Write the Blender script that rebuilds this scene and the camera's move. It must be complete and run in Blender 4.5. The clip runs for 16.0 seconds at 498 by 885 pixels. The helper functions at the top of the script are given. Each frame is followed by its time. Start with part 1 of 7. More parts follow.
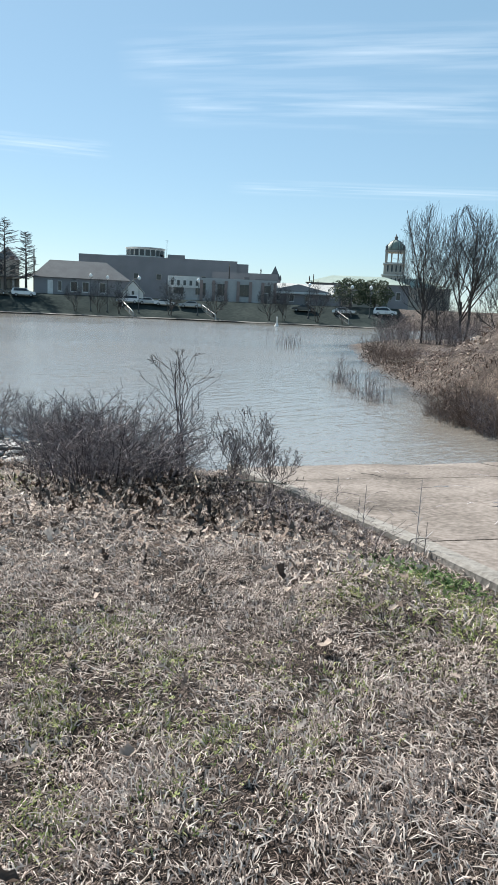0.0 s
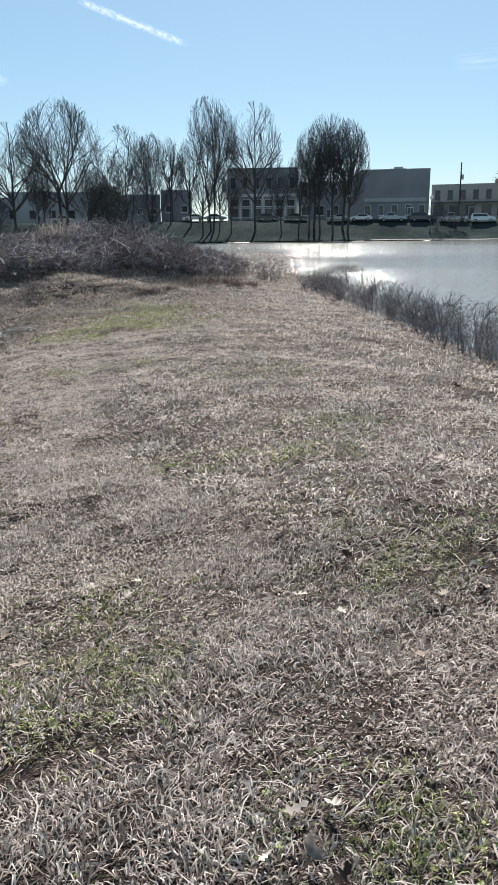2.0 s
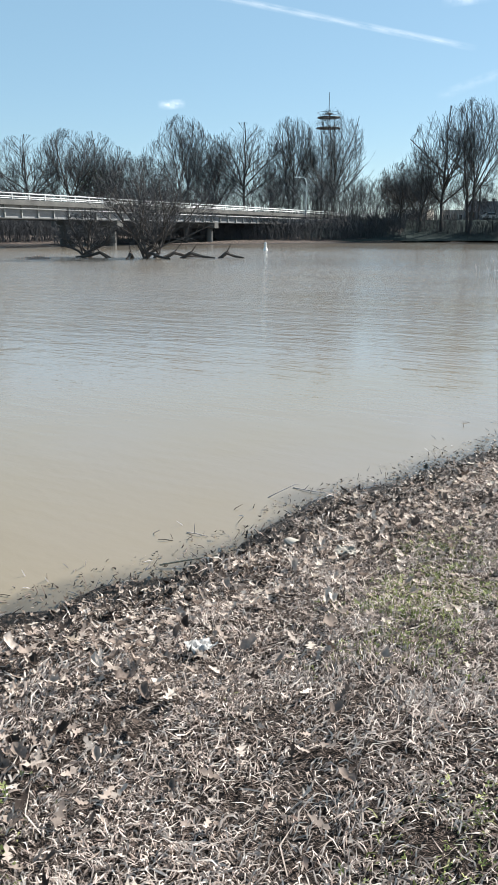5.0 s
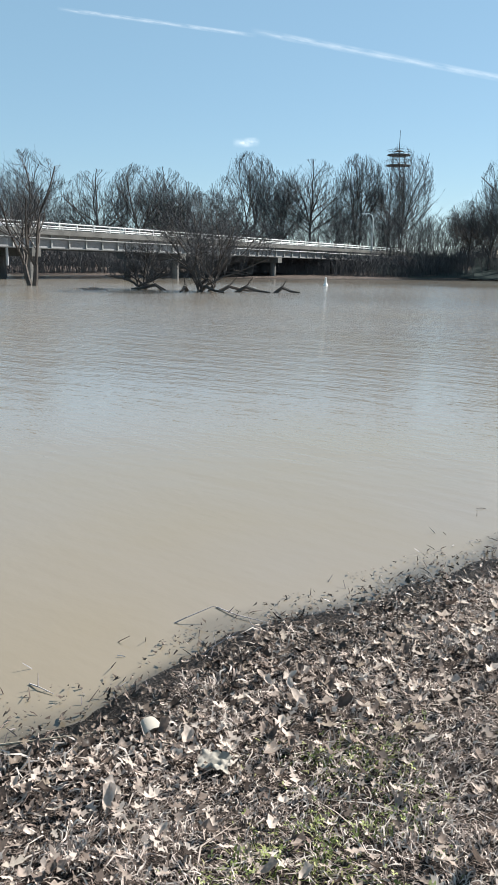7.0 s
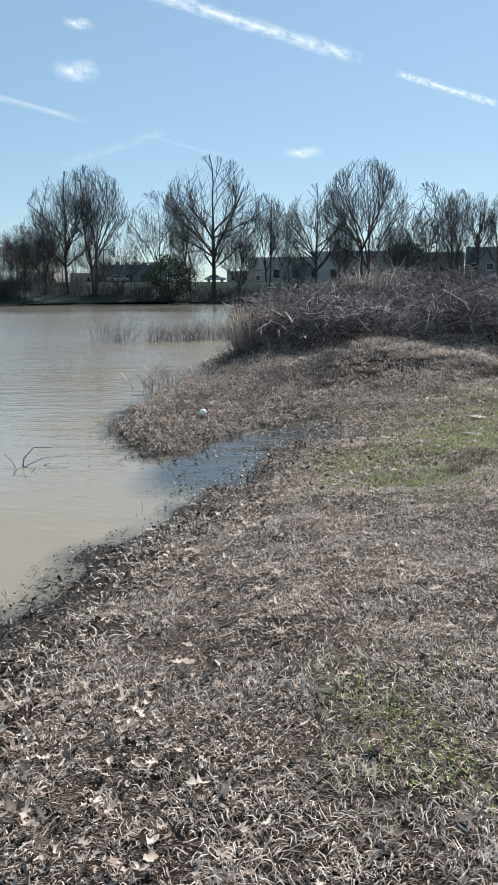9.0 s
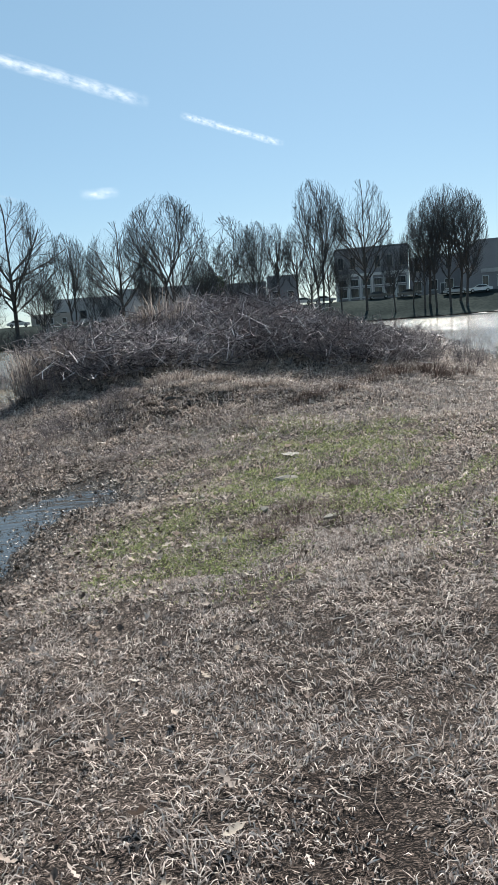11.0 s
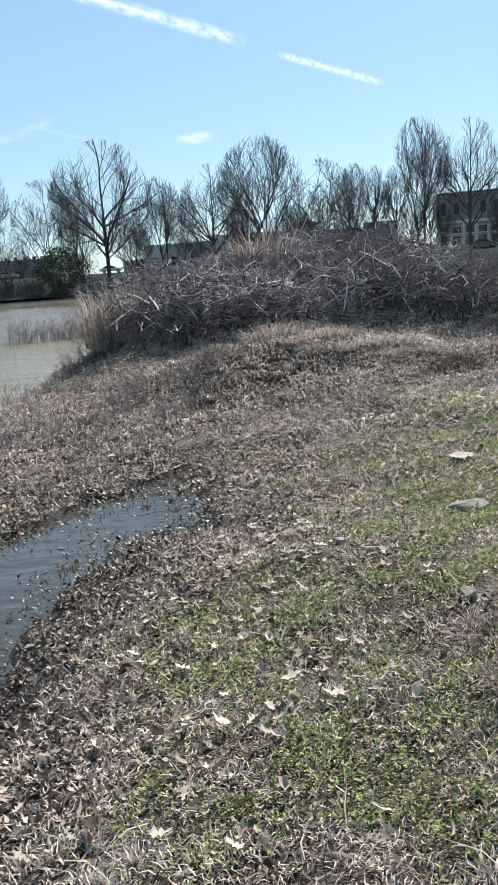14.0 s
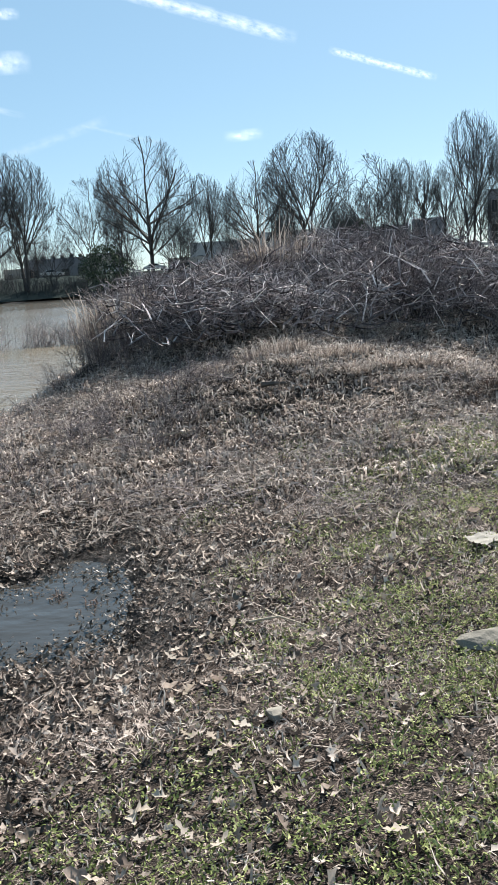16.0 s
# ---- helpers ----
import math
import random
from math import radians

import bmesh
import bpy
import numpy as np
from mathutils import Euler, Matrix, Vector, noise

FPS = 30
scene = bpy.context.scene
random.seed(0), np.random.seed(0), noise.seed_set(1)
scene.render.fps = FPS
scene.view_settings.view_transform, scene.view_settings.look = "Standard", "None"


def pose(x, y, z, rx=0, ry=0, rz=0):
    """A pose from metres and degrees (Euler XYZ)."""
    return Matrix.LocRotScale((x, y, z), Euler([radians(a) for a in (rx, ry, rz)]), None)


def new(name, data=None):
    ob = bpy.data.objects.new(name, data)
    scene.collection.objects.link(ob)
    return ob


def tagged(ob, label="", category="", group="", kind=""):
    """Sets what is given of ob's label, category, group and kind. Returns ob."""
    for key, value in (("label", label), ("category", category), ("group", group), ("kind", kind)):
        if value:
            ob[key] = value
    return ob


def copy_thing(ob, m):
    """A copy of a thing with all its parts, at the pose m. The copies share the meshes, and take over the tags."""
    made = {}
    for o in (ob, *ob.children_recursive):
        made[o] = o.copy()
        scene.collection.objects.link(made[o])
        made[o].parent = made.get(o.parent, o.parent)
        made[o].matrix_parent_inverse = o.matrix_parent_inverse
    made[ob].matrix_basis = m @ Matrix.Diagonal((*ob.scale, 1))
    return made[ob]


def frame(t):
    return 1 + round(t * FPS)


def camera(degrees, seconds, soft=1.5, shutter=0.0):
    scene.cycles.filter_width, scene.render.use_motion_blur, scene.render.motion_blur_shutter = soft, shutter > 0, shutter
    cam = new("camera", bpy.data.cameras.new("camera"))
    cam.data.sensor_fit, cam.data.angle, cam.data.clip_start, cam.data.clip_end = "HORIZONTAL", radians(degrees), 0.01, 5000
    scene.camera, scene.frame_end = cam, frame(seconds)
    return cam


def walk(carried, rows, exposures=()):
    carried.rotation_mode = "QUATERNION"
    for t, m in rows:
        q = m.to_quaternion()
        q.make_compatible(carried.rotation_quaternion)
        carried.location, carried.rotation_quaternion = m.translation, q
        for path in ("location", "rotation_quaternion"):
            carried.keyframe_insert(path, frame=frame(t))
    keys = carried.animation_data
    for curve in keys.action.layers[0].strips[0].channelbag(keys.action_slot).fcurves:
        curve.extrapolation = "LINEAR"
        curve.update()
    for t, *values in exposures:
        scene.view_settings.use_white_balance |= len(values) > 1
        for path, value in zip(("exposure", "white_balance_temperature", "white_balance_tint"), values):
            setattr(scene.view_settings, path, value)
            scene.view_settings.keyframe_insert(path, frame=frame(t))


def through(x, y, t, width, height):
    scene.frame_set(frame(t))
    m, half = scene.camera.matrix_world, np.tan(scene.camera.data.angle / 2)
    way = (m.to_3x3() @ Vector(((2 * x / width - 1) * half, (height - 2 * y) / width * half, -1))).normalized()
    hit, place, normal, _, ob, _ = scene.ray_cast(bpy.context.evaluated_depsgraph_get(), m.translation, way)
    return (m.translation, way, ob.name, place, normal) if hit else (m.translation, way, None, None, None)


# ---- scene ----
cam = camera(36.25, 16.0, 0.9)


def view(x, y, z, heading, tilt, lean):
    """A camera pose: heading clockwise from +y, tilt up from level, lean to its left, in degrees."""
    return pose(x, y, z, 0, 0, -heading) @ pose(0, 0, 0, 90 + tilt) @ pose(0, 0, 0, 0, 0, lean)


# seconds, place, heading, tilt, lean
PATH = [
    (0.0, -0.581, -3.714, 1.819, 54.45, -9.71, 2.50),
    (0.5, -0.416, -3.265, 1.778, 54.43, -13.79, 5.98),
    (1.0, -0.226, -2.768, 1.774, 45.94, -14.83, 4.42),
    (1.5, -0.026, -2.293, 1.739, 39.70, -15.75, 3.11),
    (1.8, -0.037, -1.949, 1.749, 27.66, -15.75, 1.30),
    (2.0, -0.084, -1.734, 1.752, 16.12, -15.52, -0.66),
    (2.2, -0.172, -1.521, 1.748, 6.51, -15.29, -1.40),
    (2.4, -0.208, -1.290, 1.739, -1.60, -15.04, -2.93),
    (2.5, -0.217, -1.177, 1.734, -2.96, -14.94, -2.64),
    (3.0, -0.272, -0.601, 1.692, -12.09, -15.60, -2.59),
    (3.5, -0.378, -0.082, 1.639, -19.23, -17.55, -1.78),
    (3.7, -0.398, 0.119, 1.622, -20.52, -17.44, -1.69),
    (5.8, -0.577, 2.040, 1.525, -34.59, -14.82, 1.07),
    (6.0, -0.569, 2.187, 1.540, -34.04, -14.63, 0.42),
    (6.5, -0.602, 2.669, 1.554, -35.19, -14.31, -0.62),
    (7.0, -0.625, 3.107, 1.537, -35.98, -13.15, 1.22),
    (7.5, -0.526, 3.648, 1.600, -26.28, -9.79, 1.49),
    (8.0, -0.468, 4.122, 1.609, -25.21, -8.08, 1.13),
    (8.5, -0.224, 4.772, 1.568, -15.08, -11.33, 0.12),
    (9.0, -0.011, 5.530, 1.544, -5.17, -11.12, -0.35),
    (9.2, 0.033, 5.770, 1.499, -2.19, -10.74, -1.20),
    (11.3, 0.477, 7.611, 1.436, 8.16, -8.74, -4.56),
    (11.5, 0.473, 7.785, 1.443, 6.02, -8.52, -4.78),
    (12.0, 0.488, 8.272, 1.397, 4.29, -9.56, -4.80),
    (12.5, 0.446, 8.787, 1.379, 0.49, -11.54, -1.98),
    (13.0, 0.423, 9.225, 1.417, 0.70, -10.33, -0.89),
    (13.5, 0.416, 9.679, 1.364, 2.70, -8.23, -3.20),
    (14.0, 0.411, 10.151, 1.337, 1.22, -12.29, -3.89),
    (14.5, 0.510, 10.566, 1.288, 0.51, -13.24, -2.80),
    (15.0, 0.683, 10.998, 1.289, -1.95, -14.85, -1.85),
    (15.5, 0.855, 11.370, 1.330, -2.49, -15.01, -2.72),
    (16.0, 1.014, 11.665, 1.397, -2.26, -12.26, -3.86),
]
walk(cam, [(row[0], view(*row[1:])) for row in PATH], [(0, 1.29, 6350, 8), (1.5, 1.34, 6350, 8), (2, 1.24, 6350, 8), (3.2, 1.36, 6350, 8), (7, 1.29, 6350, 8), (9, 1.18, 6350, 8), (12.0, 1.26, 6350, 8), (12.5, 1.34, 6350, 8), (13.4, 1.26, 6350, 8), (14.2, 1.52, 6350, 8), (15.5, 1.55, 6350, 8), (16, 1.4, 6350, 8)])

# ---- light ----
SUN_HEADING, SUN_HEIGHT = 22, 38
world = bpy.data.worlds.new("sky")
scene.world = world
world.use_nodes = True
wn = world.node_tree.nodes
sky = wn.new("ShaderNodeTexSky")
sky.sky_type, sky.sun_disc = "NISHITA", False
sky.sun_elevation, sky.sun_rotation = radians(SUN_HEIGHT), radians(SUN_HEADING)
sky.air_density, sky.dust_density, sky.ozone_density, sky.altitude = 1.0, 0.2, 1.5, 600
# thin winter haze whitens the whole sky
haze = wn.new("ShaderNodeMix")
haze.data_type = "RGBA"
haze.inputs[0].default_value = 0.5
haze.inputs[7].default_value = (3.1, 5.2, 6.6, 1)
world.node_tree.links.new(sky.outputs[0], haze.inputs[6])
world.node_tree.links.new(haze.outputs[2], wn["Background"].inputs[0])
wn["Background"].inputs[1].default_value = 0.05
sun = new("sun", bpy.data.lights.new("sun", "SUN"))
sun.data.energy, sun.data.angle, sun.data.color = 5.0, radians(0.53), (1.0, 0.95, 0.88)
sun.matrix_world = pose(0, 0, 40, 90 - SUN_HEIGHT, 0, 180 - SUN_HEADING)

# ---- materials ----
WATER = -0.29  # height of the flood


def material(name, rough=0.8, metal=0.0):
    m = bpy.data.materials.new(name)
    m.use_nodes = True
    p = m.node_tree.nodes["Principled BSDF"]
    p.inputs["Roughness"].default_value, p.inputs["Metallic"].default_value = rough, metal
    return m, m.node_tree.nodes, m.node_tree.links, p


def ramp_of(n, colours, lo, hi):
    ramp = n.new("ShaderNodeValToRGB")
    stops = ramp.color_ramp.elements
    stops[0].position, stops[1].position = lo, hi
    stops[0].color, stops[1].color = (*colours[0], 1), (*colours[-1], 1)
    for k, c in enumerate(colours[1:-1], 1):
        stops.new(lo + (hi - lo) * k / (len(colours) - 1)).color = (*c, 1)
    return ramp


def noisy(name, colours, scale, rough=0.8, metal=0.0, bump=0.2, fine=None, per_object=0.0, relief=0.02):
    """A surface of two scales of noise between two or three colours, with fine relief."""
    m, n, l, p = material(name, rough, metal)
    co = n.new("ShaderNodeTexCoord")
    if rough >= 0.85:
        p.inputs["Specular IOR Level"].default_value = 0.1
    big, small = n.new("ShaderNodeTexNoise"), n.new("ShaderNodeTexNoise")
    big.inputs["Scale"].default_value, small.inputs["Scale"].default_value = scale, fine or scale * 9
    big.inputs["Detail"].default_value = small.inputs["Detail"].default_value = 5
    mix, half = n.new("ShaderNodeMath"), n.new("ShaderNodeMath")
    mix.operation, half.operation = "MULTIPLY_ADD", "MULTIPLY"
    mix.inputs[1].default_value, half.inputs[1].default_value = 0.45, 0.55
    for t in (big, small):
        l.new(co.outputs["Object"], t.inputs["Vector"])
    l.new(big.outputs["Fac"], half.inputs[0])
    l.new(small.outputs["Fac"], mix.inputs[0])
    l.new(half.outputs[0], mix.inputs[2])
    value = mix.outputs[0]
    if per_object:
        info, add = n.new("ShaderNodeObjectInfo"), n.new("ShaderNodeMath")
        add.operation = "MULTIPLY_ADD"
        add.inputs[1].default_value = per_object
        l.new(info.outputs["Random"], add.inputs[0])
        l.new(value, add.inputs[2])
        value = add.outputs[0]
    ramp = ramp_of(n, colours, 0.34, 0.66 + per_object)
    l.new(value, ramp.inputs[0])
    l.new(ramp.outputs[0], p.inputs["Base Color"])
    if bump:
        b = n.new("ShaderNodeBump")
        b.inputs["Strength"].default_value, b.inputs["Distance"].default_value = bump, relief
        l.new(small.outputs["Fac"], b.inputs["Height"])
        l.new(b.outputs[0], p.inputs["Normal"])
    return m


def blades(name, colours, through=0.3, rough=0.7, objects=False):
    """Thin leaves and stems: each piece takes its own colour, and light comes through."""
    m, n, l, p = material(name, rough)
    pick = n.new("ShaderNodeObjectInfo" if objects else "ShaderNodeNewGeometry")
    ramp = ramp_of(n, colours, 0.05, 0.95)
    co, spots, hue = n.new("ShaderNodeTexCoord"), n.new("ShaderNodeTexNoise"), n.new("ShaderNodeMix")
    spots.inputs["Scale"].default_value, spots.inputs["Detail"].default_value = 60, 4
    hue.data_type, hue.blend_type = "RGBA", "MULTIPLY"
    hue.inputs[0].default_value = 0.6
    l.new(co.outputs["Object"], spots.inputs["Vector"])
    l.new(pick.outputs["Random" if objects else "Random Per Island"], ramp.inputs[0])
    l.new(ramp.outputs[0], hue.inputs[6])
    grey = ramp_of(n, [(0.45, 0.45, 0.45), (1, 1, 1)], 0.3, 0.6)
    l.new(spots.outputs["Fac"], grey.inputs[0])
    l.new(grey.outputs[0], hue.inputs[7])
    l.new(hue.outputs[2], p.inputs["Base Color"])
    p.inputs["Specular IOR Level"].default_value = 0.12
    if through:
        glow, both = n.new("ShaderNodeBsdfTranslucent"), n.new("ShaderNodeMixShader")
        both.inputs[0].default_value = through
        l.new(hue.outputs[2], glow.inputs[0])
        l.new(p.outputs[0], both.inputs[1])
        l.new(glow.outputs[0], both.inputs[2])
        l.new(both.outputs[0], n["Material Output"].inputs[0])
    return m


def soil():
    """Earth under a thatch of short dead blades; wet and glossy where it meets the water."""
    m, n, l, p = material("soil", 0.95)
    p.inputs["Specular IOR Level"].default_value = 0.12
    co, split = n.new("ShaderNodeTexCoord"), n.new("ShaderNodeSeparateXYZ")
    l.new(co.outputs["Object"], split.inputs[0])
    warp, push = n.new("ShaderNodeTexNoise"), n.new("ShaderNodeVectorMath")
    warp.inputs["Scale"].default_value, warp.inputs["Detail"].default_value = 24, 2
    push.operation = "MULTIPLY_ADD"
    push.inputs[1].default_value = (0.06, 0.06, 0.06)
    l.new(co.outputs["Object"], warp.inputs["Vector"])
    l.new(warp.outputs["Color"], push.inputs[0])
    l.new(co.outputs["Object"], push.inputs[2])
    fibres = []
    for turn, seed in ((0.4, 0.0), (1.5, 7.3), (2.6, 3.1)):
        place, tex = n.new("ShaderNodeMapping"), n.new("ShaderNodeTexNoise")
        place.inputs["Rotation"].default_value = (0, 0, turn)
        place.inputs["Location"].default_value = (seed, seed, 0)
        place.inputs["Scale"].default_value = (1, 3.4, 1)
        tex.inputs["Scale"].default_value, tex.inputs["Detail"].default_value = 62, 3
        l.new(push.outputs[0], place.inputs["Vector"])
        l.new(place.outputs[0], tex.inputs["Vector"])
        fibres.append(tex.outputs["Fac"])
    top = fibres[0]
    for f in fibres[1:]:
        k = n.new("ShaderNodeMath")
        k.operation = "MAXIMUM"
        l.new(top, k.inputs[0])
        l.new(f, k.inputs[1])
        top = k.outputs[0]
    # the near-black low end puts shade between the blades into the colour
    ramp = ramp_of(n, [(0.01, 0.0075, 0.006), (0.036, 0.028, 0.024), (0.14, 0.11, 0.094), (0.36, 0.29, 0.25)], 0.5, 0.69)
    l.new(top, ramp.inputs[0])
    # bare and thatched ground by turns
    stain = n.new("ShaderNodeTexNoise")
    stain.inputs["Scale"].default_value, stain.inputs["Detail"].default_value = 1.6, 5
    l.new(co.outputs["Object"], stain.inputs["Vector"])
    tone = ramp_of(n, [(0.5, 0.47, 0.46), (1, 1, 1)], 0.4, 0.6)
    l.new(stain.outputs["Fac"], tone.inputs[0])
    worn = n.new("ShaderNodeMix")
    worn.data_type, worn.blend_type = "RGBA", "MULTIPLY"
    worn.inputs[0].default_value = 1
    l.new(ramp.outputs[0], worn.inputs[6])
    l.new(tone.outputs[0], worn.inputs[7])
    bump = n.new("ShaderNodeBump")
    bump.inputs["Strength"].default_value, bump.inputs["Distance"].default_value = 0.9, 0.025
    l.new(top, bump.inputs["Height"])
    l.new(bump.outputs[0], p.inputs["Normal"])
    wet, gloss, mix = n.new("ShaderNodeMapRange"), n.new("ShaderNodeMapRange"), n.new("ShaderNodeMix")
    for node, lo, hi in ((wet, 0.22, 1.0), (gloss, 0.4, 0.95)):
        node.inputs[1].default_value, node.inputs[2].default_value = WATER + 0.02, WATER + 0.1
        node.inputs[3].default_value, node.inputs[4].default_value = lo, hi
        l.new(split.outputs["Z"], node.inputs[0])
    mix.data_type = "RGBA"
    mix.inputs[6].default_value = (0, 0, 0, 1)
    l.new(worn.outputs[2], mix.inputs[7])
    l.new(wet.outputs[0], mix.inputs[0])
    l.new(mix.outputs[2], p.inputs["Base Color"])
    l.new(gloss.outputs[0], p.inputs["Roughness"])
    return m


def river():
    """Muddy water: brown and opaque, glossy, rippled more in the open reach to the east."""
    m, n, l, p = material("river_water", 0.05)
    p.inputs["IOR"].default_value, p.inputs["Specular IOR Level"].default_value = 1.33, 1.0
    co = n.new("ShaderNodeTexCoord")
    silt = n.new("ShaderNodeTexNoise")
    silt.inputs["Scale"].default_value, silt.inputs["Detail"].default_value = 0.12, 4
    l.new(co.outputs["Object"], silt.inputs["Vector"])
    ramp = ramp_of(n, [(0.19, 0.175, 0.158), (0.19, 0.16, 0.126), (0.19, 0.147, 0.08)], 0.35, 0.85)
    # yellower with silt by the western shore, greyed eastward to stand for reflected sky
    where, sum_ = n.new("ShaderNodeSeparateXYZ"), silt
    l.new(co.outputs["Object"], where.inputs[0])
    for reach in ((-9, -4, 0.0, 0.2), (-1.5, 6, 0, -0.4)):
        reach_tint, add = n.new("ShaderNodeMapRange"), n.new("ShaderNodeMath")
        for k, v in enumerate(reach, 1):
            reach_tint.inputs[k].default_value = v
        l.new(where.outputs["X"], reach_tint.inputs[0])
        l.new(sum_.outputs[0], add.inputs[0])
        l.new(reach_tint.outputs[0], add.inputs[1])
        sum_ = add
    l.new(sum_.outputs[0], ramp.inputs[0])
    # shallow water, and the still backwater behind the spit, show their dark bed
    clear, blend = n.new("ShaderNodeAttribute"), n.new("ShaderNodeMix")
    clear.attribute_name = "silt_depth"
    blend.data_type = "RGBA"
    blend.inputs[6].default_value = (0.035, 0.032, 0.028, 1)
    l.new(clear.outputs["Fac"], blend.inputs[0])
    l.new(ramp.outputs[0], blend.inputs[7])
    l.new(blend.outputs[2], p.inputs["Base Color"])
    heights = []
    for scale, stretch, turn in ((0.8, 3.5, 0.95), (3.0, 2.5, 0.8), (0.22, 3.5, 0.9), (13, 1.5, 0.6)):
        place, tex = n.new("ShaderNodeMapping"), n.new("ShaderNodeTexNoise")
        place.inputs["Rotation"].default_value = (0, 0, turn)
        place.inputs["Scale"].default_value = (1, stretch, 1)
        tex.inputs["Scale"].default_value, tex.inputs["Detail"].default_value = scale, 3
        l.new(co.outputs["Object"], place.inputs["Vector"])
        l.new(place.outputs[0], tex.inputs["Vector"])
        heights.append(tex.outputs["Fac"])
    # the open reach lies to the east; patches of wind pass over the rest
    split, gust = n.new("ShaderNodeSeparateXYZ"), n.new("ShaderNodeTexNoise")
    gust.inputs["Scale"].default_value, gust.inputs["Detail"].default_value = 0.035, 3
    l.new(co.outputs["Object"], split.inputs[0])
    l.new(co.outputs["Object"], gust.inputs["Vector"])
    far, open_, calm, east, patch = n.new("ShaderNodeVectorMath"), *(n.new("ShaderNodeMapRange") for _ in range(4))
    far.operation = "LENGTH"
    l.new(co.outputs["Object"], far.inputs[0])
    for node, src, lo, hi, to_lo, to_hi in (
            (east, split.outputs["X"], -2.5, 9, 0.0, 0.32), (open_, far.outputs["Value"], 9, 26, 0.05, 0.42),
            (calm, far.outputs["Value"], 64, 92, 1.0, 0.25), (patch, gust.outputs["Fac"], 0.42, 0.6, 0.55, 1.15)):
        l.new(src, node.inputs[0])
        for k, v in enumerate((lo, hi, to_lo, to_hi), 1):
            node.inputs[k].default_value = v
    most = n.new("ShaderNodeMath")
    most.operation = "MAXIMUM"
    l.new(open_.outputs[0], most.inputs[0])
    l.new(east.outputs[0], most.inputs[1])
    lee = n.new("ShaderNodeMath")
    lee.operation, lee.use_clamp, lee.inputs[1].default_value = "MULTIPLY_ADD", True, 2.0
    l.new(east.outputs[0], lee.inputs[0])
    l.new(calm.outputs[0], lee.inputs[2])
    both = most
    for src in (lee, patch):
        k = n.new("ShaderNodeMath")
        k.operation = "MULTIPLY"
        l.new(both.outputs[0], k.inputs[0])
        l.new(src.outputs[0], k.inputs[1])
        both = k
    gleam = n.new("ShaderNodeMapRange")
    for k, v in enumerate((0.05, 0.3, 0.07, 0.13), 1):
        gleam.inputs[k].default_value = v
    l.new(both.outputs[0], gleam.inputs[0])
    l.new(gleam.outputs[0], p.inputs["Roughness"])
    last = None
    for tex, deep in zip(heights, (0.2, 0.12, 0.16, 0.03)):
        b, k = n.new("ShaderNodeBump"), n.new("ShaderNodeMath")
        k.operation, k.inputs[1].default_value = "MULTIPLY", 1.0
        b.inputs["Distance"].default_value = deep
        l.new(both.outputs[0], k.inputs[0])
        l.new(k.outputs[0], b.inputs["Strength"])
        l.new(tex, b.inputs["Height"])
        if last:
            l.new(last, b.inputs["Normal"])
        last = b.outputs[0]
    l.new(last, p.inputs["Normal"])
    return m


def cloud_stuff(name, scale, stretch, low, high, strength, ends=5):
    """Ice cloud: glows white by its noise, and is clear between."""
    m = bpy.data.materials.new(name)
    m.use_nodes = True
    n, l = m.node_tree.nodes, m.node_tree.links
    n.remove(n["Principled BSDF"])
    co, place, tex = n.new("ShaderNodeTexCoord"), n.new("ShaderNodeMapping"), n.new("ShaderNodeTexNoise")
    place.inputs["Scale"].default_value = stretch
    tex.inputs["Scale"].default_value, tex.inputs["Detail"].default_value = scale, 6
    split = n.new("ShaderNodeSeparateXYZ")
    l.new(co.outputs["UV"], place.inputs["Vector"])
    l.new(co.outputs["UV"], split.inputs[0])
    l.new(place.outputs[0], tex.inputs["Vector"])
    # soft towards the rims: 1 - |2v - 1| in both directions
    soft = None
    for axis in ("X", "Y"):
        a, b, c = (n.new("ShaderNodeMath") for _ in range(3))
        a.operation, b.operation, c.operation = "MULTIPLY_ADD", "ABSOLUTE", "SUBTRACT"
        a.inputs[1].default_value, a.inputs[2].default_value, c.inputs[0].default_value = 2, -1, 1
        l.new(split.outputs[axis], a.inputs[0])
        l.new(a.outputs[0], b.inputs[0])
        l.new(b.outputs[0], c.inputs[1])
        if soft is None:
            up = n.new("ShaderNodeMath")
            up.operation, up.use_clamp = "MULTIPLY", True
            up.inputs[1].default_value = ends
            l.new(c.outputs[0], up.inputs[0])
            soft = up.outputs[0]
        else:
            k = n.new("ShaderNodeMath")
            k.operation = "MULTIPLY"
            l.new(soft, k.inputs[0])
            l.new(c.outputs[0], k.inputs[1])
            soft = k.outputs[0]
    rng, k = n.new("ShaderNodeMapRange"), n.new("ShaderNodeMath")
    rng.inputs[1].default_value, rng.inputs[2].default_value = low, high
    l.new(tex.outputs["Fac"], rng.inputs[0])
    k.operation, k.use_clamp = "MULTIPLY", True
    l.new(rng.outputs[0], k.inputs[0])
    l.new(soft, k.inputs[1])
    glow, clear, mix = n.new("ShaderNodeEmission"), n.new("ShaderNodeBsdfTransparent"), n.new("ShaderNodeMixShader")
    glow.inputs[0].default_value, glow.inputs[1].default_value = (0.93, 0.97, 1, 1), strength
    l.new(k.outputs[0], mix.inputs[0])
    l.new(clear.outputs[0], mix.inputs[1])
    l.new(glow.outputs[0], mix.inputs[2])
    l.new(mix.outputs[0], n["Material Output"].inputs[0])
    return m


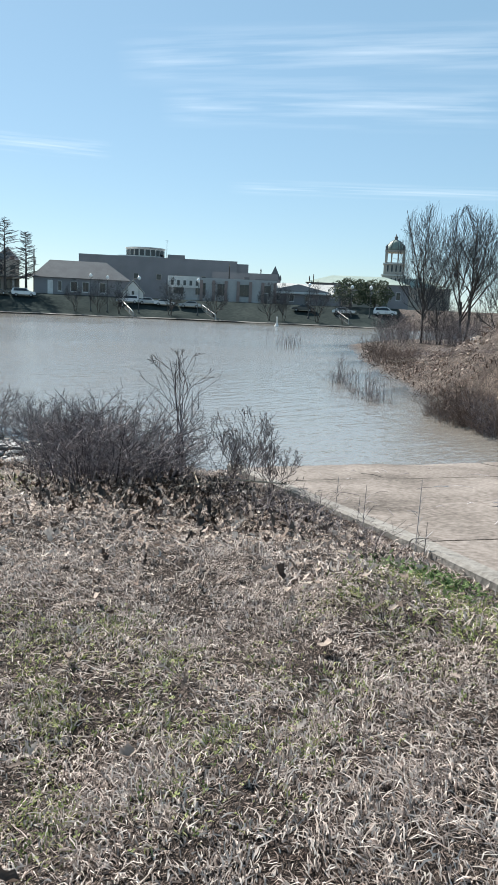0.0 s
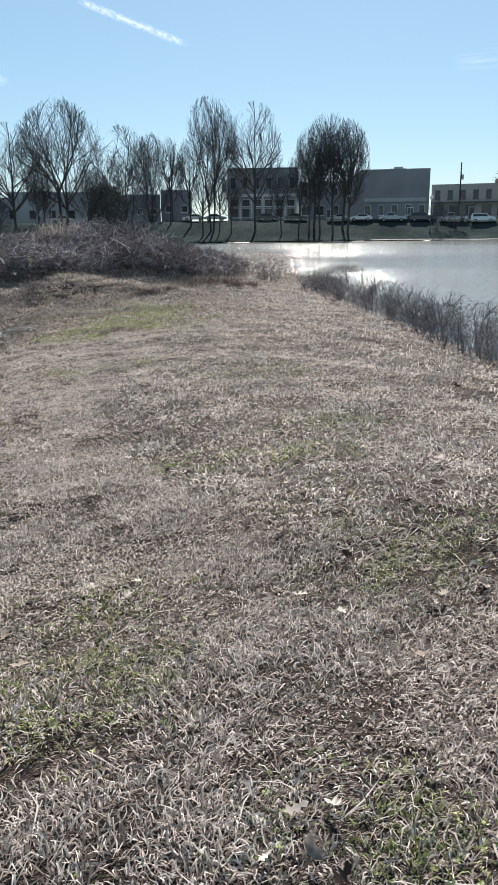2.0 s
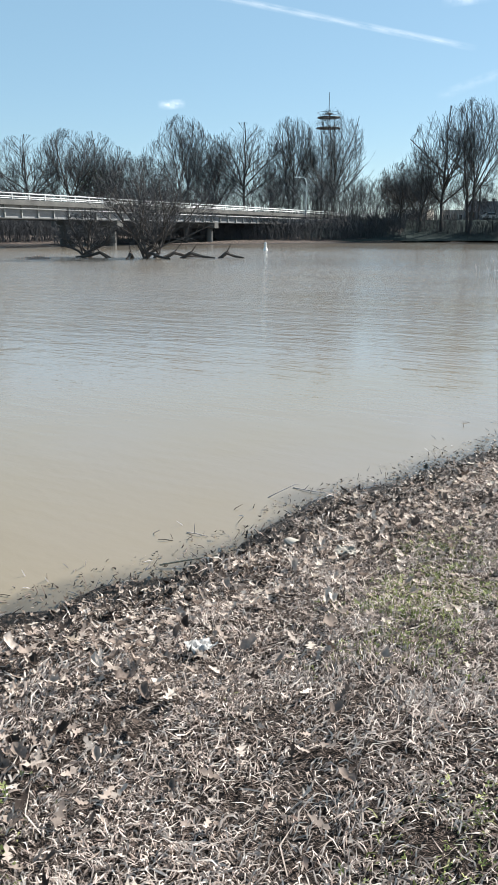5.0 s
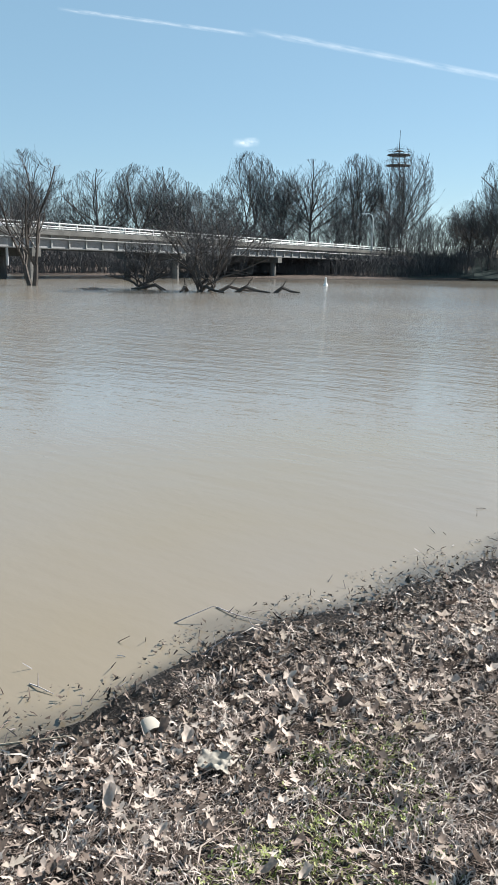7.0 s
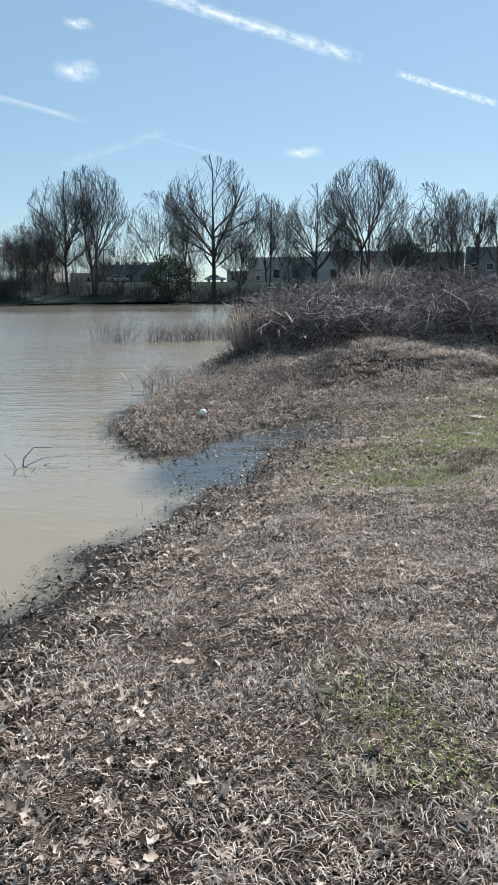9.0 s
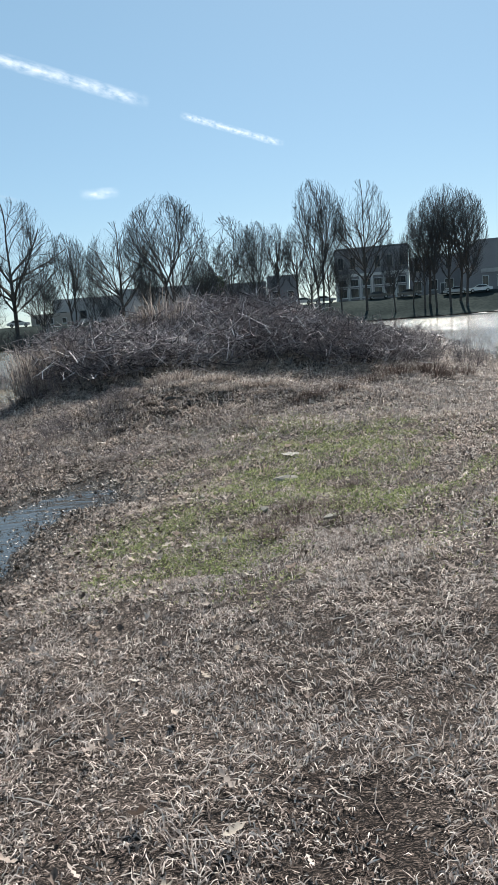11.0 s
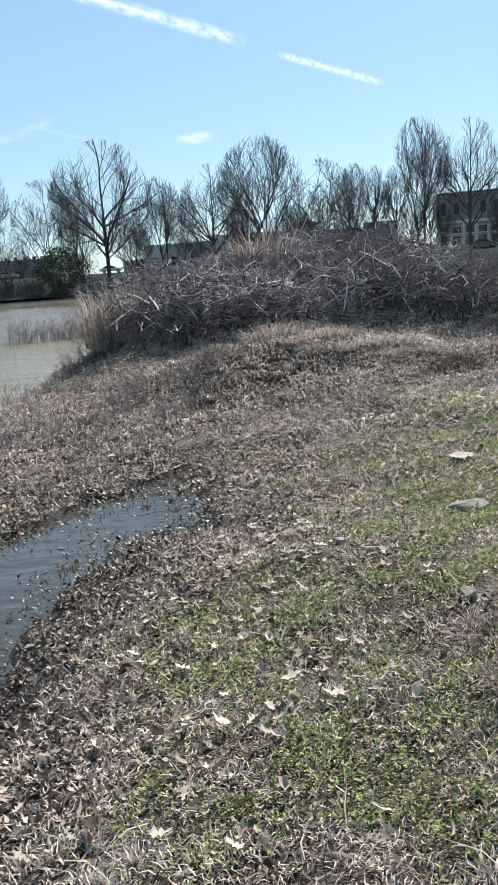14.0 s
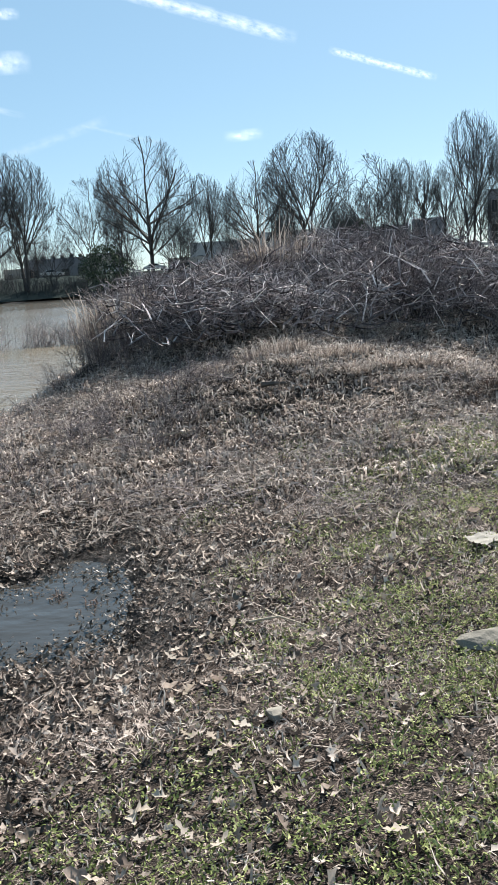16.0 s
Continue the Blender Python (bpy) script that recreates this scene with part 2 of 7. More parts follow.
def plain(name, colour, rough=0.6, metal=0.0):
    return noisy(name, [tuple(c * 0.8 for c in colour), tuple(min(1, c * 1.15) for c in colour)], 1.2, rough, metal, bump=0.1)


SOIL = soil()
RIVER = river()
DRY_GRASS = blades("dry_grass", [(0.15, 0.115, 0.1), (0.39, 0.32, 0.282), (0.58, 0.495, 0.445), (0.78, 0.7, 0.64)], 0.35)
GREEN_GRASS = blades("green_grass", [(0.08, 0.1, 0.03), (0.22, 0.245, 0.085), (0.4, 0.39, 0.2)], 0.3)
WEED_LEAF = blades("weed_leaf", [(0.035, 0.06, 0.02), (0.08, 0.13, 0.04), (0.17, 0.24, 0.09)], 0.3)
CLOVER = blades("clover_leaf", [(0.06, 0.082, 0.026), (0.22, 0.262, 0.09), (0.48, 0.5, 0.23)], 0.36)
LEAF = blades("dead_leaf", [(0.05, 0.037, 0.031), (0.25, 0.195, 0.165), (0.46, 0.375, 0.32), (0.68, 0.58, 0.505)], 0.32)
# colour of wet shore leaves; also paints the shade under the shrubs
WET_AND_SHADE_LEAF = blades("wet_and_shade_leaf", [(0.03, 0.022, 0.018), (0.07, 0.053, 0.043), (0.16, 0.125, 0.1)], 0, 0.45)
LEAF_EACH = blades("fallen_leaf_surface", [(0.3, 0.235, 0.18), (0.48, 0.405, 0.335), (0.64, 0.56, 0.48)], 0.35, objects=True)
STEM = blades("dead_stem", [(0.07, 0.058, 0.06), (0.32, 0.28, 0.28), (0.8, 0.73, 0.71)], 0, 0.7)
DARK_STEM = blades("dark_stem", [(0.04, 0.032, 0.034), (0.15, 0.125, 0.127), (0.36, 0.31, 0.31)], 0, 0.85)
STRAW = blades("straw", [(0.14, 0.11, 0.096), (0.36, 0.3, 0.262), (0.62, 0.545, 0.49)], 0.26)
RUSSET = blades("russet_stem", [(0.07, 0.05, 0.043), (0.15, 0.108, 0.092), (0.26, 0.197, 0.168)], 0.1, 0.85)
BARK = noisy("bark", [(0.05, 0.044, 0.041), (0.12, 0.105, 0.095)], 2.0, 0.9, bump=0.5)
TWIG = noisy("twig", [(0.05, 0.05, 0.054), (0.1, 0.1, 0.103)], 1.0, 0.9, bump=0)
PALE_WOOD = noisy("bleached_wood", [(0.25, 0.2, 0.14), (0.44, 0.37, 0.28)], 6, 0.8, bump=0.3)
EVERGREEN = blades("evergreen", [(0.045, 0.06, 0.04), (0.09, 0.11, 0.07), (0.16, 0.18, 0.12)], 0.1)
CONCRETE = noisy("concrete", [(0.22, 0.205, 0.18), (0.31, 0.292, 0.265), (0.38, 0.365, 0.335)], 0.9, 0.9, bump=0.4, fine=22)
DARK_CONCRETE = noisy("dark_concrete", [(0.08, 0.078, 0.075), (0.13, 0.127, 0.12), (0.19, 0.185, 0.175)], 0.5, 0.9, bump=0.4, fine=12)
KERB_CONCRETE = noisy("worn_kerb_concrete", [(0.11, 0.1, 0.09), (0.19, 0.178, 0.162), (0.27, 0.255, 0.235)], 1.4, 0.9, bump=0.5, fine=24)
SILT = noisy("silt_on_concrete", [(0.06, 0.05, 0.043), (0.15, 0.128, 0.113), (0.25, 0.218, 0.196)], 0.8, 0.85, bump=0.5, fine=18)
STONE = noisy("stone", [(0.11, 0.1, 0.085), (0.2, 0.182, 0.155), (0.32, 0.295, 0.255)], 3, 0.85, bump=0.6, per_object=0.25)
RIPRAP_STONE = noisy("riprap_stone_surface", [(0.1, 0.1, 0.1), (0.2, 0.195, 0.19), (0.34, 0.33, 0.32)], 3, 0.8, bump=0.6, per_object=0.25)
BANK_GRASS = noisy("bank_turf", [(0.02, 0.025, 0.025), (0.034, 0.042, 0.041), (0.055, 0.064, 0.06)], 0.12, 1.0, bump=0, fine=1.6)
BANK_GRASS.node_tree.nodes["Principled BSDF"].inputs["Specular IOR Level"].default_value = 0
ASPHALT = noisy("asphalt", [(0.04, 0.04, 0.04), (0.07, 0.07, 0.068)], 0.4, 0.9)
# dark brick is lifted and cooled so its colour carries the distance haze
BRICK = noisy("dark_brick", [(0.21, 0.207, 0.214), (0.29, 0.285, 0.295)], 0.25, 0.9, fine=6)
RED_BRICK = noisy("red_brick", [(0.24, 0.185, 0.17), (0.32, 0.25, 0.23)], 0.25, 0.9, fine=6)
GREY_WALL = noisy("grey_wall", [(0.36, 0.36, 0.355), (0.46, 0.455, 0.445)], 0.2, 0.85)
TAN_WALL = noisy("tan_wall", [(0.36, 0.325, 0.28), (0.46, 0.42, 0.37)], 0.2, 0.85)
PALE_WALL = noisy("pale_wall", [(0.55, 0.54, 0.51), (0.7, 0.69, 0.66)], 0.2, 0.8)
DARK_ROOF = noisy("dark_roof", [(0.12, 0.122, 0.125), (0.17, 0.173, 0.178)], 0.4, 0.85)
PALE_ROOF = noisy("pale_roof", [(0.4, 0.39, 0.37), (0.55, 0.53, 0.5)], 0.3, 0.7)
COPPER = noisy("weathered_copper", [(0.16, 0.22, 0.19), (0.25, 0.31, 0.27)], 0.4, 0.7)
FRAME_PAINT = plain("white_paint", (0.7, 0.7, 0.68), 0.5)
WINDOW_GLASS, _n, _l, _p = material("window_glass", 0.08)
_p.inputs["Base Color"].default_value = (0.02, 0.025, 0.03, 1)
STEEL = plain("painted_steel", (0.33, 0.34, 0.33), 0.55, 0.2)
BRIDGE_STEEL = plain("weathered_girder_paint", (0.24, 0.24, 0.245), 0.6)
PALE_STEEL = plain("galvanised_steel", (0.42, 0.43, 0.43), 0.5, 0.3)
DARK_STEEL = plain("dark_steel", (0.09, 0.095, 0.095), 0.6, 0.3)
GLOBE, _n, _l, _p = material("milk_glass", 0.3)
_p.inputs["Base Color"].default_value = (0.85, 0.85, 0.83, 1)
RUBBER = plain("rubber", (0.02, 0.02, 0.02), 0.9)
PLASTIC = plain("white_plastic", (0.82, 0.82, 0.8), 0.35)
CONTRAIL = cloud_stuff("contrail_ice", 2.5, (9, 1.2, 1), 0.3, 0.85, 0.62)
FAINT_TRAIL = cloud_stuff("faint_contrail_ice", 2.0, (6, 1, 1), 0.3, 2.6, 0.55)
THIN_TRAIL = cloud_stuff("thin_contrail_ice", 2.0, (6, 1, 1), 0.3, 1.2, 0.55)
CIRRUS = cloud_stuff("cirrus_ice", 1.6, (1.4, 4, 1), 0.42, 1.5, 0.6)
PUFF = cloud_stuff("small_cloud", 2.0, (1.5, 0.8, 1), 0.3, 0.75, 0.66, 1.1)

# ---- shape of the land ----
POINT = [(-3.9, -60), (-3.9, -4), (-3.7, 0), (-3.3, 3.5), (-2.9, 4.5), (-2.72, 5.7), (-2.35, 7.1), (-2.0, 8.0), (-1.75, 9.3), (-1.62, 10.6), (-1.2, 11.2), (-1.05, 12.2),
         (-0.68, 12.9), (-0.5, 13.8), (-0.36, 14.8), (0.15, 15.05), (0.22, 15.75), (-0.2, 16.2), (-0.65, 15.85), (-0.85, 15.45), (-1.35, 14.95), (-1.45, 14.1), (-1.95, 13.9), (-2.45, 14.8),
         (-2.9, 15.9), (-3.0, 18.1), (-2.85, 19.8), (-2.65, 22), (-2.85, 25), (-2.9, 28), (-2.4, 31), (2, 44),
         (14, 58), (22, 62), (19, 52), (14, 38), (11.2, 27.7), (9.4, 21.2), (7.9, 12.8), (6.7, 7.3), (6.7, 4.4), (7.6, 2.4),
         (9.0, 1.5), (11.4, -0.1), (13.2, 0.2), (15, 2.6), (20.8, 5.6), (32, 13), (50, 24), (70, 30), (100, -30), (60, -60)]
FAR = [(-330, -60), (-90, 62), (-72, 76), (-60, 92), (-54, 125), (-48, 138), (-20, 150), (10, 148), (30, 143), (55, 137), (80, 125), (105, 106), (124, 84), (136, 60), (145, 20), (150, -200), (2600, -2600), (2600, 2600), (-2600, 2600), (-2600, -60)]


def signed(xs, ys, ring):
    """How far inside a ring of corners each place lies, in metres; outside it is negative."""
    best, inside = np.full(xs.shape, 1e9), np.zeros(xs.shape, bool)
    for (ax, ay), (bx, by) in zip(ring, ring[1:] + ring[:1]):
        dx, dy = bx - ax, by - ay
        k = np.clip(((xs - ax) * dx + (ys - ay) * dy) / (dx * dx + dy * dy), 0, 1)
        best = np.minimum(best, np.hypot(xs - ax - k * dx, ys - ay - k * dy))
        inside ^= ((ay > ys) != (by > ys)) & (xs < ax + (ys - ay) * dx / (dy if dy else 1e-9))
    return np.where(inside, best, -best)


def ramp_step(a, b, v):
    k = np.clip((v - a) / (b - a), 0, 1)
    return k * k * (3 - 2 * k)


def waves(xs, ys, size, seed):
    """Smooth uneven noise from crossed sines, about -1 to 1."""
    rng = np.random.RandomState(seed)
    out = 0
    for n in range(7):
        a, p, k = rng.uniform(0, 6.28), rng.uniform(0, 6.28), 6.28 / size * rng.uniform(0.5, 1.6)
        out = out + np.sin((xs * np.cos(a) + ys * np.sin(a)) * k + p)
    return out / 3.2


# the boat ramp: along it (downhill) and across it
RAMP_AT, RAMP_DOWN, RAMP_OUT = np.array([4.526, -1.522]), np.array([0.605, 0.796]), np.array([0.796, -0.605])


def ramp_frame(xs, ys):
    return (xs - 4.526) * 0.605 + (ys + 1.522) * 0.796, (xs - 4.526) * 0.796 - (ys + 1.522) * 0.605


def land(xs, ys):
    """The height of the ground."""
    xs, ys = np.asarray(xs, float), np.asarray(ys, float)
    d = signed(xs, ys, POINT)
    rough = 0.035 * waves(xs, ys, 2.6, 1) + 0.015 * waves(xs, ys, 0.8, 2)
    d = d + 0.1 * waves(xs, ys, 1.3, 3) + 0.07 * waves(xs, ys, 0.45, 4)
    rise = np.interp(ys, [-3, 0, 5, 11, 15, 18, 60], [0.92, 0.85, 0.62, 0.55, 0.4, 0.4, 0.5])
    near = WATER + np.where(d > 0, 0.01 + rise * (1 - np.exp(-np.maximum(d, 0) / 3.0)), np.maximum(0.16 * d, -0.9)) + rough * ramp_step(0.2, 1.5, d)
    near = near + 0.34 * np.exp(-(((xs - 1.0) / 1.5) ** 2 + ((ys - 19.7) / 1.0) ** 2))
    hill = np.exp(-(np.abs((xs - 1.7) / 4.7) ** 2.4 + np.abs((ys - 26.2) / 5.2) ** 2.6))
    near = near + (1.1 + 0.18 * waves(xs, ys, 3.0, 5)) * hill * ramp_step(-0.5, 2.0, d)
    hill = np.exp(-(((xs - 25) / 9) ** 2 + ((ys - 1) / 6.0) ** 2))
    near = near + 2.3 * hill * ramp_step(-0.2, 3.5, d) * (1 + 0.12 * waves(xs, ys, 4, 6))
    near = near - 0.13 * ramp_step(2.4, 4.2, xs) * ramp_step(4, 1.5, ys) * ramp_step(12, 10, xs)
    near = near - 0.15 * np.exp(-(((xs - 5.4) / 0.95) ** 2 + ((ys - 4.2) / 1.4) ** 2))
    a, b = ramp_frame(xs, ys)
    slab = np.where(a < 0, 0.19 - 0.06 * a, 0.19 - 0.095 * a)
    # the verge stays just below the kerb
    beside = ramp_step(-1.1, -0.2, b) * ramp_step(0.2, 0.0, b) * ramp_step(-9, -7, a) * ramp_step(4.5, 3.0, a)
    near = np.where(beside > 0, near + beside * np.minimum(slab + 0.045 - near, 0), near)
    under = ramp_step(-0.02, 0.12, b) * ramp_step(8.6, 8.0, b) * ramp_step(-9, -7, a) * ramp_step(14, 12, a)
    near = near * (1 - under) + (slab - 0.12) * under
    f = signed(xs, ys, FAR)
    far = WATER + np.where(f > 0, 0.05 + 4.1 * (1 - 0.82 * ramp_step(-50, -56, xs) * ramp_step(140, 124, ys)) * ramp_step(-1, 20, f) + 0.4 * ramp_step(20, 60, f) + 9 * ramp_step(250, 1500, f), np.maximum(0.15 * f, -1.2))
    isle = np.exp(-(((xs + 40) * 0.75 + (ys - 39) * -0.66) / 13) ** 2 - (((xs + 40) * 0.66 + (ys - 39) * 0.75) / 3.0) ** 2)
    far = np.maximum(far, WATER - 0.9 + 1.0 * isle)
    return np.maximum(near, far)


class Relief:
    """Heights of the land on an even grid, read off between its points."""

    def __init__(self, x0, x1, y0, y1, step):
        self.x0, self.y0, self.step = x0, y0, step
        gx, gy = np.meshgrid(np.arange(x0, x1, step), np.arange(y0, y1, step))
        self.z = land(gx, gy)

    def covers(self, xs, ys):
        u, v = (xs - self.x0) / self.step, (ys - self.y0) / self.step
        return (u >= 0) & (v >= 0) & (u < self.z.shape[1] - 1.001) & (v < self.z.shape[0] - 1.001)

    def at(self, xs, ys):
        u, v = (xs - self.x0) / self.step, (ys - self.y0) / self.step
        i, j = np.floor(u).astype(int), np.floor(v).astype(int)
        u, v, z = u - i, v - j, self.z
        return (z[j, i] * (1 - u) + z[j, i + 1] * u) * (1 - v) + (z[j + 1, i] * (1 - u) + z[j + 1, i + 1] * u) * v


NEAR_RELIEF, FAR_RELIEF = Relief(-5, 13, -6, 34, 0.06), Relief(-140, 180, -20, 205, 1.0)


def heights(xs, ys):
    """The height of the ground at many places, quickly."""
    xs, ys = np.asarray(xs, float), np.asarray(ys, float)
    out = np.zeros(xs.shape)
    near = NEAR_RELIEF.covers(xs, ys)
    out[near] = NEAR_RELIEF.at(xs[near], ys[near])
    if not near.all():
        out[~near] = land(xs[~near], ys[~near])
    return out


def spread(lo, hi, core_lo, core_hi, step, growth):
    """Grid lines: even in the core, ever wider outside it."""
    out = list(np.arange(core_lo, core_hi + step / 2, step))
    s = step
    while out[-1] < hi:
        s = min(s * growth, 160)
        out.append(out[-1] + s)
    s = step
    while out[0] > lo:
        s = min(s * growth, 160)
        out.insert(0, out[0] - s)
    return np.array(out)


def sheet(name, xs, ys, height, material):
    gx, gy = np.meshgrid(xs, ys)
    gz = height(gx, gy)
    n, m = gx.shape
    k = np.arange(n * m).reshape(n, m)
    faces = np.stack([k[:-1, :-1], k[:-1, 1:], k[1:, 1:], k[1:, :-1]], -1).reshape(-1, 4)
    mesh = bpy.data.meshes.new(name)
    fill(mesh, np.stack([gx, gy, gz], -1).reshape(-1, 3), faces)
    mesh.polygons.foreach_set("use_smooth", [True] * len(faces))
    mesh.materials.append(material)
    return new(name, mesh)


def fill(mesh, verts, faces, indices=None):
    """Puts many vertices and equal-sided faces into a mesh at once."""
    faces = np.asarray(faces)
    mesh.vertices.add(len(verts))
    mesh.vertices.foreach_set("co", np.asarray(verts, np.float32).ravel())
    mesh.loops.add(faces.size)
    mesh.loops.foreach_set("vertex_index", faces.astype(np.int32).ravel())
    mesh.polygons.add(len(faces))
    mesh.polygons.foreach_set("loop_start", np.arange(0, faces.size, faces.shape[1], dtype=np.int32))
    if indices is not None:
        mesh.polygons.foreach_set("material_index", np.asarray(indices, np.int32))
    mesh.update(calc_edges=True)
    mesh.validate()


def town_bank(xs, ys):
    """Where turf and street are laid over the bare earth of the far bank."""
    f = signed(xs, ys, FAR)
    return ramp_step(0.9, 3.0, f) * ramp_step(33, 30, f) * ramp_step(-53, -49, xs) * ramp_step(62, 66, ys)


ground = sheet("ground", spread(-2600, 2600, -4, 7, 0.16, 1.055), spread(-2500, 2600, -4, 21, 0.16, 1.055), lambda x, y: land(x, y) - 1.2 * town_bank(x, y), SOIL)
tagged(ground, "brown riverbank soil under dead grass and leaves", "ground", kind="structure")
water = sheet("water", spread(-2600, 2600, -4.6, 1.2, 0.06, 1.25), spread(-2500, 2600, 1, 20, 0.08, 1.25), lambda x, y: x * 0 + WATER, RIVER)
deep = np.array([v.co[:2] for v in water.data.vertices])
deep = WATER - land(deep[:, 0], deep[:, 1]), np.hypot((deep[:, 0] + 0.6) * 0.35 + (deep[:, 1] - 14.4) * 0.94, ((deep[:, 0] + 0.6) * 0.94 - (deep[:, 1] - 14.4) * 0.35) * 2.4)
silt = water.data.attributes.new("silt_depth", "FLOAT", "POINT")
silt.data.foreach_set("value", np.clip(np.minimum((deep[0] + 0.01) / 0.05, (deep[1] - 1.9) / 0.7), 0, 1).astype(np.float32))
tagged(water, "muddy brown flood water with small ripples", "river", kind="structure")

# ---- helpers for shapes ----
class Shape:
    """Collects corners and faces for one mesh."""

    def __init__(self):
        self.v, self.f = [], []

    def add(self, verts, faces):
        k = len(self.v)
        self.v += [tuple(p) for p in verts]
        self.f += [tuple(i + k for i in f) for f in faces]
        return self

    def box(self, x0, x1, y0, y1, z0, z1):
        v = [(x, y, z) for z in (z0, z1) for y in (y0, y1) for x in (x0, x1)]
        return self.add(v, [(0, 2, 3, 1), (4, 5, 7, 6), (0, 1, 5, 4), (2, 6, 7, 3), (0, 4, 6, 2), (1, 3, 7, 5)])

    def prism(self, outline, y0, y1, squeeze=None):
        """An outline in x and z, drawn out from y0 to y1."""
        n = len(outline)
        v = [(x, y, z) for y in (y0, y1) for x, z in outline]
        if squeeze:
            v = [(x, (y0 + y1) / 2 + (y - (y0 + y1) / 2) * squeeze(z), z) for x, y, z in v]
        return self.add(v, [tuple(range(n)), tuple(range(2 * n - 1, n - 1, -1))] + [(i, i + n, (i + 1) % n + n, (i + 1) % n) for i in range(n)])

    def tube(self, points, radii, sides=3, cap=False):
        pts = [Vector(p) for p in points]
        rings = []
        for i, p in enumerate(pts):
            way = (pts[min(i + 1, len(pts) - 1)] - pts[max(i - 1, 0)])
            if way.length < 1e-9:
                way = Vector((0, 0, 1))
            way.normalize()
            a = way.orthogonal().normalized()
            b = way.cross(a)
            rings.append([p + (a * math.cos(6.2832 * k / sides) + b * math.sin(6.2832 * k / sides)) * radii[i] for k in range(sides)])
        v = [q for ring in rings for q in ring]
        f = [(i * sides + k, i * sides + (k + 1) % sides, (i + 1) * sides + (k + 1) % sides, (i + 1) * sides + k) for i in range(len(pts) - 1) for k in range(sides)]
        if cap:
            f += [tuple(range(sides))[::-1], tuple(range((len(pts) - 1) * sides, len(pts) * sides))]
        return self.add(v, f)

    def turned(self, profile, sides=12, at=(0, 0)):
        """A lathe shape from rows of radius and height."""
        v = [(at[0] + r * math.cos(6.2832 * k / sides), at[1] + r * math.sin(6.2832 * k / sides), z) for r, z in profile for k in range(sides)]
        f = [(i * sides + k, i * sides + (k + 1) % sides, (i + 1) * sides + (k + 1) % sides, (i + 1) * sides + k) for i in range(len(profile) - 1) for k in range(sides)]
        return self.add(v, f + [tuple(range(sides))[::-1], tuple(range((len(profile) - 1) * sides, len(profile) * sides))])

    def mesh(self, name, mat, smooth=False):
        m = bpy.data.meshes.new(name)
        m.from_pydata(self.v, [], self.f)
        m.materials.append(mat)
        if smooth:
            m.polygons.foreach_set("use_smooth", [True] * len(m.polygons))
        return m


def part(name, shape, mat, parent, label="", smooth=False):
    ob = new(name, shape if isinstance(shape, bpy.types.Mesh) else shape.mesh(name, mat, smooth))
    ob.parent = parent
    return tagged(ob, label)


def thing(name, m, label, category, group=""):
    ob = new(name)
    ob.empty_display_size = 0.2
    ob.matrix_world = m
    return tagged(ob, label, category, group)


def solo(name, shape, mat, m, label, category, group="", kind="", smooth=False):
    ob = new(name, shape if isinstance(shape, bpy.types.Mesh) else shape.mesh(name, mat, smooth))
    ob.matrix_world = m
    return tagged(ob, label, category, group, kind)


def ground_at(x, y):
    for grid in (NEAR_RELIEF, FAR_RELIEF):
        if grid.covers(x, y):
            return float(grid.at(np.array([x]), np.array([y]))[0])
    return float(land(np.array([x]), np.array([y]))[0])


def turn_to(ax, ay, bx, by):
    """Degrees about z of a wall that runs from a to b."""
    return math.degrees(math.atan2(by - ay, bx - ax))

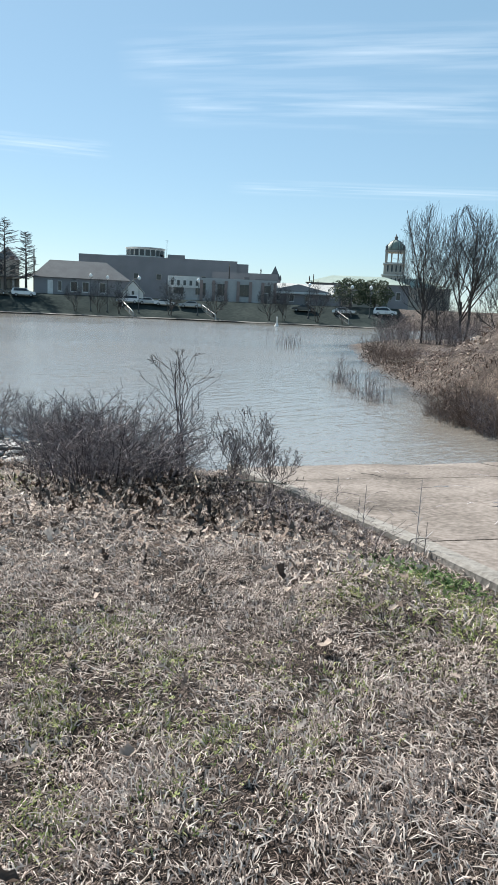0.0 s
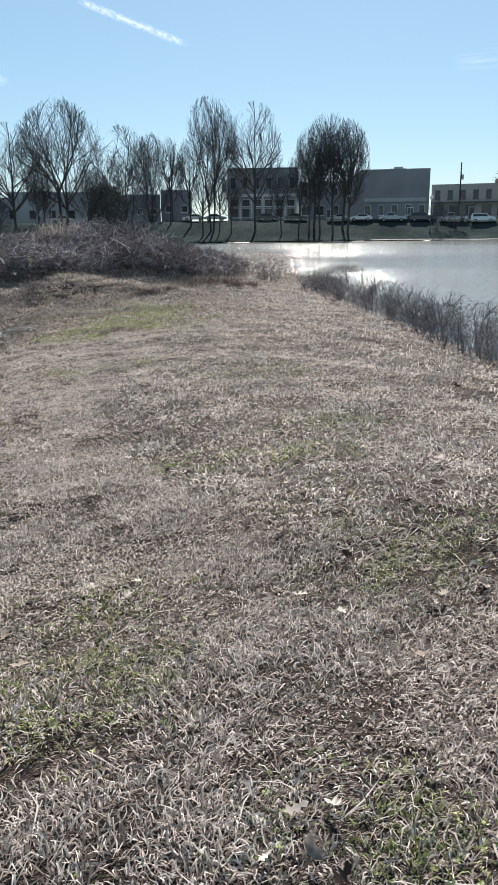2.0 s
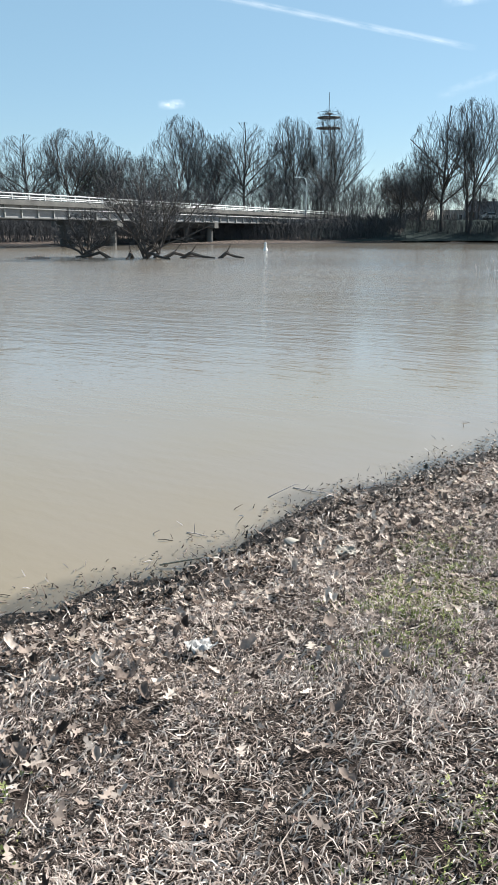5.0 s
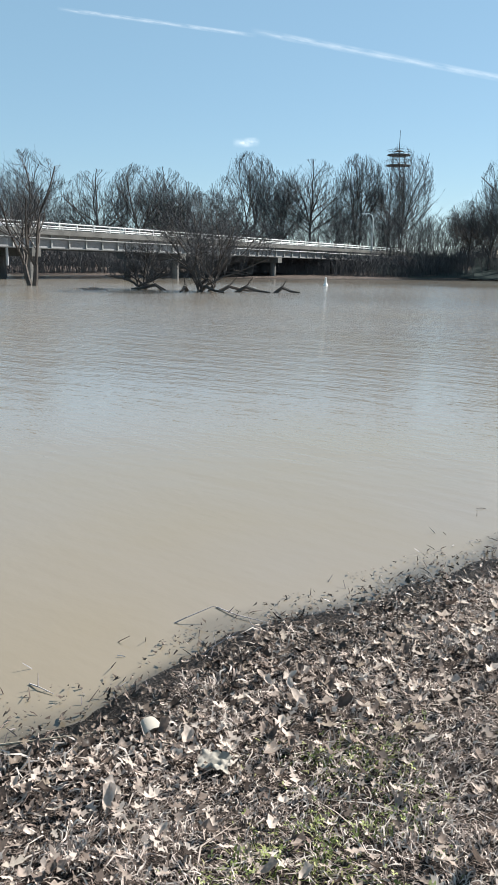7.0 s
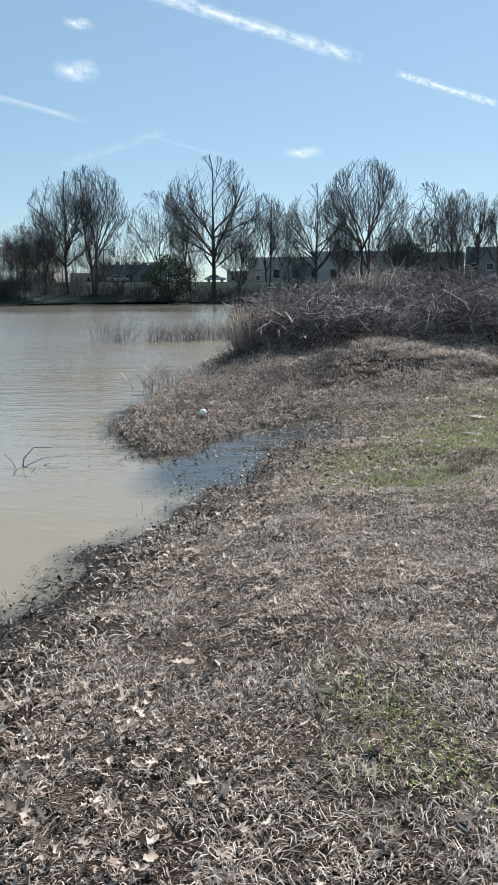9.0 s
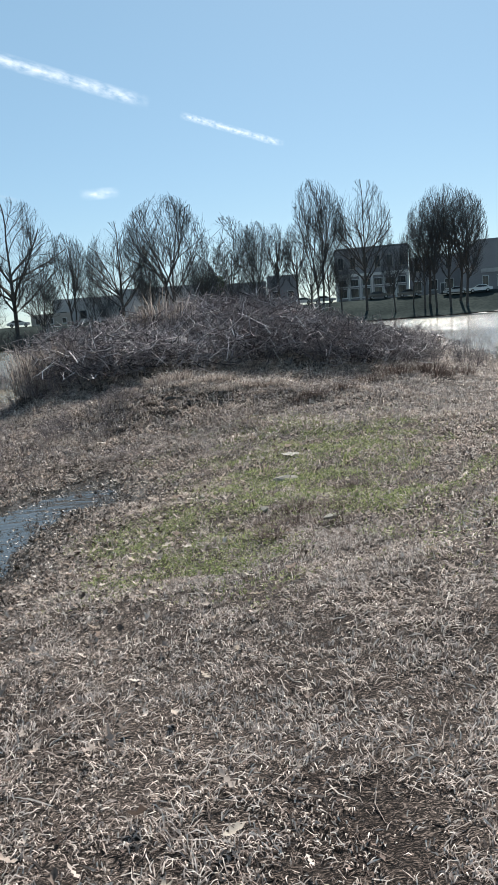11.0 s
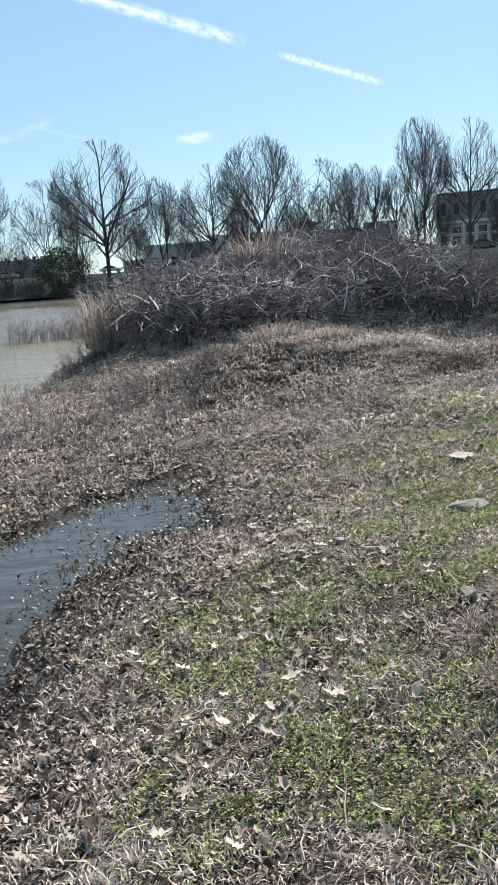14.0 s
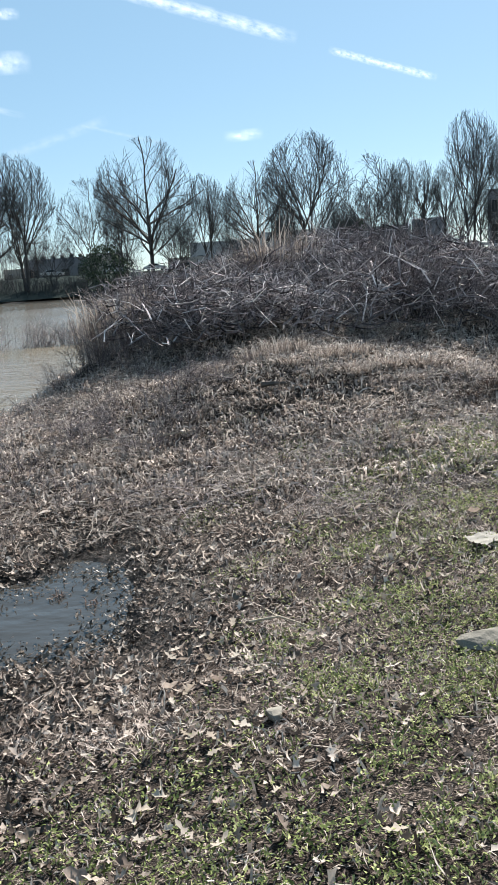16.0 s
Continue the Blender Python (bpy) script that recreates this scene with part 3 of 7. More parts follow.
# ---- bare trees ----
def grow(rng, height, half, low, stems, fork, splay, mains, kids, fine, stout, up=0.03, wander=0.09, spread_at=(24, 56), lift=0.35, attach=0.7):
    """Wood that forks again and again from one or more stems and fills a round crown, which begins at the height low; thick and thin wood apart."""
    wood, spray = Shape(), Shape()
    middle, deep = (low + 1) / 2 * height, (1 - low) / 2 * height

    def room(p, d):
        """How far it is from p along d to the rim of the crown."""
        q, e = Vector((p.x / half, p.y / half, (p.z - middle) / deep)), Vector((d.x / half, d.y / half, d.z / deep))
        a, b, c = e.dot(e), q.dot(e), q.dot(q) - 1
        return (-b + math.sqrt(max(0.0, b * b - a * c))) / a

    def limb(p, d, length, r, level):
        n = (6, 4, 3, 2)[level]
        length = min(length, room(p, (d + Vector((0, 0, up * 3))).normalized()) * rng.uniform(0.86, 1.02))
        if length < height * 0.012:
            return
        pts, radii, ways = [p], [r], [d]
        for k in range(n):
            d = (d + Vector(rng.normal(size=3)) * wander * (1 + 0.35 * level) + Vector((0, 0, up * (1 + level)))).normalized()
            pts.append(pts[-1] + d * length / n)
            radii.append(max(fine * 0.8, r * (1 - 0.6 * (k + 1) / n)))
            ways.append(d)
        if level < 3:
            (wood if level < 2 else spray).tube(pts, radii, 5 if level < 2 else 3)
        else:
            # the thinnest twigs are single narrow slips of bark
            side = d.orthogonal().normalized()
            a = rng.uniform(0, 6.28)
            side = (side * math.cos(a) + d.cross(side) * math.sin(a)) * fine
            ring = [q + side * e * (1 - 0.4 * i / n) for i, q in enumerate(pts) for e in (-1, 1)]
            spray.add(ring, [(2 * i, 2 * i + 1, 2 * i + 3, 2 * i + 2) for i in range(n)])
        if level >= len(kids):
            return
        for c in range(kids[level]):
            u = (0.15 + 0.85 * (c + rng.uniform(0.1, 0.9)) / kids[level]) * n
            k = min(int(u), n - 1)
            at, way = pts[k].lerp(pts[k + 1], u - k), ways[k + 1]
            side = way.cross(Vector(rng.normal(size=3))).normalized()
            a = radians(rng.uniform(*spread_at))
            limb(at, (way * math.cos(a) + side * math.sin(a) + Vector((0, 0, lift))).normalized(), height * (0.34, 0.21, 0.12)[level] * rng.uniform(0.7, 1.15), max(fine, radii[k] * 0.52), level + 1)

    for q, (sx, sy) in enumerate(stems):
        top = fork * height * rng.uniform(0.85, 1.15)
        base, head = Vector((sx * 0.3, sy * 0.3, -0.3)), Vector((sx, sy, top))
        mid = base.lerp(head, 0.5) + Vector((rng.normal() * 0.02 * height, rng.normal() * 0.02 * height, 0)) * fork
        thick = stout / math.sqrt(len(stems))
        wood.tube([base, mid, head], [thick * 1.15, thick, thick * 0.86], 6)
        for k in range(mains):
            a = 6.2832 * (k + rng.uniform(-0.3, 0.3)) / mains + q
            tip = radians(splay * (0.1 if k == 0 else rng.uniform(0.45, 1.0)))
            out = Vector((math.cos(a) * math.sin(tip) + sx * 0.05, math.sin(a) * math.sin(tip) + sy * 0.05, math.cos(tip))).normalized()
            limb(mid.lerp(head, rng.uniform(attach, 1.0)), out, height * 0.75, thick * 0.62, 0)
    return wood, spray


def bare_tree(seed, height, half, low, stems, fork, splay, mains, kids, stout=0.3, label="leafless deciduous tree on the river bank", **habit):
    wood, spray = grow(np.random.RandomState(seed), height, half, low, stems, fork, splay, mains, kids, 0.02, stout, **habit)
    ob = thing("bare_tree", pose(0, -400, 0), label, "tree", "bare trees")
    part("trunk", wood, BARK, ob, smooth=True)
    part("crown", spray, TWIG, ob)
    return ob, height, 2 * half


KINDS = {
    "a": bare_tree(3, 20, 7.0, 0.2, [(0, 0)], 0.46, 62, 13, (6, 5, 5), stout=0.27, lift=0.24, attach=-0.1),
    "b": bare_tree(8, 20, 6.0, 0.2, [(-0.7, 0.1), (0.8, -0.1)], 0.34, 54, 6, (7, 5, 5), lift=0.26, attach=0.1),
    "c": bare_tree(15, 14, 5.4, 0.1, [(-0.9, 0), (0.8, 0.5), (0.2, -0.8)], 0.15, 62, 3, (6, 6, 5), stout=0.24, wander=0.13, lift=0.1),
    "d": bare_tree(21, 20, 3.6, 0.22, [(0, 0)], 0.62, 52, 13, (5, 5, 4), stout=0.2, up=0.04, lift=0.2, attach=-0.1, label="slender leafless tree at the water's edge"),
    "e": bare_tree(27, 20, 7.0, 0.18, [(0.2, 0), (-0.4, 0.5)], 0.3, 60, 6, (7, 5, 5), wander=0.12, lift=0.24, attach=0.1),
}
# x, y, height of the top, width, kind
TREES = [
    (-54.7, 147.3, 14.0, 7.9, "a"), (-46.9, 148.0, 23.6, 12.2, "a"), (-42.2, 149.5, 25.1, 12.2, "b"), (-32.3, 160.2, 21.8, 10.6, "c"),
    (-20.1, 154.2, 26.9, 16.7, "a"), (-26.0, 159.4, 18.9, 6.8, "b"), (-15.4, 164.8, 17.2, 6.9, "c"), (-9.9, 159.2, 20.7, 7.9, "b"),
    (-6.0, 157.4, 16.8, 6.6, "c"), (-0.4, 155.5, 21.7, 11.1, "a"), (8.7, 155.3, 26.1, 14.5, "b"), (3.9, 165.5, 15.8, 5.8, "c"),
    (15.1, 164.8, 14.5, 7.1, "b"), (23.4, 172.0, 24.0, 13.8, "c"), (28.1, 171.3, 22.3, 8.4, "b"), (30.1, 158.6, 20.2, 5.8, "d"),
    (37.0, 151.0, 26.8, 10.2, "b"), (33.8, 155.9, 19.7, 5.6, "d"), (45.2, 148.7, 25.7, 10.2, "a"), (54.0, 147.7, 17.4, 4.5, "d"),
    (54.9, 144.2, 18.9, 5.5, "d"), (56.9, 143.4, 23.1, 5.9, "d"), (59.2, 142.4, 23.3, 6.9, "d"), (61.8, 141.2, 22.0, 7.8, "d"),
    (38.1, 149.7, 15.5, 4.4, "d"), (40.4, 149.1, 12.2, 4.4, "d"), (-110.7, 105.1, 18.2, 12.2, "a"), (-105.3, 110.6, 19.3, 12.2, "b"),
    (-107.3, 119.7, 19.9, 10.6, "a"), (-122.3, 107.0, 17.3, 9.5, "c"), (-99.7, 128.8, 18.9, 8.1, "c"), (-98.0, 136.3, 24.2, 11.0, "b"),
    (-92.9, 139.9, 20.8, 9.6, "c"), (-85.0, 139.0, 22.2, 13.1, "a"), (-83.6, 147.5, 18.2, 8.3, "c"), (-79.2, 148.0, 24.1, 10.6, "b"),
    (-71.6, 152.1, 25.5, 11.5, "e"), (-76.5, 156.7, 21.0, 9.0, "a"), (-81.0, 148.9, 16.6, 8.3, "c"), (-62.5, 164.4, 15.8, 8.8, "c"), (-58.1, 166.2, 14.1, 8.8, "c"),
    (-106.8, 129.4, 16.0, 9.8, "c"), (-104.3, 81.6, 15.2, 8.7, "b"), (-117.9, 96.6, 14.6, 10.0, "c"), (-112.0, 88.0, 13.5, 9.0, "a"),
    (-38.0, 152.0, 13.0, 8.0, "c"), (-24.0, 152.0, 12.0, 7.0, "c"), (-15.0, 153.0, 15.0, 8.0, "e"), (-4.0, 153.0, 11.5, 7.0, "c"), (4.5, 153.0, 14.5, 7.0, "b"), (13.0, 152.0, 15.5, 8.0, "e"),
    (19.0, 151.0, 12.5, 7.0, "c"), (25.0, 150.0, 14.5, 7.0, "e"), (34.5, 148.5, 13.0, 5.0, "d"), (49.5, 145.0, 14.0, 5.0, "d"), (-50.5, 146.0, 17.0, 9.0, "e"), (-101.0, 118.0, 17.0, 11.0, "e"), (-88.0, 133.0, 18.5, 11.0, "e"),
    (-95.0, 120.0, 15.0, 9.0, "c"), (-90.0, 128.0, 14.0, 9.0, "c"), (-70.0, 190.0, 17.0, 10.0, "c"), (-50.0, 178.0, 15.0, 9.0, "c"),
]


def plant(kind, x, y, top, wide, spin, sink=0.0):
    ob, tall, broad = KINDS[kind]
    z = ground_at(x, y) - sink
    full = wide / broad * (1.05 if kind == "d" else 1.12)
    return copy_thing(ob, pose(x, y, z, 0, 0, spin) @ Matrix.Diagonal((full, full, (top - z) / tall, 1)))


for k, (x, y, top, wide, kind) in enumerate(TREES):
    plant(kind, x, y, top, wide, k * 77)
# trees standing by the second landing, and the slim ones along the town bank
for k, (x, y, top, wide, kind) in enumerate(((54.7, 20.0, 10.6, 4.6, "e"), (51.0, 15.4, 9.6, 4.6, "b"), (52.0, 13.2, 7.6, 3.6, "c"), (53.0, 18.0, 6.5, 3.6, "c"))):
    plant(kind, x, y, top, wide, 40 + k * 61)
for k, (x, y, top, wide, kind) in enumerate((
        (62.3, 145.1, 22.9, 8.5, "d"), (57.0, 147.0, 22.0, 8.0, "d"), (78.5, 136.5, 7.2, 3.6, "c"), (81.5, 134.5, 7.0, 3.6, "c"), (92.0, 127.0, 6.5, 3.4, "c"),
        (103.0, 114.0, 7.0, 4.0, "c"), (106.5, 111.0, 7.2, 4.0, "c"), (109.0, 108.0, 7.0, 4.0, "c"), (116.0, 100.5, 8.2, 5.5, "c"), (121.5, 93.5, 7.6, 5.0, "c"),
        (128.0, 84.5, 8.0, 5.0, "c"), (129.5, 82.0, 8.0, 4.5, "c"), (132.5, 76.0, 8.5, 5.0, "c"), (134.0, 71.0, 7.0, 3.0, "c"))):
    plant(kind, x, y, top, wide, 20 + k * 53)


def conifer(x, y, top, wide, seed):
    """A leafless cypress: straight stem with short level branches in tiers."""
    rng = np.random.RandomState(seed)
    z = ground_at(x, y)
    h = top - z
    stem, limbs = Shape(), Shape()
    stem.tube([(0, 0, -0.2), (0.05, 0, h * 0.5), (0, 0, h)], [0.32, 0.18, 0.03], 6)
    for k in range(84):
        a, u = k * 2.4 + rng.normal() * 0.5, 0.2 + 0.79 * (k + rng.uniform(-1.5, 1.5)) / 84
        reach = wide / 2 * max(0.05, 1.04 - u) ** 0.7 * rng.uniform(0.45, 1.25)
        tip = Vector((math.cos(a) * reach, math.sin(a) * reach, h * u + 0.3 * reach))
        base = Vector((0, 0, h * u))
        limbs.tube([base, base.lerp(tip, 0.5) + Vector((0, 0, 0.15)), tip], [0.07, 0.05, 0.03], 3)
        for q in range(7):
            s = base.lerp(tip, rng.uniform(0.3, 1.0))
            b = a + rng.uniform(-1.2, 1.2)
            limbs.tube([s, s + Vector((math.cos(b) * 0.8, math.sin(b) * 0.8, rng.uniform(-0.1, 0.5)))], [0.035, 0.025], 3)
    ob = thing("cypress_tree", pose(x, y, z), "bare cypress tree with level tiers of branches", "tree", "cypress trees")
    part("trunk", stem, BARK, ob)
    part("crown", limbs, TWIG, ob)


for x, y, top, wide, seed in ((97.8, 136.5, 20.4, 15.0, 1), (101.8, 134.6, 18.9, 13.0, 2), (106.0, 133.0, 16.5, 6.5, 3)):
    conifer(x, y, top, wide, seed)


def evergreen(x, y, top, wide, seed, label):
    """A dense evergreen: trunk, and a crown of many small leaf clumps."""
    rng = np.random.RandomState(seed)
    z = ground_at(x, y)
    stem, crown = Shape(), Shape()
    stem.tube([(0, 0, -0.2), (0, 0, (top - z) * 0.6)], [0.22, 0.1], 6)
    for k in range(2600):
        d = Vector(rng.normal(size=3)).normalized() * rng.uniform(0.45, 1.0) ** 0.5
        lump = 1 + 0.3 * math.sin(d.x * 5 + seed) * math.cos(d.z * 6) + 0.15 * math.sin(d.y * 9)
        p = Vector((d.x * wide / 2 * lump, d.y * wide / 2 * lump, (top - z) * (0.52 + 0.47 * d.z * lump)))
        a, b = Vector(rng.normal(size=3)).normalized() * 0.2, Vector(rng.normal(size=3)).normalized() * 0.2
        crown.add([p - a, p + b, p + a, p - b], [(0, 1, 2, 3)])
    ob = thing("evergreen_tree", pose(x, y, z), label, "tree", "evergreen trees")
    part("trunk", stem, BARK, ob)
    part("crown", crown, EVERGREEN, ob)


evergreen(-28.2, 150.5, 9.0, 8.6, 4, "dense dark evergreen beside the far water's edge")
evergreen(149.5, 78.0, 10.2, 7.5, 5, "broad dark evergreen on the town bank")
evergreen(152.5, 73.5, 10.0, 7.5, 6, "broad dark evergreen on the town bank")
evergreen(18.0, 168.0, 11.5, 6.5, 8, "dark evergreen beside a low brick building")
evergreen(-104.0, 117.0, 13.0, 8.0, 9, "dark evergreen among leafless trees behind the bridge")


def scrub(name, label, places, rng, tall, count, mat, fine=0.02):
    """A strip of brush that nobody could count."""
    s = Shape()
    for x, y, w in places:
        for _ in range(count):
            bx, by = x + rng.normal() * w, y + rng.normal() * w
            z = ground_at(bx, by) - 0.1
            h, a, lean = tall * rng.uniform(0.4, 1.1), rng.uniform(0, 6.28), rng.uniform(0.05, 0.6)
            mid = Vector((bx + math.cos(a) * lean * h * 0.4, by + math.sin(a) * lean * h * 0.4, z + h * 0.55))
            tip = Vector((bx + math.cos(a) * lean * h, by + math.sin(a) * lean * h, z + h))
            s.tube([(bx, by, z), mid, tip], [fine * 1.6, fine * 1.2, fine], 3)
            for _ in range(3):
                b = rng.uniform(0, 6.28)
                p = mid.lerp(tip, rng.uniform(0, 0.8))
                s.tube([p, p + Vector((math.cos(b), math.sin(b), 0.9)) * h * 0.25], [fine, fine * 0.8], 3)
    return solo(name, s, mat, Matrix(), label, "brush", kind="stuff")


rng = np.random.RandomState(40)
scrub("bank_scrub", "tangled leafless brush along the far bank", [(-56 + 2.6 * k, 146 + 6 * math.sin(k * 0.11), 1.6) for k in range(32)], rng, 2.8, 50, TWIG, 0.02)
scrub("woodland_scrub", "grey leafless undergrowth behind the bridge", [(-118 + 3.1 * k, 92 + 3.1 * k + 4 * math.sin(k), 4.0) for k in range(22)], rng, 8.0, 110, TWIG, 0.024)
scrub("shore_scrub", "leafless brush at the foot of the bridge", [(-88 + 1.35 * k, 68 + 2.9 * k, 1.6) for k in range(26)], rng, 3.6, 90, TWIG, 0.022)

# ---- far bank: turf, road, pavement ----
BANK_LINE = FAR[4:14]


def offset_line(line, off):
    out = []
    for i, (x, y) in enumerate(line):
        (ax, ay), (bx, by) = line[max(i - 1, 0)], line[min(i + 1, len(line) - 1)]
        n = math.hypot(bx - ax, by - ay)
        out.append((x - (by - ay) / n * off, y + (bx - ax) / n * off))
    return out


def smooth_line(line, step=3.0):
    out = []
    for i in range(len(line) - 1):
        p = [Vector((*line[min(max(i + k, 0), len(line) - 1)], 0)) for k in (-1, 0, 1, 2)]
        n = max(2, int((p[2] - p[1]).length / step))
        for q in range(n):
            t = q / n
            v = 0.5 * (2 * p[1] + (p[2] - p[0]) * t + (2 * p[0] - 5 * p[1] + 4 * p[2] - p[3]) * t * t + (3 * p[1] - p[0] - 3 * p[2] + p[3]) * t ** 3)
            out.append((v.x, v.y))
    return out + [line[-1]]


BANK_CURVE = smooth_line(BANK_LINE)


def strip(name, near, far, lift, mat, label, category, west=-1e9):
    """A band along the bank between two distances from the water's edge."""
    line = [q for q in BANK_CURVE if q[0] > west]
    a, b = offset_line(line, near), offset_line(line, far)
    s = Shape()
    rows = 6
    v = []
    for (ax, ay), (bx, by) in zip(a, b):
        for r in range(rows + 1):
            x, y = ax + (bx - ax) * r / rows, ay + (by - ay) * r / rows
            v.append((x, y, ground_at(x, y) + lift))
    n = rows + 1
    s.add(v, [(i * n + r, (i + 1) * n + r, (i + 1) * n + r + 1, i * n + r + 1) for i in range(len(a) - 1) for r in range(rows)])
    return solo(name, s, mat, Matrix(), label, category, kind="structure", smooth=True)


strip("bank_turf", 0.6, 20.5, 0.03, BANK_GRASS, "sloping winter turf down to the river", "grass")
strip("road", 21, 33, 0.06, ASPHALT, "asphalt street along the top of the bank", "road")
strip("pavement", 19.4, 21, 0.16, CONCRETE, "pale concrete walk along the street", "pavement")
strip("bank_ledge", -0.3, 0.9, 0.1, DARK_CONCRETE, "low concrete ledge at the far water's edge", "ledge", 62)


def discard(ob):
    """Takes a pattern away once its copies stand."""
    for o in (*ob.children_recursive, ob):
        bpy.data.objects.remove(o)


for ob, _, _ in KINDS.values():
    discard(ob)


# ---- buildings of the town ----
def window(house, x, z, w, h, y=0.0, frame_mat=None, bars=1, name="window"):
    """A window in the front wall at y: frame, sill and a pane on each side of the glazing bar."""
    frame_mat = frame_mat or FRAME_PAINT
    t = 0.09
    s = Shape()
    s.box(x - w / 2, x + w / 2, y - 0.06, y - 0.002, z, z + t).box(x - w / 2, x + w / 2, y - 0.06, y - 0.002, z + h - t, z + h)
    s.box(x - w / 2, x - w / 2 + t, y - 0.06, y - 0.002, z + t, z + h - t).box(x + w / 2 - t, x + w / 2, y - 0.06, y - 0.002, z + t, z + h - t)
    win = part(name, s, frame_mat, house)
    for k in range(bars + 1):
        a = x - w / 2 + t + (w - 2 * t) * k / (bars + 1)
        b = a + (w - 2 * t) / (bars + 1)
        part("pane", Shape().box(a + 0.02, b - 0.02, y - 0.03, y - 0.003, z + t, z + h - t), WINDOW_GLASS, win)
    part("sill", Shape().box(x - w / 2 - 0.08, x + w / 2 + 0.08, y - 0.14, y - 0.004, z - 0.1, z - 0.004), frame_mat, win)


def block_house(a, b, z0, z1, deep, wall, roof, label, rows=(), doors=(), parapet=0.4, cornice=None, name="building"):
    """A flat-roofed building whose front runs from a to b; rows of (height, count, width, tall, frame, bars)."""
    w = math.hypot(b[0] - a[0], b[1] - a[1])
    ob = thing(name, pose((a[0] + b[0]) / 2, (a[1] + b[1]) / 2, z0, 0, 0, turn_to(*a, *b)), label, "building", "town buildings")
    h = z1 - z0
    part("wall", Shape().box(-w / 2, w / 2, 0, deep, -1.5, h - parapet), wall, ob)
    s = Shape()
    s.box(-w / 2, w / 2, 0, 0.3, h - parapet, h).box(-w / 2, w / 2, deep - 0.3, deep, h - parapet, h)
    s.box(-w / 2, -w / 2 + 0.3, 0.3, deep - 0.3, h - parapet, h).box(w / 2 - 0.3, w / 2, 0.3, deep - 0.3, h - parapet, h)
    part("parapet", s, cornice or wall, ob)
    part("roof", Shape().box(-w / 2 + 0.3, w / 2 - 0.3, 0.3, deep - 0.3, h - parapet, h - parapet + 0.06), roof, ob)
    for z, count, ww, hh, mat, bars in rows:
        for k in range(count):
            window(ob, -w / 2 + w * (k + 0.5) / count, z, ww, hh, 0, mat, bars)
    for x, ww, hh in doors:
        d = part("door", Shape().box(x - ww / 2, x + ww / 2, -0.05, -0.003, 0, hh), DARK_STEEL, ob)
        part("door_frame", Shape().box(x - ww / 2 - 0.1, x - ww / 2, -0.08, -0.003, 0, hh).box(x + ww / 2, x + ww / 2 + 0.1, -0.08, -0.003, 0, hh).box(x - ww / 2 - 0.1, x + ww / 2 + 0.1, -0.08, -0.003, hh, hh + 0.12), FRAME_PAINT, d)
    return ob, w, h


# the long low mill hall beyond the point
hall, w, h = block_house((-17.8, 203.5), (25.3, 203.0), 3.2, 10.4, 24, GREY_WALL, DARK_ROOF, "long low grey industrial hall with few windows", [(2.2, 9, 1.6, 1.9, DARK_STEEL, 0)])
part("roof_step", Shape().box(-w / 2 + 16, w / 2, 0.1, 20, h, h + 1.3), GREY_WALL, hall)
low, w, h = block_house((20.3, 191.0), (33.7, 190.5), 3.4, 10.6, 14, BRICK, DARK_ROOF, "low dark brick building with lit shop windows", [(2.5, 4, 1.4, 1.5, None, 0)])
block_house((34.0, 191.4), (41.4, 190.0), 3.4, 11.7, 12, BRICK, DARK_ROOF, "dark square brick block at the end of a row", [(3.0, 2, 1.6, 1.6, None, 0)])
mill, w, h = block_house((-54.2, 187.6), (-40.0, 190.3), 3.2, 8.4, 12, BRICK, DARK_ROOF, "low brick works with a row of roof vents", [(1.2, 4, 1.8, 1.6, DARK_STEEL, 0)])
for k in range(6):
    part("roof_vent", Shape().turned([(0.45, h), (0.45, h + 0.6), (0.65, h + 0.65), (0.1, h + 1.0)], 8, (-w / 2 + 2 + k * 2.1, 5)), DARK_STEEL, mill)
block_house((-39.5, 186), (-31.5, 187.5), 3.2, 8.8, 9, TAN_WALL, DARK_ROOF, "tan low building among bare trees", [(1.2, 3, 1.3, 1.5, None, 0)])
for k, (x, y) in enumerate(((-72, 186), (-22, 192), (-62, 196))):
    block_house((x, y), (x + 9, y + 1), 3.4, 6.8, 8, TAN_WALL, DARK_ROOF, "small low house beyond the trees", [(1.0, 3, 1.1, 1.3, None, 0)], name="house")

# two-storey hall with a tall glazed shop front
hall, w, h = block_house((47.7, 179.2), (63.3, 174.1), 4.2, 15.9, 16, BRICK, DARK_ROOF, "two-storey dark brick hall with a glazed ground floor", [(7.0, 6, 1.3, 2.6, TAN_WALL, 1)], cornice=DARK_ROOF)
part("band", Shape().box(-w / 2, w / 2, -0.25, -0.003, 5.3, 5.9), PALE_WALL, hall, "pale stone band over the shop front")
for k in range(7):
    x = -w / 2 + 0.3 + (w - 0.6) * k / 6
    part("pilaster", Shape().box(x - 0.22, x + 0.22, -0.22, -0.003, 0, 5.28), PALE_WALL, hall)
for k in range(6):
    x = -w / 2 + 0.3 + (w - 0.6) * (k + 0.5) / 6
    window(hall, x, 0.6, 1.9, 2.1, 0, None, 1, "shop_window")
    window(hall, x, 3.1, 1.9, 1.6, 0, None, 2, "transom_window")
block_house((63.6, 174.6), (74.8, 166.0), 4.2, 12.6, 14, BRICK, DARK_ROOF, "lower brick shop between two taller ones", [(5.2, 4, 1.2, 1.7, TAN_WALL, 0), (0.9, 4, 2.0, 2.2, None, 1)], [(0.5, 1.1, 2.2)])

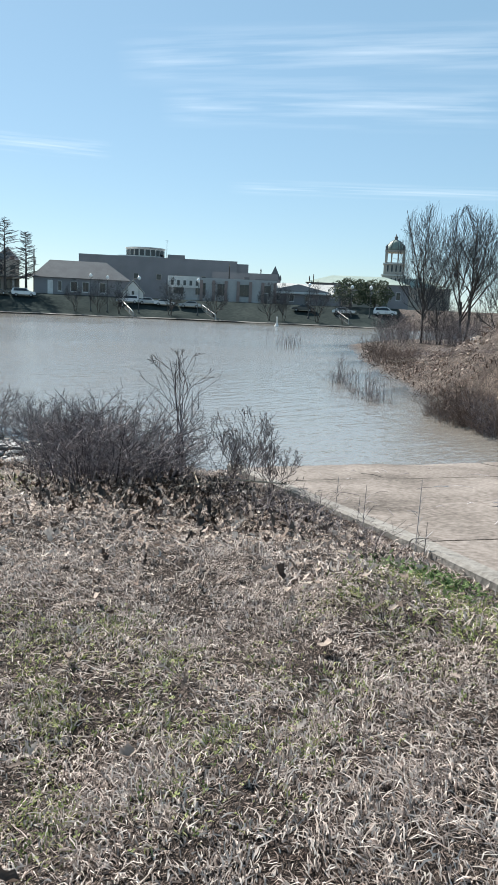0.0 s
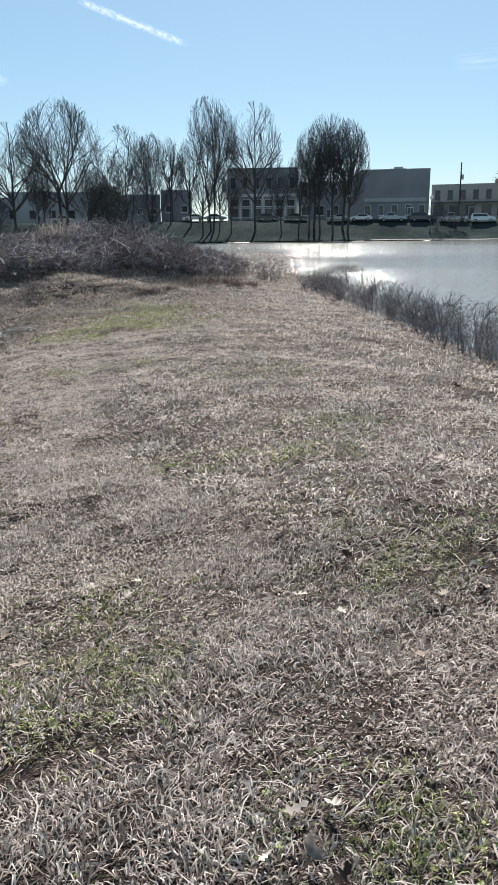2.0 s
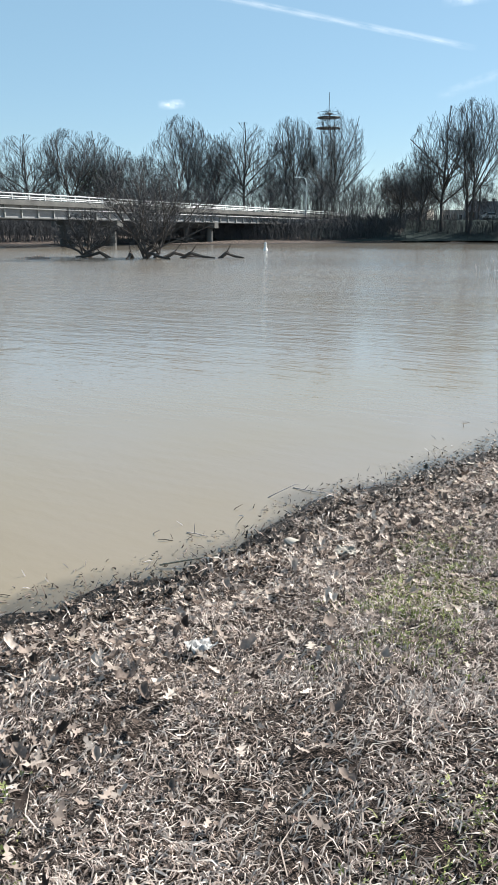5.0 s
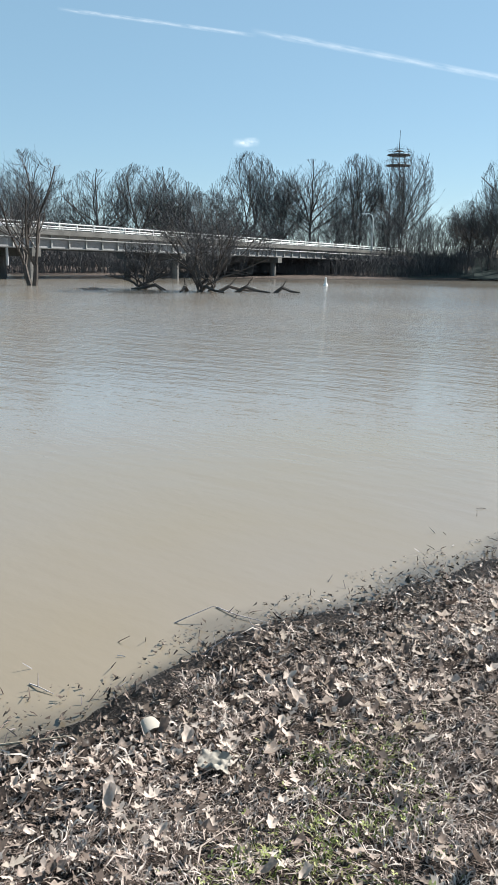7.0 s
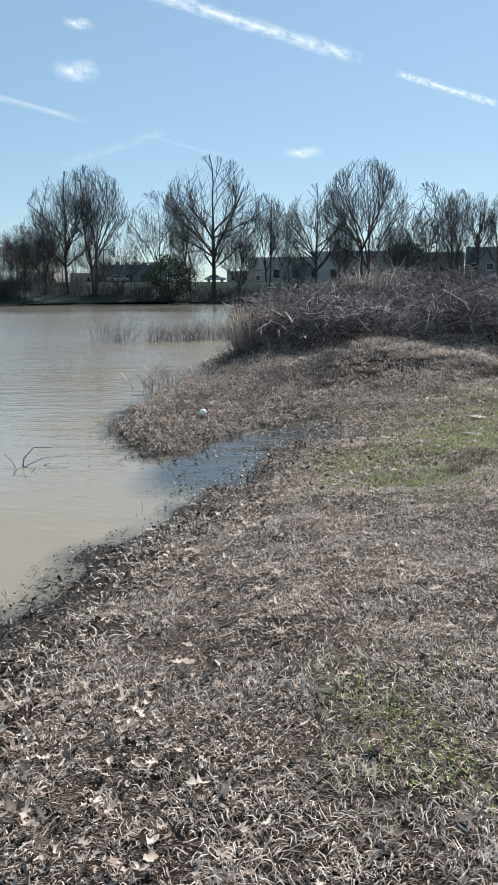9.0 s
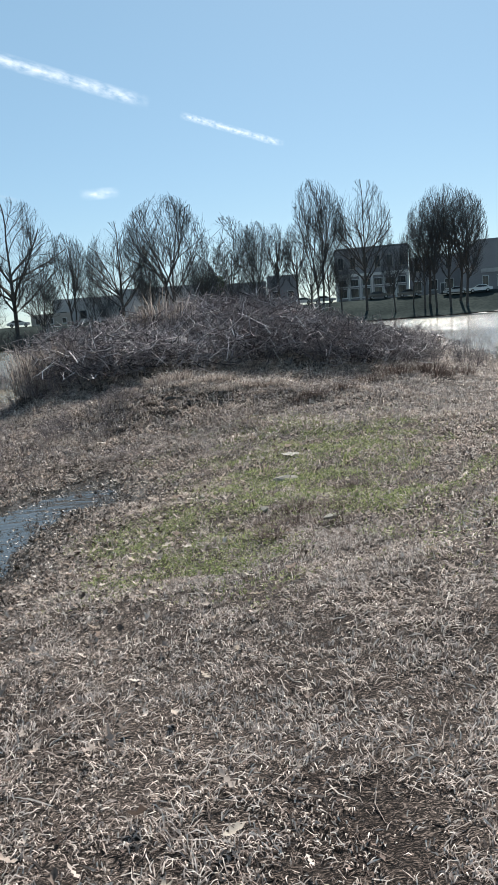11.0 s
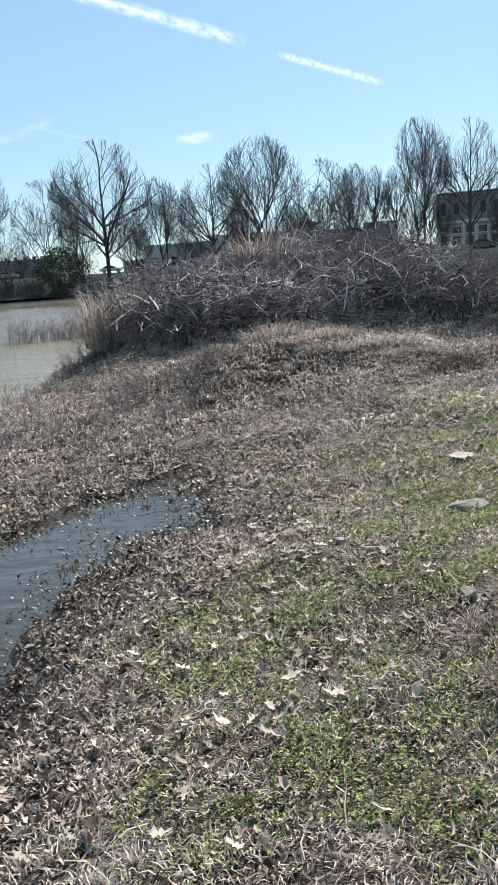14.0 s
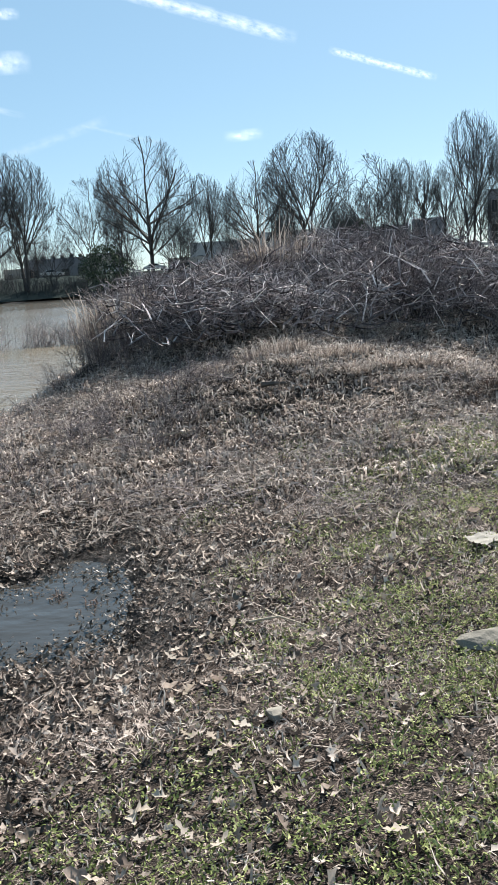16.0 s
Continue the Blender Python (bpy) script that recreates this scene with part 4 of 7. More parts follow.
# big blank hall with a sloped corner
big, w, h = block_house((73.0, 160.0), (86.1, 153.5), 4.1, 14.4, 18, BRICK, DARK_ROOF, "big blank dark brick hall with low vents on its roof", [(0.7, 5, 1.3, 2.2, None, 1)], [(3.4, 1.2, 2.2)])
part("sign_band", Shape().box(-w / 2 + 0.6, w / 2 - 0.6, -0.2, -0.003, 3.5, 4.3), GREY_WALL, big, "faded grey band over the doors")
part("shoulder", Shape().prism([(-w / 2 - 3.6, 7.7), (-w / 2 - 0.004, 10.3), (-w / 2 - 0.004, -1), (-w / 2 - 3.6, -1)], 0.1, 14), BRICK, big)
part("roof_unit", Shape().box(-1.2, 2.2, 6, 9, h - 0.34, h + 0.5).box(-0.4, 1.6, 6.4, 8.6, h + 0.5, h + 0.9), GREY_WALL, big)

# row of shops with upper windows
row, w, h = block_house((86.5, 153.3), (108.5, 138.6), 4.0, 11.0, 14, TAN_WALL, DARK_ROOF, "row of pale two-storey shops with awnings", [(3.9, 10, 1.1, 1.9, DARK_STEEL, 0), (0.6, 8, 2.1, 2.1, DARK_STEEL, 1)], [(-4.6, 1.1, 2.2), (5.0, 1.1, 2.2)])
part("awning", Shape().prism([(-w / 2 + 0.5, 3.2), (-w / 2 + 0.5, 3.35), (w / 2 - 0.5, 3.35), (w / 2 - 0.5, 3.2)], -1.5, -0.01), DARK_ROOF, row, "dark flat awning over the pavement")
for x in (0.2, 3.5, 12.0):
    part("chimney", Shape().box(min(x, w / 2 - 1) - 0.45, min(x, w / 2 - 1) + 0.45, 2, 2.9, h - 0.34, h + 0.9), RED_BRICK, row)

# gable spire behind
g = thing("gabled_tower", pose(113.8, 149.8, 4, 0, 0, -53), "small dark tower with a steep pointed roof", "building", "town buildings")
part("wall", Shape().box(-2.2, 2.2, -2.2, 2.2, -1, 7.4), BRICK, g)
part("roof", Shape().add([(-2.5, -2.5, 7.4), (2.5, -2.5, 7.4), (2.5, 2.5, 7.4), (-2.5, 2.5, 7.4), (0, 0, 10.6)], [(0, 1, 4), (1, 2, 4), (2, 3, 4), (3, 0, 4), (3, 2, 1, 0)]), DARK_ROOF, g)
window(g, 0, 4.6, 1.0, 1.8, -2.2)

# dark hip-roofed house with white windows
dh, w = thing("dark_house", pose(115.5, 126.2, 3.9, 0, 0, turn_to(107.4, 132.0, 122.8, 118.8)), "dark low house with a hipped roof and tall white windows", "house", "town buildings"), 20.0
part("wall", Shape().box(-w / 2, w / 2, 0, 12, -1, 3.6), BRICK, dh)
part("roof", Shape().add([(-w / 2 - 0.6, -0.6, 3.6), (w / 2 + 0.6, -0.6, 3.6), (w / 2 + 0.6, 12.6, 3.6), (-w / 2 - 0.6, 12.6, 3.6), (-w / 2 + 3.2, 6, 7.6), (w / 2 - 4.4, 6, 7.6)], [(0, 1, 5, 4), (1, 2, 5), (2, 3, 4, 5), (3, 0, 4), (3, 2, 1, 0)]), DARK_ROOF, dh)
part("porch_roof", Shape().prism([(-w / 2 - 4.6, 2.7), (-w / 2 - 4.6, 2.95), (-w / 2 - 0.01, 4.3), (-w / 2 - 0.01, 4.0)], 0.5, 8), PALE_ROOF, dh, "pale porch roof on thin posts")
for y in (0.7, 4.0, 7.6):
    part("post", Shape().box(-w / 2 - 4.5, -w / 2 - 4.35, y, y + 0.15, -0.5, 2.7), FRAME_PAINT, dh)
part("door", Shape().box(-7.2, -6.1, -0.06, -0.003, 0, 3.0), FRAME_PAINT, dh, "white panelled door")
for x, ww in ((-4.6, 0.9), (-1.6, 1.5), (0.9, 1.5), (4.6, 1.4)):
    window(dh, x, 0.7, ww, 2.2, 0, None, 1)

# far tall block with a drum on its roof
drum, w, h = block_house((150.0, 166.0), (181.0, 133.0), 4.5, 16.2, 24, BRICK, DARK_ROOF, "big dark brick block with a round glazed drum on its roof", [(5.4, 7, 1.4, 1.6, TAN_WALL, 0)])
part("drum", Shape().turned([(5.6, h - 0.3), (5.6, h + 2.6), (5.9, h + 2.65), (5.9, h + 2.9), (0.2, h + 3.1)], 20, (-4.0, 8)), PALE_WALL, drum, "round pale drum with dark panels")
for k in range(10):
    a = -2.9 + k * 0.29
    part("drum_panel", Shape().box(-0.62, 0.62, -0.05, 0.0, h + 0.5, h + 2.2), WINDOW_GLASS, drum).matrix_local = pose(-4.0, 8, 0) @ pose(0, 0, 0, 0, 0, math.degrees(a) + 90) @ pose(0, -5.63, 0)
part("terrace", Shape().box(-11.5, -3.0, 0.4, 6, h - 0.34, h + 0.25), PALE_WALL, drum)
part("stair_head", Shape().box(2.6, 7.6, 5, 12, h - 0.34, h + 1.3), BRICK, drum)
part("aerial", Shape().tube([(2.2, 3, h), (2.2, 3, h + 5.2)], [0.06, 0.05], 5).tube([(1.7, 3, h + 5.0), (2.7, 3, h + 5.0)], [0.05, 0.05], 4), DARK_STEEL, drum)
block_house((176.5, 142.0), (184.5, 131.5), 4.5, 15.6, 20, BRICK, DARK_ROOF, "dark brick block stepping down the street", [(6, 3, 1.3, 1.5, TAN_WALL, 0)])
block_house((160.0, 125.5), (170.5, 111.5), 4.2, 12.0, 14, BRICK, DARK_ROOF, "lower dark brick block", [(4.5, 4, 1.3, 1.5, TAN_WALL, 0)])
tri = thing("gabled_house", pose(121.6, 116.5, 4.0, 0, 0, -45), "small pale house with a steep white gable", "house", "town buildings")
part("wall", Shape().prism([(-2.2, -1), (2.2, -1), (2.2, 1.0), (0, 3.3), (-2.2, 1.0)], 0, 7), PALE_WALL, tri)
part("roof", Shape().prism([(-2.6, 0.75), (0, 3.55), (2.6, 0.75), (2.6, 0.95), (0, 3.78), (-2.6, 0.95)], -0.3, 7.3), PALE_ROOF, tri)
window(tri, 0, 0.4, 0.8, 1.0)
com, w, h = block_house((131.2, 115.0), (146.5, 95.5), 4.0, 9.1, 16, GREY_WALL, DARK_ROOF, "flat-roofed modern shop building with brick piers", [(1.4, 5, 2.3, 2.5, DARK_STEEL, 1)], [(9.8, 1.2, 2.2)])
part("white_front", Shape().box(-w / 2, -w / 2 + 7.2, -0.35, -0.003, 2.7, h + 0.15), PALE_WALL, com, "white upper wall over the entrance")
for k in range(5):
    part("notch", Shape().box(-w / 2 + 0.7 + k * 1.4, -w / 2 + 1.3 + k * 1.4, -0.38, -0.352, 3.2, 4.3), DARK_STEEL, com)
for k in range(7):
    x = -w / 2 + 7.6 + (w - 8.0) * k / 6
    part("pier", Shape().box(x - 0.35, x + 0.35, -0.3, -0.003, 0, h - 0.5), RED_BRICK, com)
part("roof_unit", Shape().box(5.0, 6.2, 4, 6, h - 0.34, h + 0.7).box(7.5, 10.4, 3, 5, h - 0.34, h + 0.3), DARK_ROOF, com)

# steeple
st = thing("church_steeple", pose(231.4, 153.8, 5, 0, 0, -56), "dark square church steeple with a pointed roof", "church", "town buildings")
part("tower", Shape().box(-2.1, 2.1, -2.1, 2.1, -1, 8.6), BRICK, st)
part("spire", Shape().add([(-2.3, -2.3, 8.6), (2.3, -2.3, 8.6), (2.3, 2.3, 8.6), (-2.3, 2.3, 8.6), (0, 0, 13.6)], [(0, 1, 4), (1, 2, 4), (2, 3, 4), (3, 0, 4), (3, 2, 1, 0)]), DARK_ROOF, st)
for x in (-2.0, 2.0):
    for y in (-2.0, 2.0):
        part("pinnacle", Shape().turned([(0.35, 8.6), (0.35, 9.3), (0.03, 10.4)], 6, (x, y)), DARK_ROOF, st)
block_house((236, 158), (246, 143), 5, 12.6, 12, BRICK, DARK_ROOF, "dark low block in the back street")

# old depot with a bright shallow roof
dep = thing("depot", pose(151.5, 92.8, 4.0, 0, 0, turn_to(147.0, 99.5, 155.5, 85.5)), "old brick depot with a bright shallow gabled roof", "building", "town buildings")
part("wall", Shape().prism([(-7.5, -1), (7.5, -1), (7.5, 3.0), (0, 4.7), (-7.5, 3.0)], 0.6, 9), BRICK, dep)
part("roof", Shape().add([(-8.2, -0.2, 2.6), (8.2, -0.2, 2.6), (8.2, 5, 5.0), (-8.2, 5, 5.0), (8.2, 10, 2.6), (-8.2, 10, 2.6), (-8.2, -0.2, 2.4), (8.2, -0.2, 2.4), (8.2, 10, 2.4), (-8.2, 10, 2.4)], [(0, 1, 2, 3), (3, 2, 4, 5), (6, 9, 8, 7), (0, 6, 7, 1), (5, 4, 8, 9), (1, 7, 8, 4, 2), (0, 3, 5, 9, 6)]), PALE_ROOF, dep)
for x in (-5, -1.5, 2.2):
    window(dep, x, 0.7, 1.2, 1.5, 0.6)
block_house((156.6, 84.0), (161.0, 76.5), 4.0, 7.2, 8, TAN_WALL, DARK_ROOF, "low tan shed beside a depot", [(1.0, 2, 1.2, 1.4, None, 0)])
roofs = thing("civic_hall", pose(203, 105, 5, 0, 0, -62), "wide hall with a pale hipped copper roof", "building", "town buildings")
part("wall", Shape().box(-15, 15, 0, 16, -1, 6.4), BRICK, roofs)
part("roof", Shape().add([(-15.6, -0.6, 6.4), (15.6, -0.6, 6.4), (15.6, 16.6, 6.4), (-15.6, 16.6, 6.4), (-8, 8, 9.0), (8, 8, 9.0)], [(0, 1, 5, 4), (1, 2, 5), (2, 3, 4, 5), (3, 0, 4), (3, 2, 1, 0)]), COPPER, roofs)
for k in range(6):
    window(roofs, -12 + 4.8 * k, 2, 1.3, 2.4)
ct = thing("domed_courthouse", pose(298.5, 139.5, 6, 0, 0, -65), "tall stone courthouse tower with a ribbed copper dome", "courthouse", "town buildings")
part("hall", Shape().box(-24, 24, 4, 30, -2, 9), TAN_WALL, ct)
part("hall_roof", Shape().add([(-25, 3.4, 9), (25, 3.4, 9), (25, 31, 9), (-25, 31, 9), (-12, 17, 13.4), (12, 17, 13.4)], [(0, 1, 5, 4), (1, 2, 5), (2, 3, 4, 5), (3, 0, 4), (3, 2, 1, 0)]), COPPER, ct)
for half, z0, z1 in ((4.9, 9, 14.5), (4.5, 14.5, 19.4)):
    part("tower_stage", Shape().box(-half, half, 17 - half, 17 + half, z0, z1), TAN_WALL, ct)
    part("cornice", Shape().box(-half - 0.4, half + 0.4, 16.6 - half, 17.4 + half, z1 - 0.35, z1 + 0.1), PALE_WALL, ct)
    for x in (-2.7, -0.9, 0.9, 2.7):
        window(ct, x, z0 + 1.2, 0.95, 3.0, 17 - half, PALE_WALL, 0, "arched_window")
# open belfry: corner piers and slim columns, with the sky between them
part("belfry_floor", Shape().box(-4.2, 4.2, 12.8, 21.2, 19.52, 19.8), TAN_WALL, ct)
for x in (-3.7, 3.7):
    for y in (13.3, 20.7):
        part("belfry_pier", Shape().box(x - 0.5, x + 0.5, y - 0.5, y + 0.5, 19.8, 24.2), TAN_WALL, ct)
        part("turret", Shape().turned([(0.6, 25.0), (0.55, 26.2), (0.7, 26.3), (0.05, 27.4)], 8, (x, y)), DARK_ROOF, ct)
for k in (-1.4, 1.4):
    for x, y in ((k, 13.2), (k, 20.8), (-3.8, 17 + k), (3.8, 17 + k)):
        part("belfry_column", Shape().turned([(0.34, 19.8), (0.28, 20.1), (0.26, 24.0), (0.36, 24.2)], 8, (x, y)), TAN_WALL, ct)
part("belfry_head", Shape().box(-4.3, 4.3, 12.7, 21.3, 24.2, 25.0), TAN_WALL, ct)
DOME = [(4.0, 25.0), (3.95, 26.0), (3.5, 27.4), (2.6, 28.6), (1.5, 29.3), (0.7, 29.6)]
part("dome", Shape().turned(DOME, 16, (0, 17)), COPPER, ct, smooth=True)
for k in range(8):
    a = k * 0.7854 + 0.3
    part("dome_rib", Shape().tube([(math.cos(a) * (r + 0.04), 17 + math.sin(a) * (r + 0.04), z) for r, z in DOME], [0.14] * 6, 4), DARK_ROOF, ct)
part("lantern", Shape().turned([(0.75, 29.5), (0.65, 30.6), (0.9, 30.7), (0.35, 31.3), (0.07, 32.2)], 10, (0, 17)), DARK_ROOF, ct)

# ---- lamps, poles, rails ----
def lamp_post(x, y, top):
    z = ground_at(x, y)
    ob = thing("street_lamp", pose(x, y, z), "dark iron lamp post with a white globe on the street", "street lamp", "street lamps")
    part("base", Shape().turned([(0.2, -0.1), (0.2, 0.3), (0.1, 0.6)], 8), DARK_STEEL, ob)
    part("post", Shape().tube([(0, 0, 0.5), (0, 0, top - z - 0.4)], [0.08, 0.06], 6), DARK_STEEL, ob)
    part("globe", Shape().turned([(0.1, top - z - 0.42), (0.3, top - z - 0.2), (0.34, top - z + 0.05), (0.2, top - z + 0.3), (0.03, top - z + 0.42)], 10), GLOBE, ob, smooth=True)


for x, y, top in ((61.9, 141.0, 8.1), (75.8, 134.0, 7.6), (105.5, 112.3, 7.6), (107.8, 110.0, 7.4), (112.2, 105.6, 7.6), (120.0, 96.7, 7.7), (140.0, 72.5, 7.8), (141.5, 69.0, 7.8), (92.5, 124.5, 7.4), (134.0, 79.0, 7.8)):
    lamp_post(x, y, top)


def utility_pole(x, y, top, arms, spin):
    z = ground_at(x, y)
    ob = thing("utility_pole", pose(x, y, z, 0, 0, spin), "tall wooden utility pole with cross arms", "utility pole", "utility poles")
    part("pole", Shape().tube([(0, 0, -0.5), (0, 0, top - z)], [0.2, 0.13], 6), BARK, ob)
    for k in range(arms):
        arm = part("cross_arm", Shape().box(-1.5, 1.5, -0.08, 0.08, top - z - 0.7 - k * 1.2, top - z - 0.5 - k * 1.2), BARK, ob)
        for q in (-1.35, -0.7, 0.7, 1.35):
            part("insulator", Shape().turned([(0.07, top - z - 0.5 - k * 1.2), (0.07, top - z - 0.25 - k * 1.2)], 5, (q, 0)), GREY_WALL, arm)
    if arms == 0:
        part("transformer", Shape().turned([(0.28, top - z - 3.4), (0.28, top - z - 2.4)], 8, (0.4, 0)), GREY_WALL, ob)


for x, y, top, arms, spin in ((90.6, 148.6, 15.2, 0, 0), (186, 128, 14.5, 1, 30), (196, 116, 13.6, 1, 35), (197, 118, 13.2, 2, 35), (150, 112, 13.2, 1, 40), (114.5, 141, 14.0, 0, 20), (33.5, 174, 18.0, 0, 0), (-46, 170, 11.5, 1, 10)):
    utility_pole(x, y, top, arms, spin)


def handrail(ax, ay, bx, by):
    """A narrow flight of steps down the turf with one white rail."""
    ob = thing("handrail", pose(ax, ay, ground_at(ax, ay)), "white painted handrail down the turf steps", "railing", "bank handrails")
    dx, dy = bx - ax, by - ay
    run, drop = math.hypot(dx, dy), ground_at(bx, by) - ground_at(ax, ay)
    px, py = -dy / run * 0.5, dx / run * 0.5
    for k in range(10):
        u, v = k / 10, (k + 1) / 10
        z = drop * v + 0.12
        s = Shape().add([(dx * u - px, dy * u - py, z), (dx * u + px, dy * u + py, z), (dx * v + px, dy * v + py, z), (dx * v - px, dy * v - py, z),
                         (dx * u - px, dy * u - py, z - 0.6), (dx * u + px, dy * u + py, z - 0.6), (dx * v + px, dy * v + py, z - 0.6), (dx * v - px, dy * v - py, z - 0.6)],
                        [(3, 2, 1, 0), (0, 1, 5, 4), (1, 2, 6, 5), (2, 3, 7, 6), (3, 0, 4, 7)])
        part("step", s, CONCRETE, ob)
    part("rail", Shape().tube([(-px, -py, 0.95), (dx - px, dy - py, drop + 0.95)], [0.07, 0.07], 5), FRAME_PAINT, ob, "white painted rail")
    for k in range(4):
        u = k / 3
        part("post", Shape().tube([(dx * u - px, dy * u - py, drop * u - 0.2), (dx * u - px, dy * u - py, drop * u + 0.95)], [0.04, 0.04], 5), FRAME_PAINT, ob)


handrail(113.98, 111.3, 109.6, 103.9)
handrail(124.5, 98.6, 120.4, 91.7)
handrail(140.0, 75.5, 135.3, 69.8)


# ---- vehicles on the street ----
def vehicle(x, y, spin, kind, paint, label):
    z = ground_at(x, y) + 0.06
    ob = thing(kind, pose(x, y, z, 0, 0, spin), label, "car", "parked vehicles")
    if kind == "pickup_truck":
        body = [(-2.75, 0.45), (-2.7, 1.05), (-0.55, 1.05), (-0.4, 1.1), (-0.3, 1.75), (0.9, 1.78), (1.5, 1.15), (2.6, 1.05), (2.75, 0.75), (2.72, 0.45)]
        glass, wheels = [(-0.22, 1.15), (-0.18, 1.66), (0.82, 1.68), (1.3, 1.18)], (-1.75, 1.75)
    elif kind == "sport_utility_car":
        body = [(-2.35, 0.42), (-2.4, 1.0), (-2.15, 1.66), (0.5, 1.72), (1.25, 1.12), (2.25, 1.0), (2.4, 0.7), (2.36, 0.42)]
        glass, wheels = [(-2.0, 1.1), (-1.86, 1.58), (0.42, 1.62), (0.98, 1.12)], (-1.45, 1.45)
    else:
        body = [(-2.3, 0.36), (-2.36, 0.85), (-1.75, 0.98), (-1.05, 1.42), (0.35, 1.45), (1.15, 0.98), (2.15, 0.85), (2.34, 0.6), (2.3, 0.36)]
        glass, wheels = [(-1.5, 0.98), (-0.95, 1.34), (0.3, 1.36), (0.9, 0.98)], (-1.4, 1.4)
    top = max(q for _, q in body)
    part("body", Shape().prism(body, -0.88, 0.88, lambda q: 1 - 0.16 * max(0, (q - 0.95) / (top - 0.95))), paint, ob)
    for side in (-1, 1):
        part("side_window", Shape().add([(q, side * (0.9 - 0.14 * max(0, (r - 0.95) / (top - 0.95))), r) for q, r in glass], [(0, 1, 2, 3) if side > 0 else (3, 2, 1, 0)]), WINDOW_GLASS, ob)
        for q in wheels:
            wheel = part("wheel", Shape().tube([(q, side * 0.7, 0.33), (q, side * 0.92, 0.33)], [0.34, 0.34], 12, True), RUBBER, ob)
            part("rim", Shape().tube([(q, side * 0.921, 0.33), (q, side * 0.935, 0.33)], [0.2, 0.18], 10, True), PALE_STEEL, wheel)
        part("headlight", Shape().box(body[-2][0] - 0.1, body[-2][0] + 0.02, side * 0.62 - 0.15, side * 0.62 + 0.15, 0.62, 0.76), GLOBE, ob)
    part("windscreen", Shape().add([(glass[2][0] + 0.2, -0.62, glass[2][1]), (glass[2][0] + 0.2, 0.62, glass[2][1]), (glass[3][0] + 0.26, 0.7, glass[3][1] + 0.02), (glass[3][0] + 0.26, -0.7, glass[3][1] + 0.02)], [(0, 3, 2, 1)]), WINDOW_GLASS, ob)


def paint(name, colour):
    m, n, l, p = material(name, 0.3)
    p.inputs["Base Color"].default_value = (*colour, 1)
    p.inputs["Coat Weight"].default_value = 0.6
    return m


WHITE_CAR, SILVER_CAR, DARK_CAR = paint("white_car_paint", (0.75, 0.75, 0.75)), paint("silver_car_paint", (0.42, 0.44, 0.46)), paint("dark_car_paint", (0.03, 0.032, 0.036))
for x, y, kind, p, colour in (
        (67.8, 148.4, "sedan_car", WHITE_CAR, "white"), (63.8, 150.6, "sedan_car", SILVER_CAR, "silver"), (73.3, 145.0, "pickup_truck", SILVER_CAR, "silver"), (78.5, 142.4, "sport_utility_car", DARK_CAR, "black"),
        (83.6, 139.0, "pickup_truck", WHITE_CAR, "white"), (88.3, 135.6, "sport_utility_car", WHITE_CAR, "white"), (96.6, 130.4, "sedan_car", DARK_CAR, "dark"), (100.4, 126.6, "sport_utility_car", WHITE_CAR, "white"),
        (115.5, 112.0, "sport_utility_car", WHITE_CAR, "white"), (118.2, 108.6, "sedan_car", SILVER_CAR, "silver"), (120.0, 105.6, "sedan_car", WHITE_CAR, "white"), (123.0, 101.3, "sedan_car", SILVER_CAR, "silver"),
        (140.6, 74.5, "sedan_car", WHITE_CAR, "white"), (144.6, 67.0, "sport_utility_car", WHITE_CAR, "white"), (137.6, 82.5, "sedan_car", DARK_CAR, "dark"), (56.0, 155.0, "sedan_car", DARK_CAR, "dark"),
        (50.5, 157.5, "sedan_car", DARK_CAR, "dark"), (40.0, 160.5, "sedan_car", SILVER_CAR, "silver"), (35.5, 161.5, "sedan_car", WHITE_CAR, "white"), (16.0, 171.5, "sedan_car", WHITE_CAR, "white"), (9.0, 172.5, "sedan_car", SILVER_CAR, "silver"),
        (-30.0, 170.0, "sport_utility_car", WHITE_CAR, "white"), (-22.0, 171.0, "sedan_car", WHITE_CAR, "white"), (-42.0, 166.0, "sedan_car", SILVER_CAR, "silver")):
    i = min(range(len(BANK_CURVE) - 1), key=lambda q: math.hypot(BANK_CURVE[q][0] - x, BANK_CURVE[q][1] - y))
    vehicle(x, y, turn_to(*BANK_CURVE[i], *BANK_CURVE[i + 1]) + (180 if int(x) % 2 else 0), kind, p, f"{colour} {kind.replace('_', ' ')} parked along the river street")


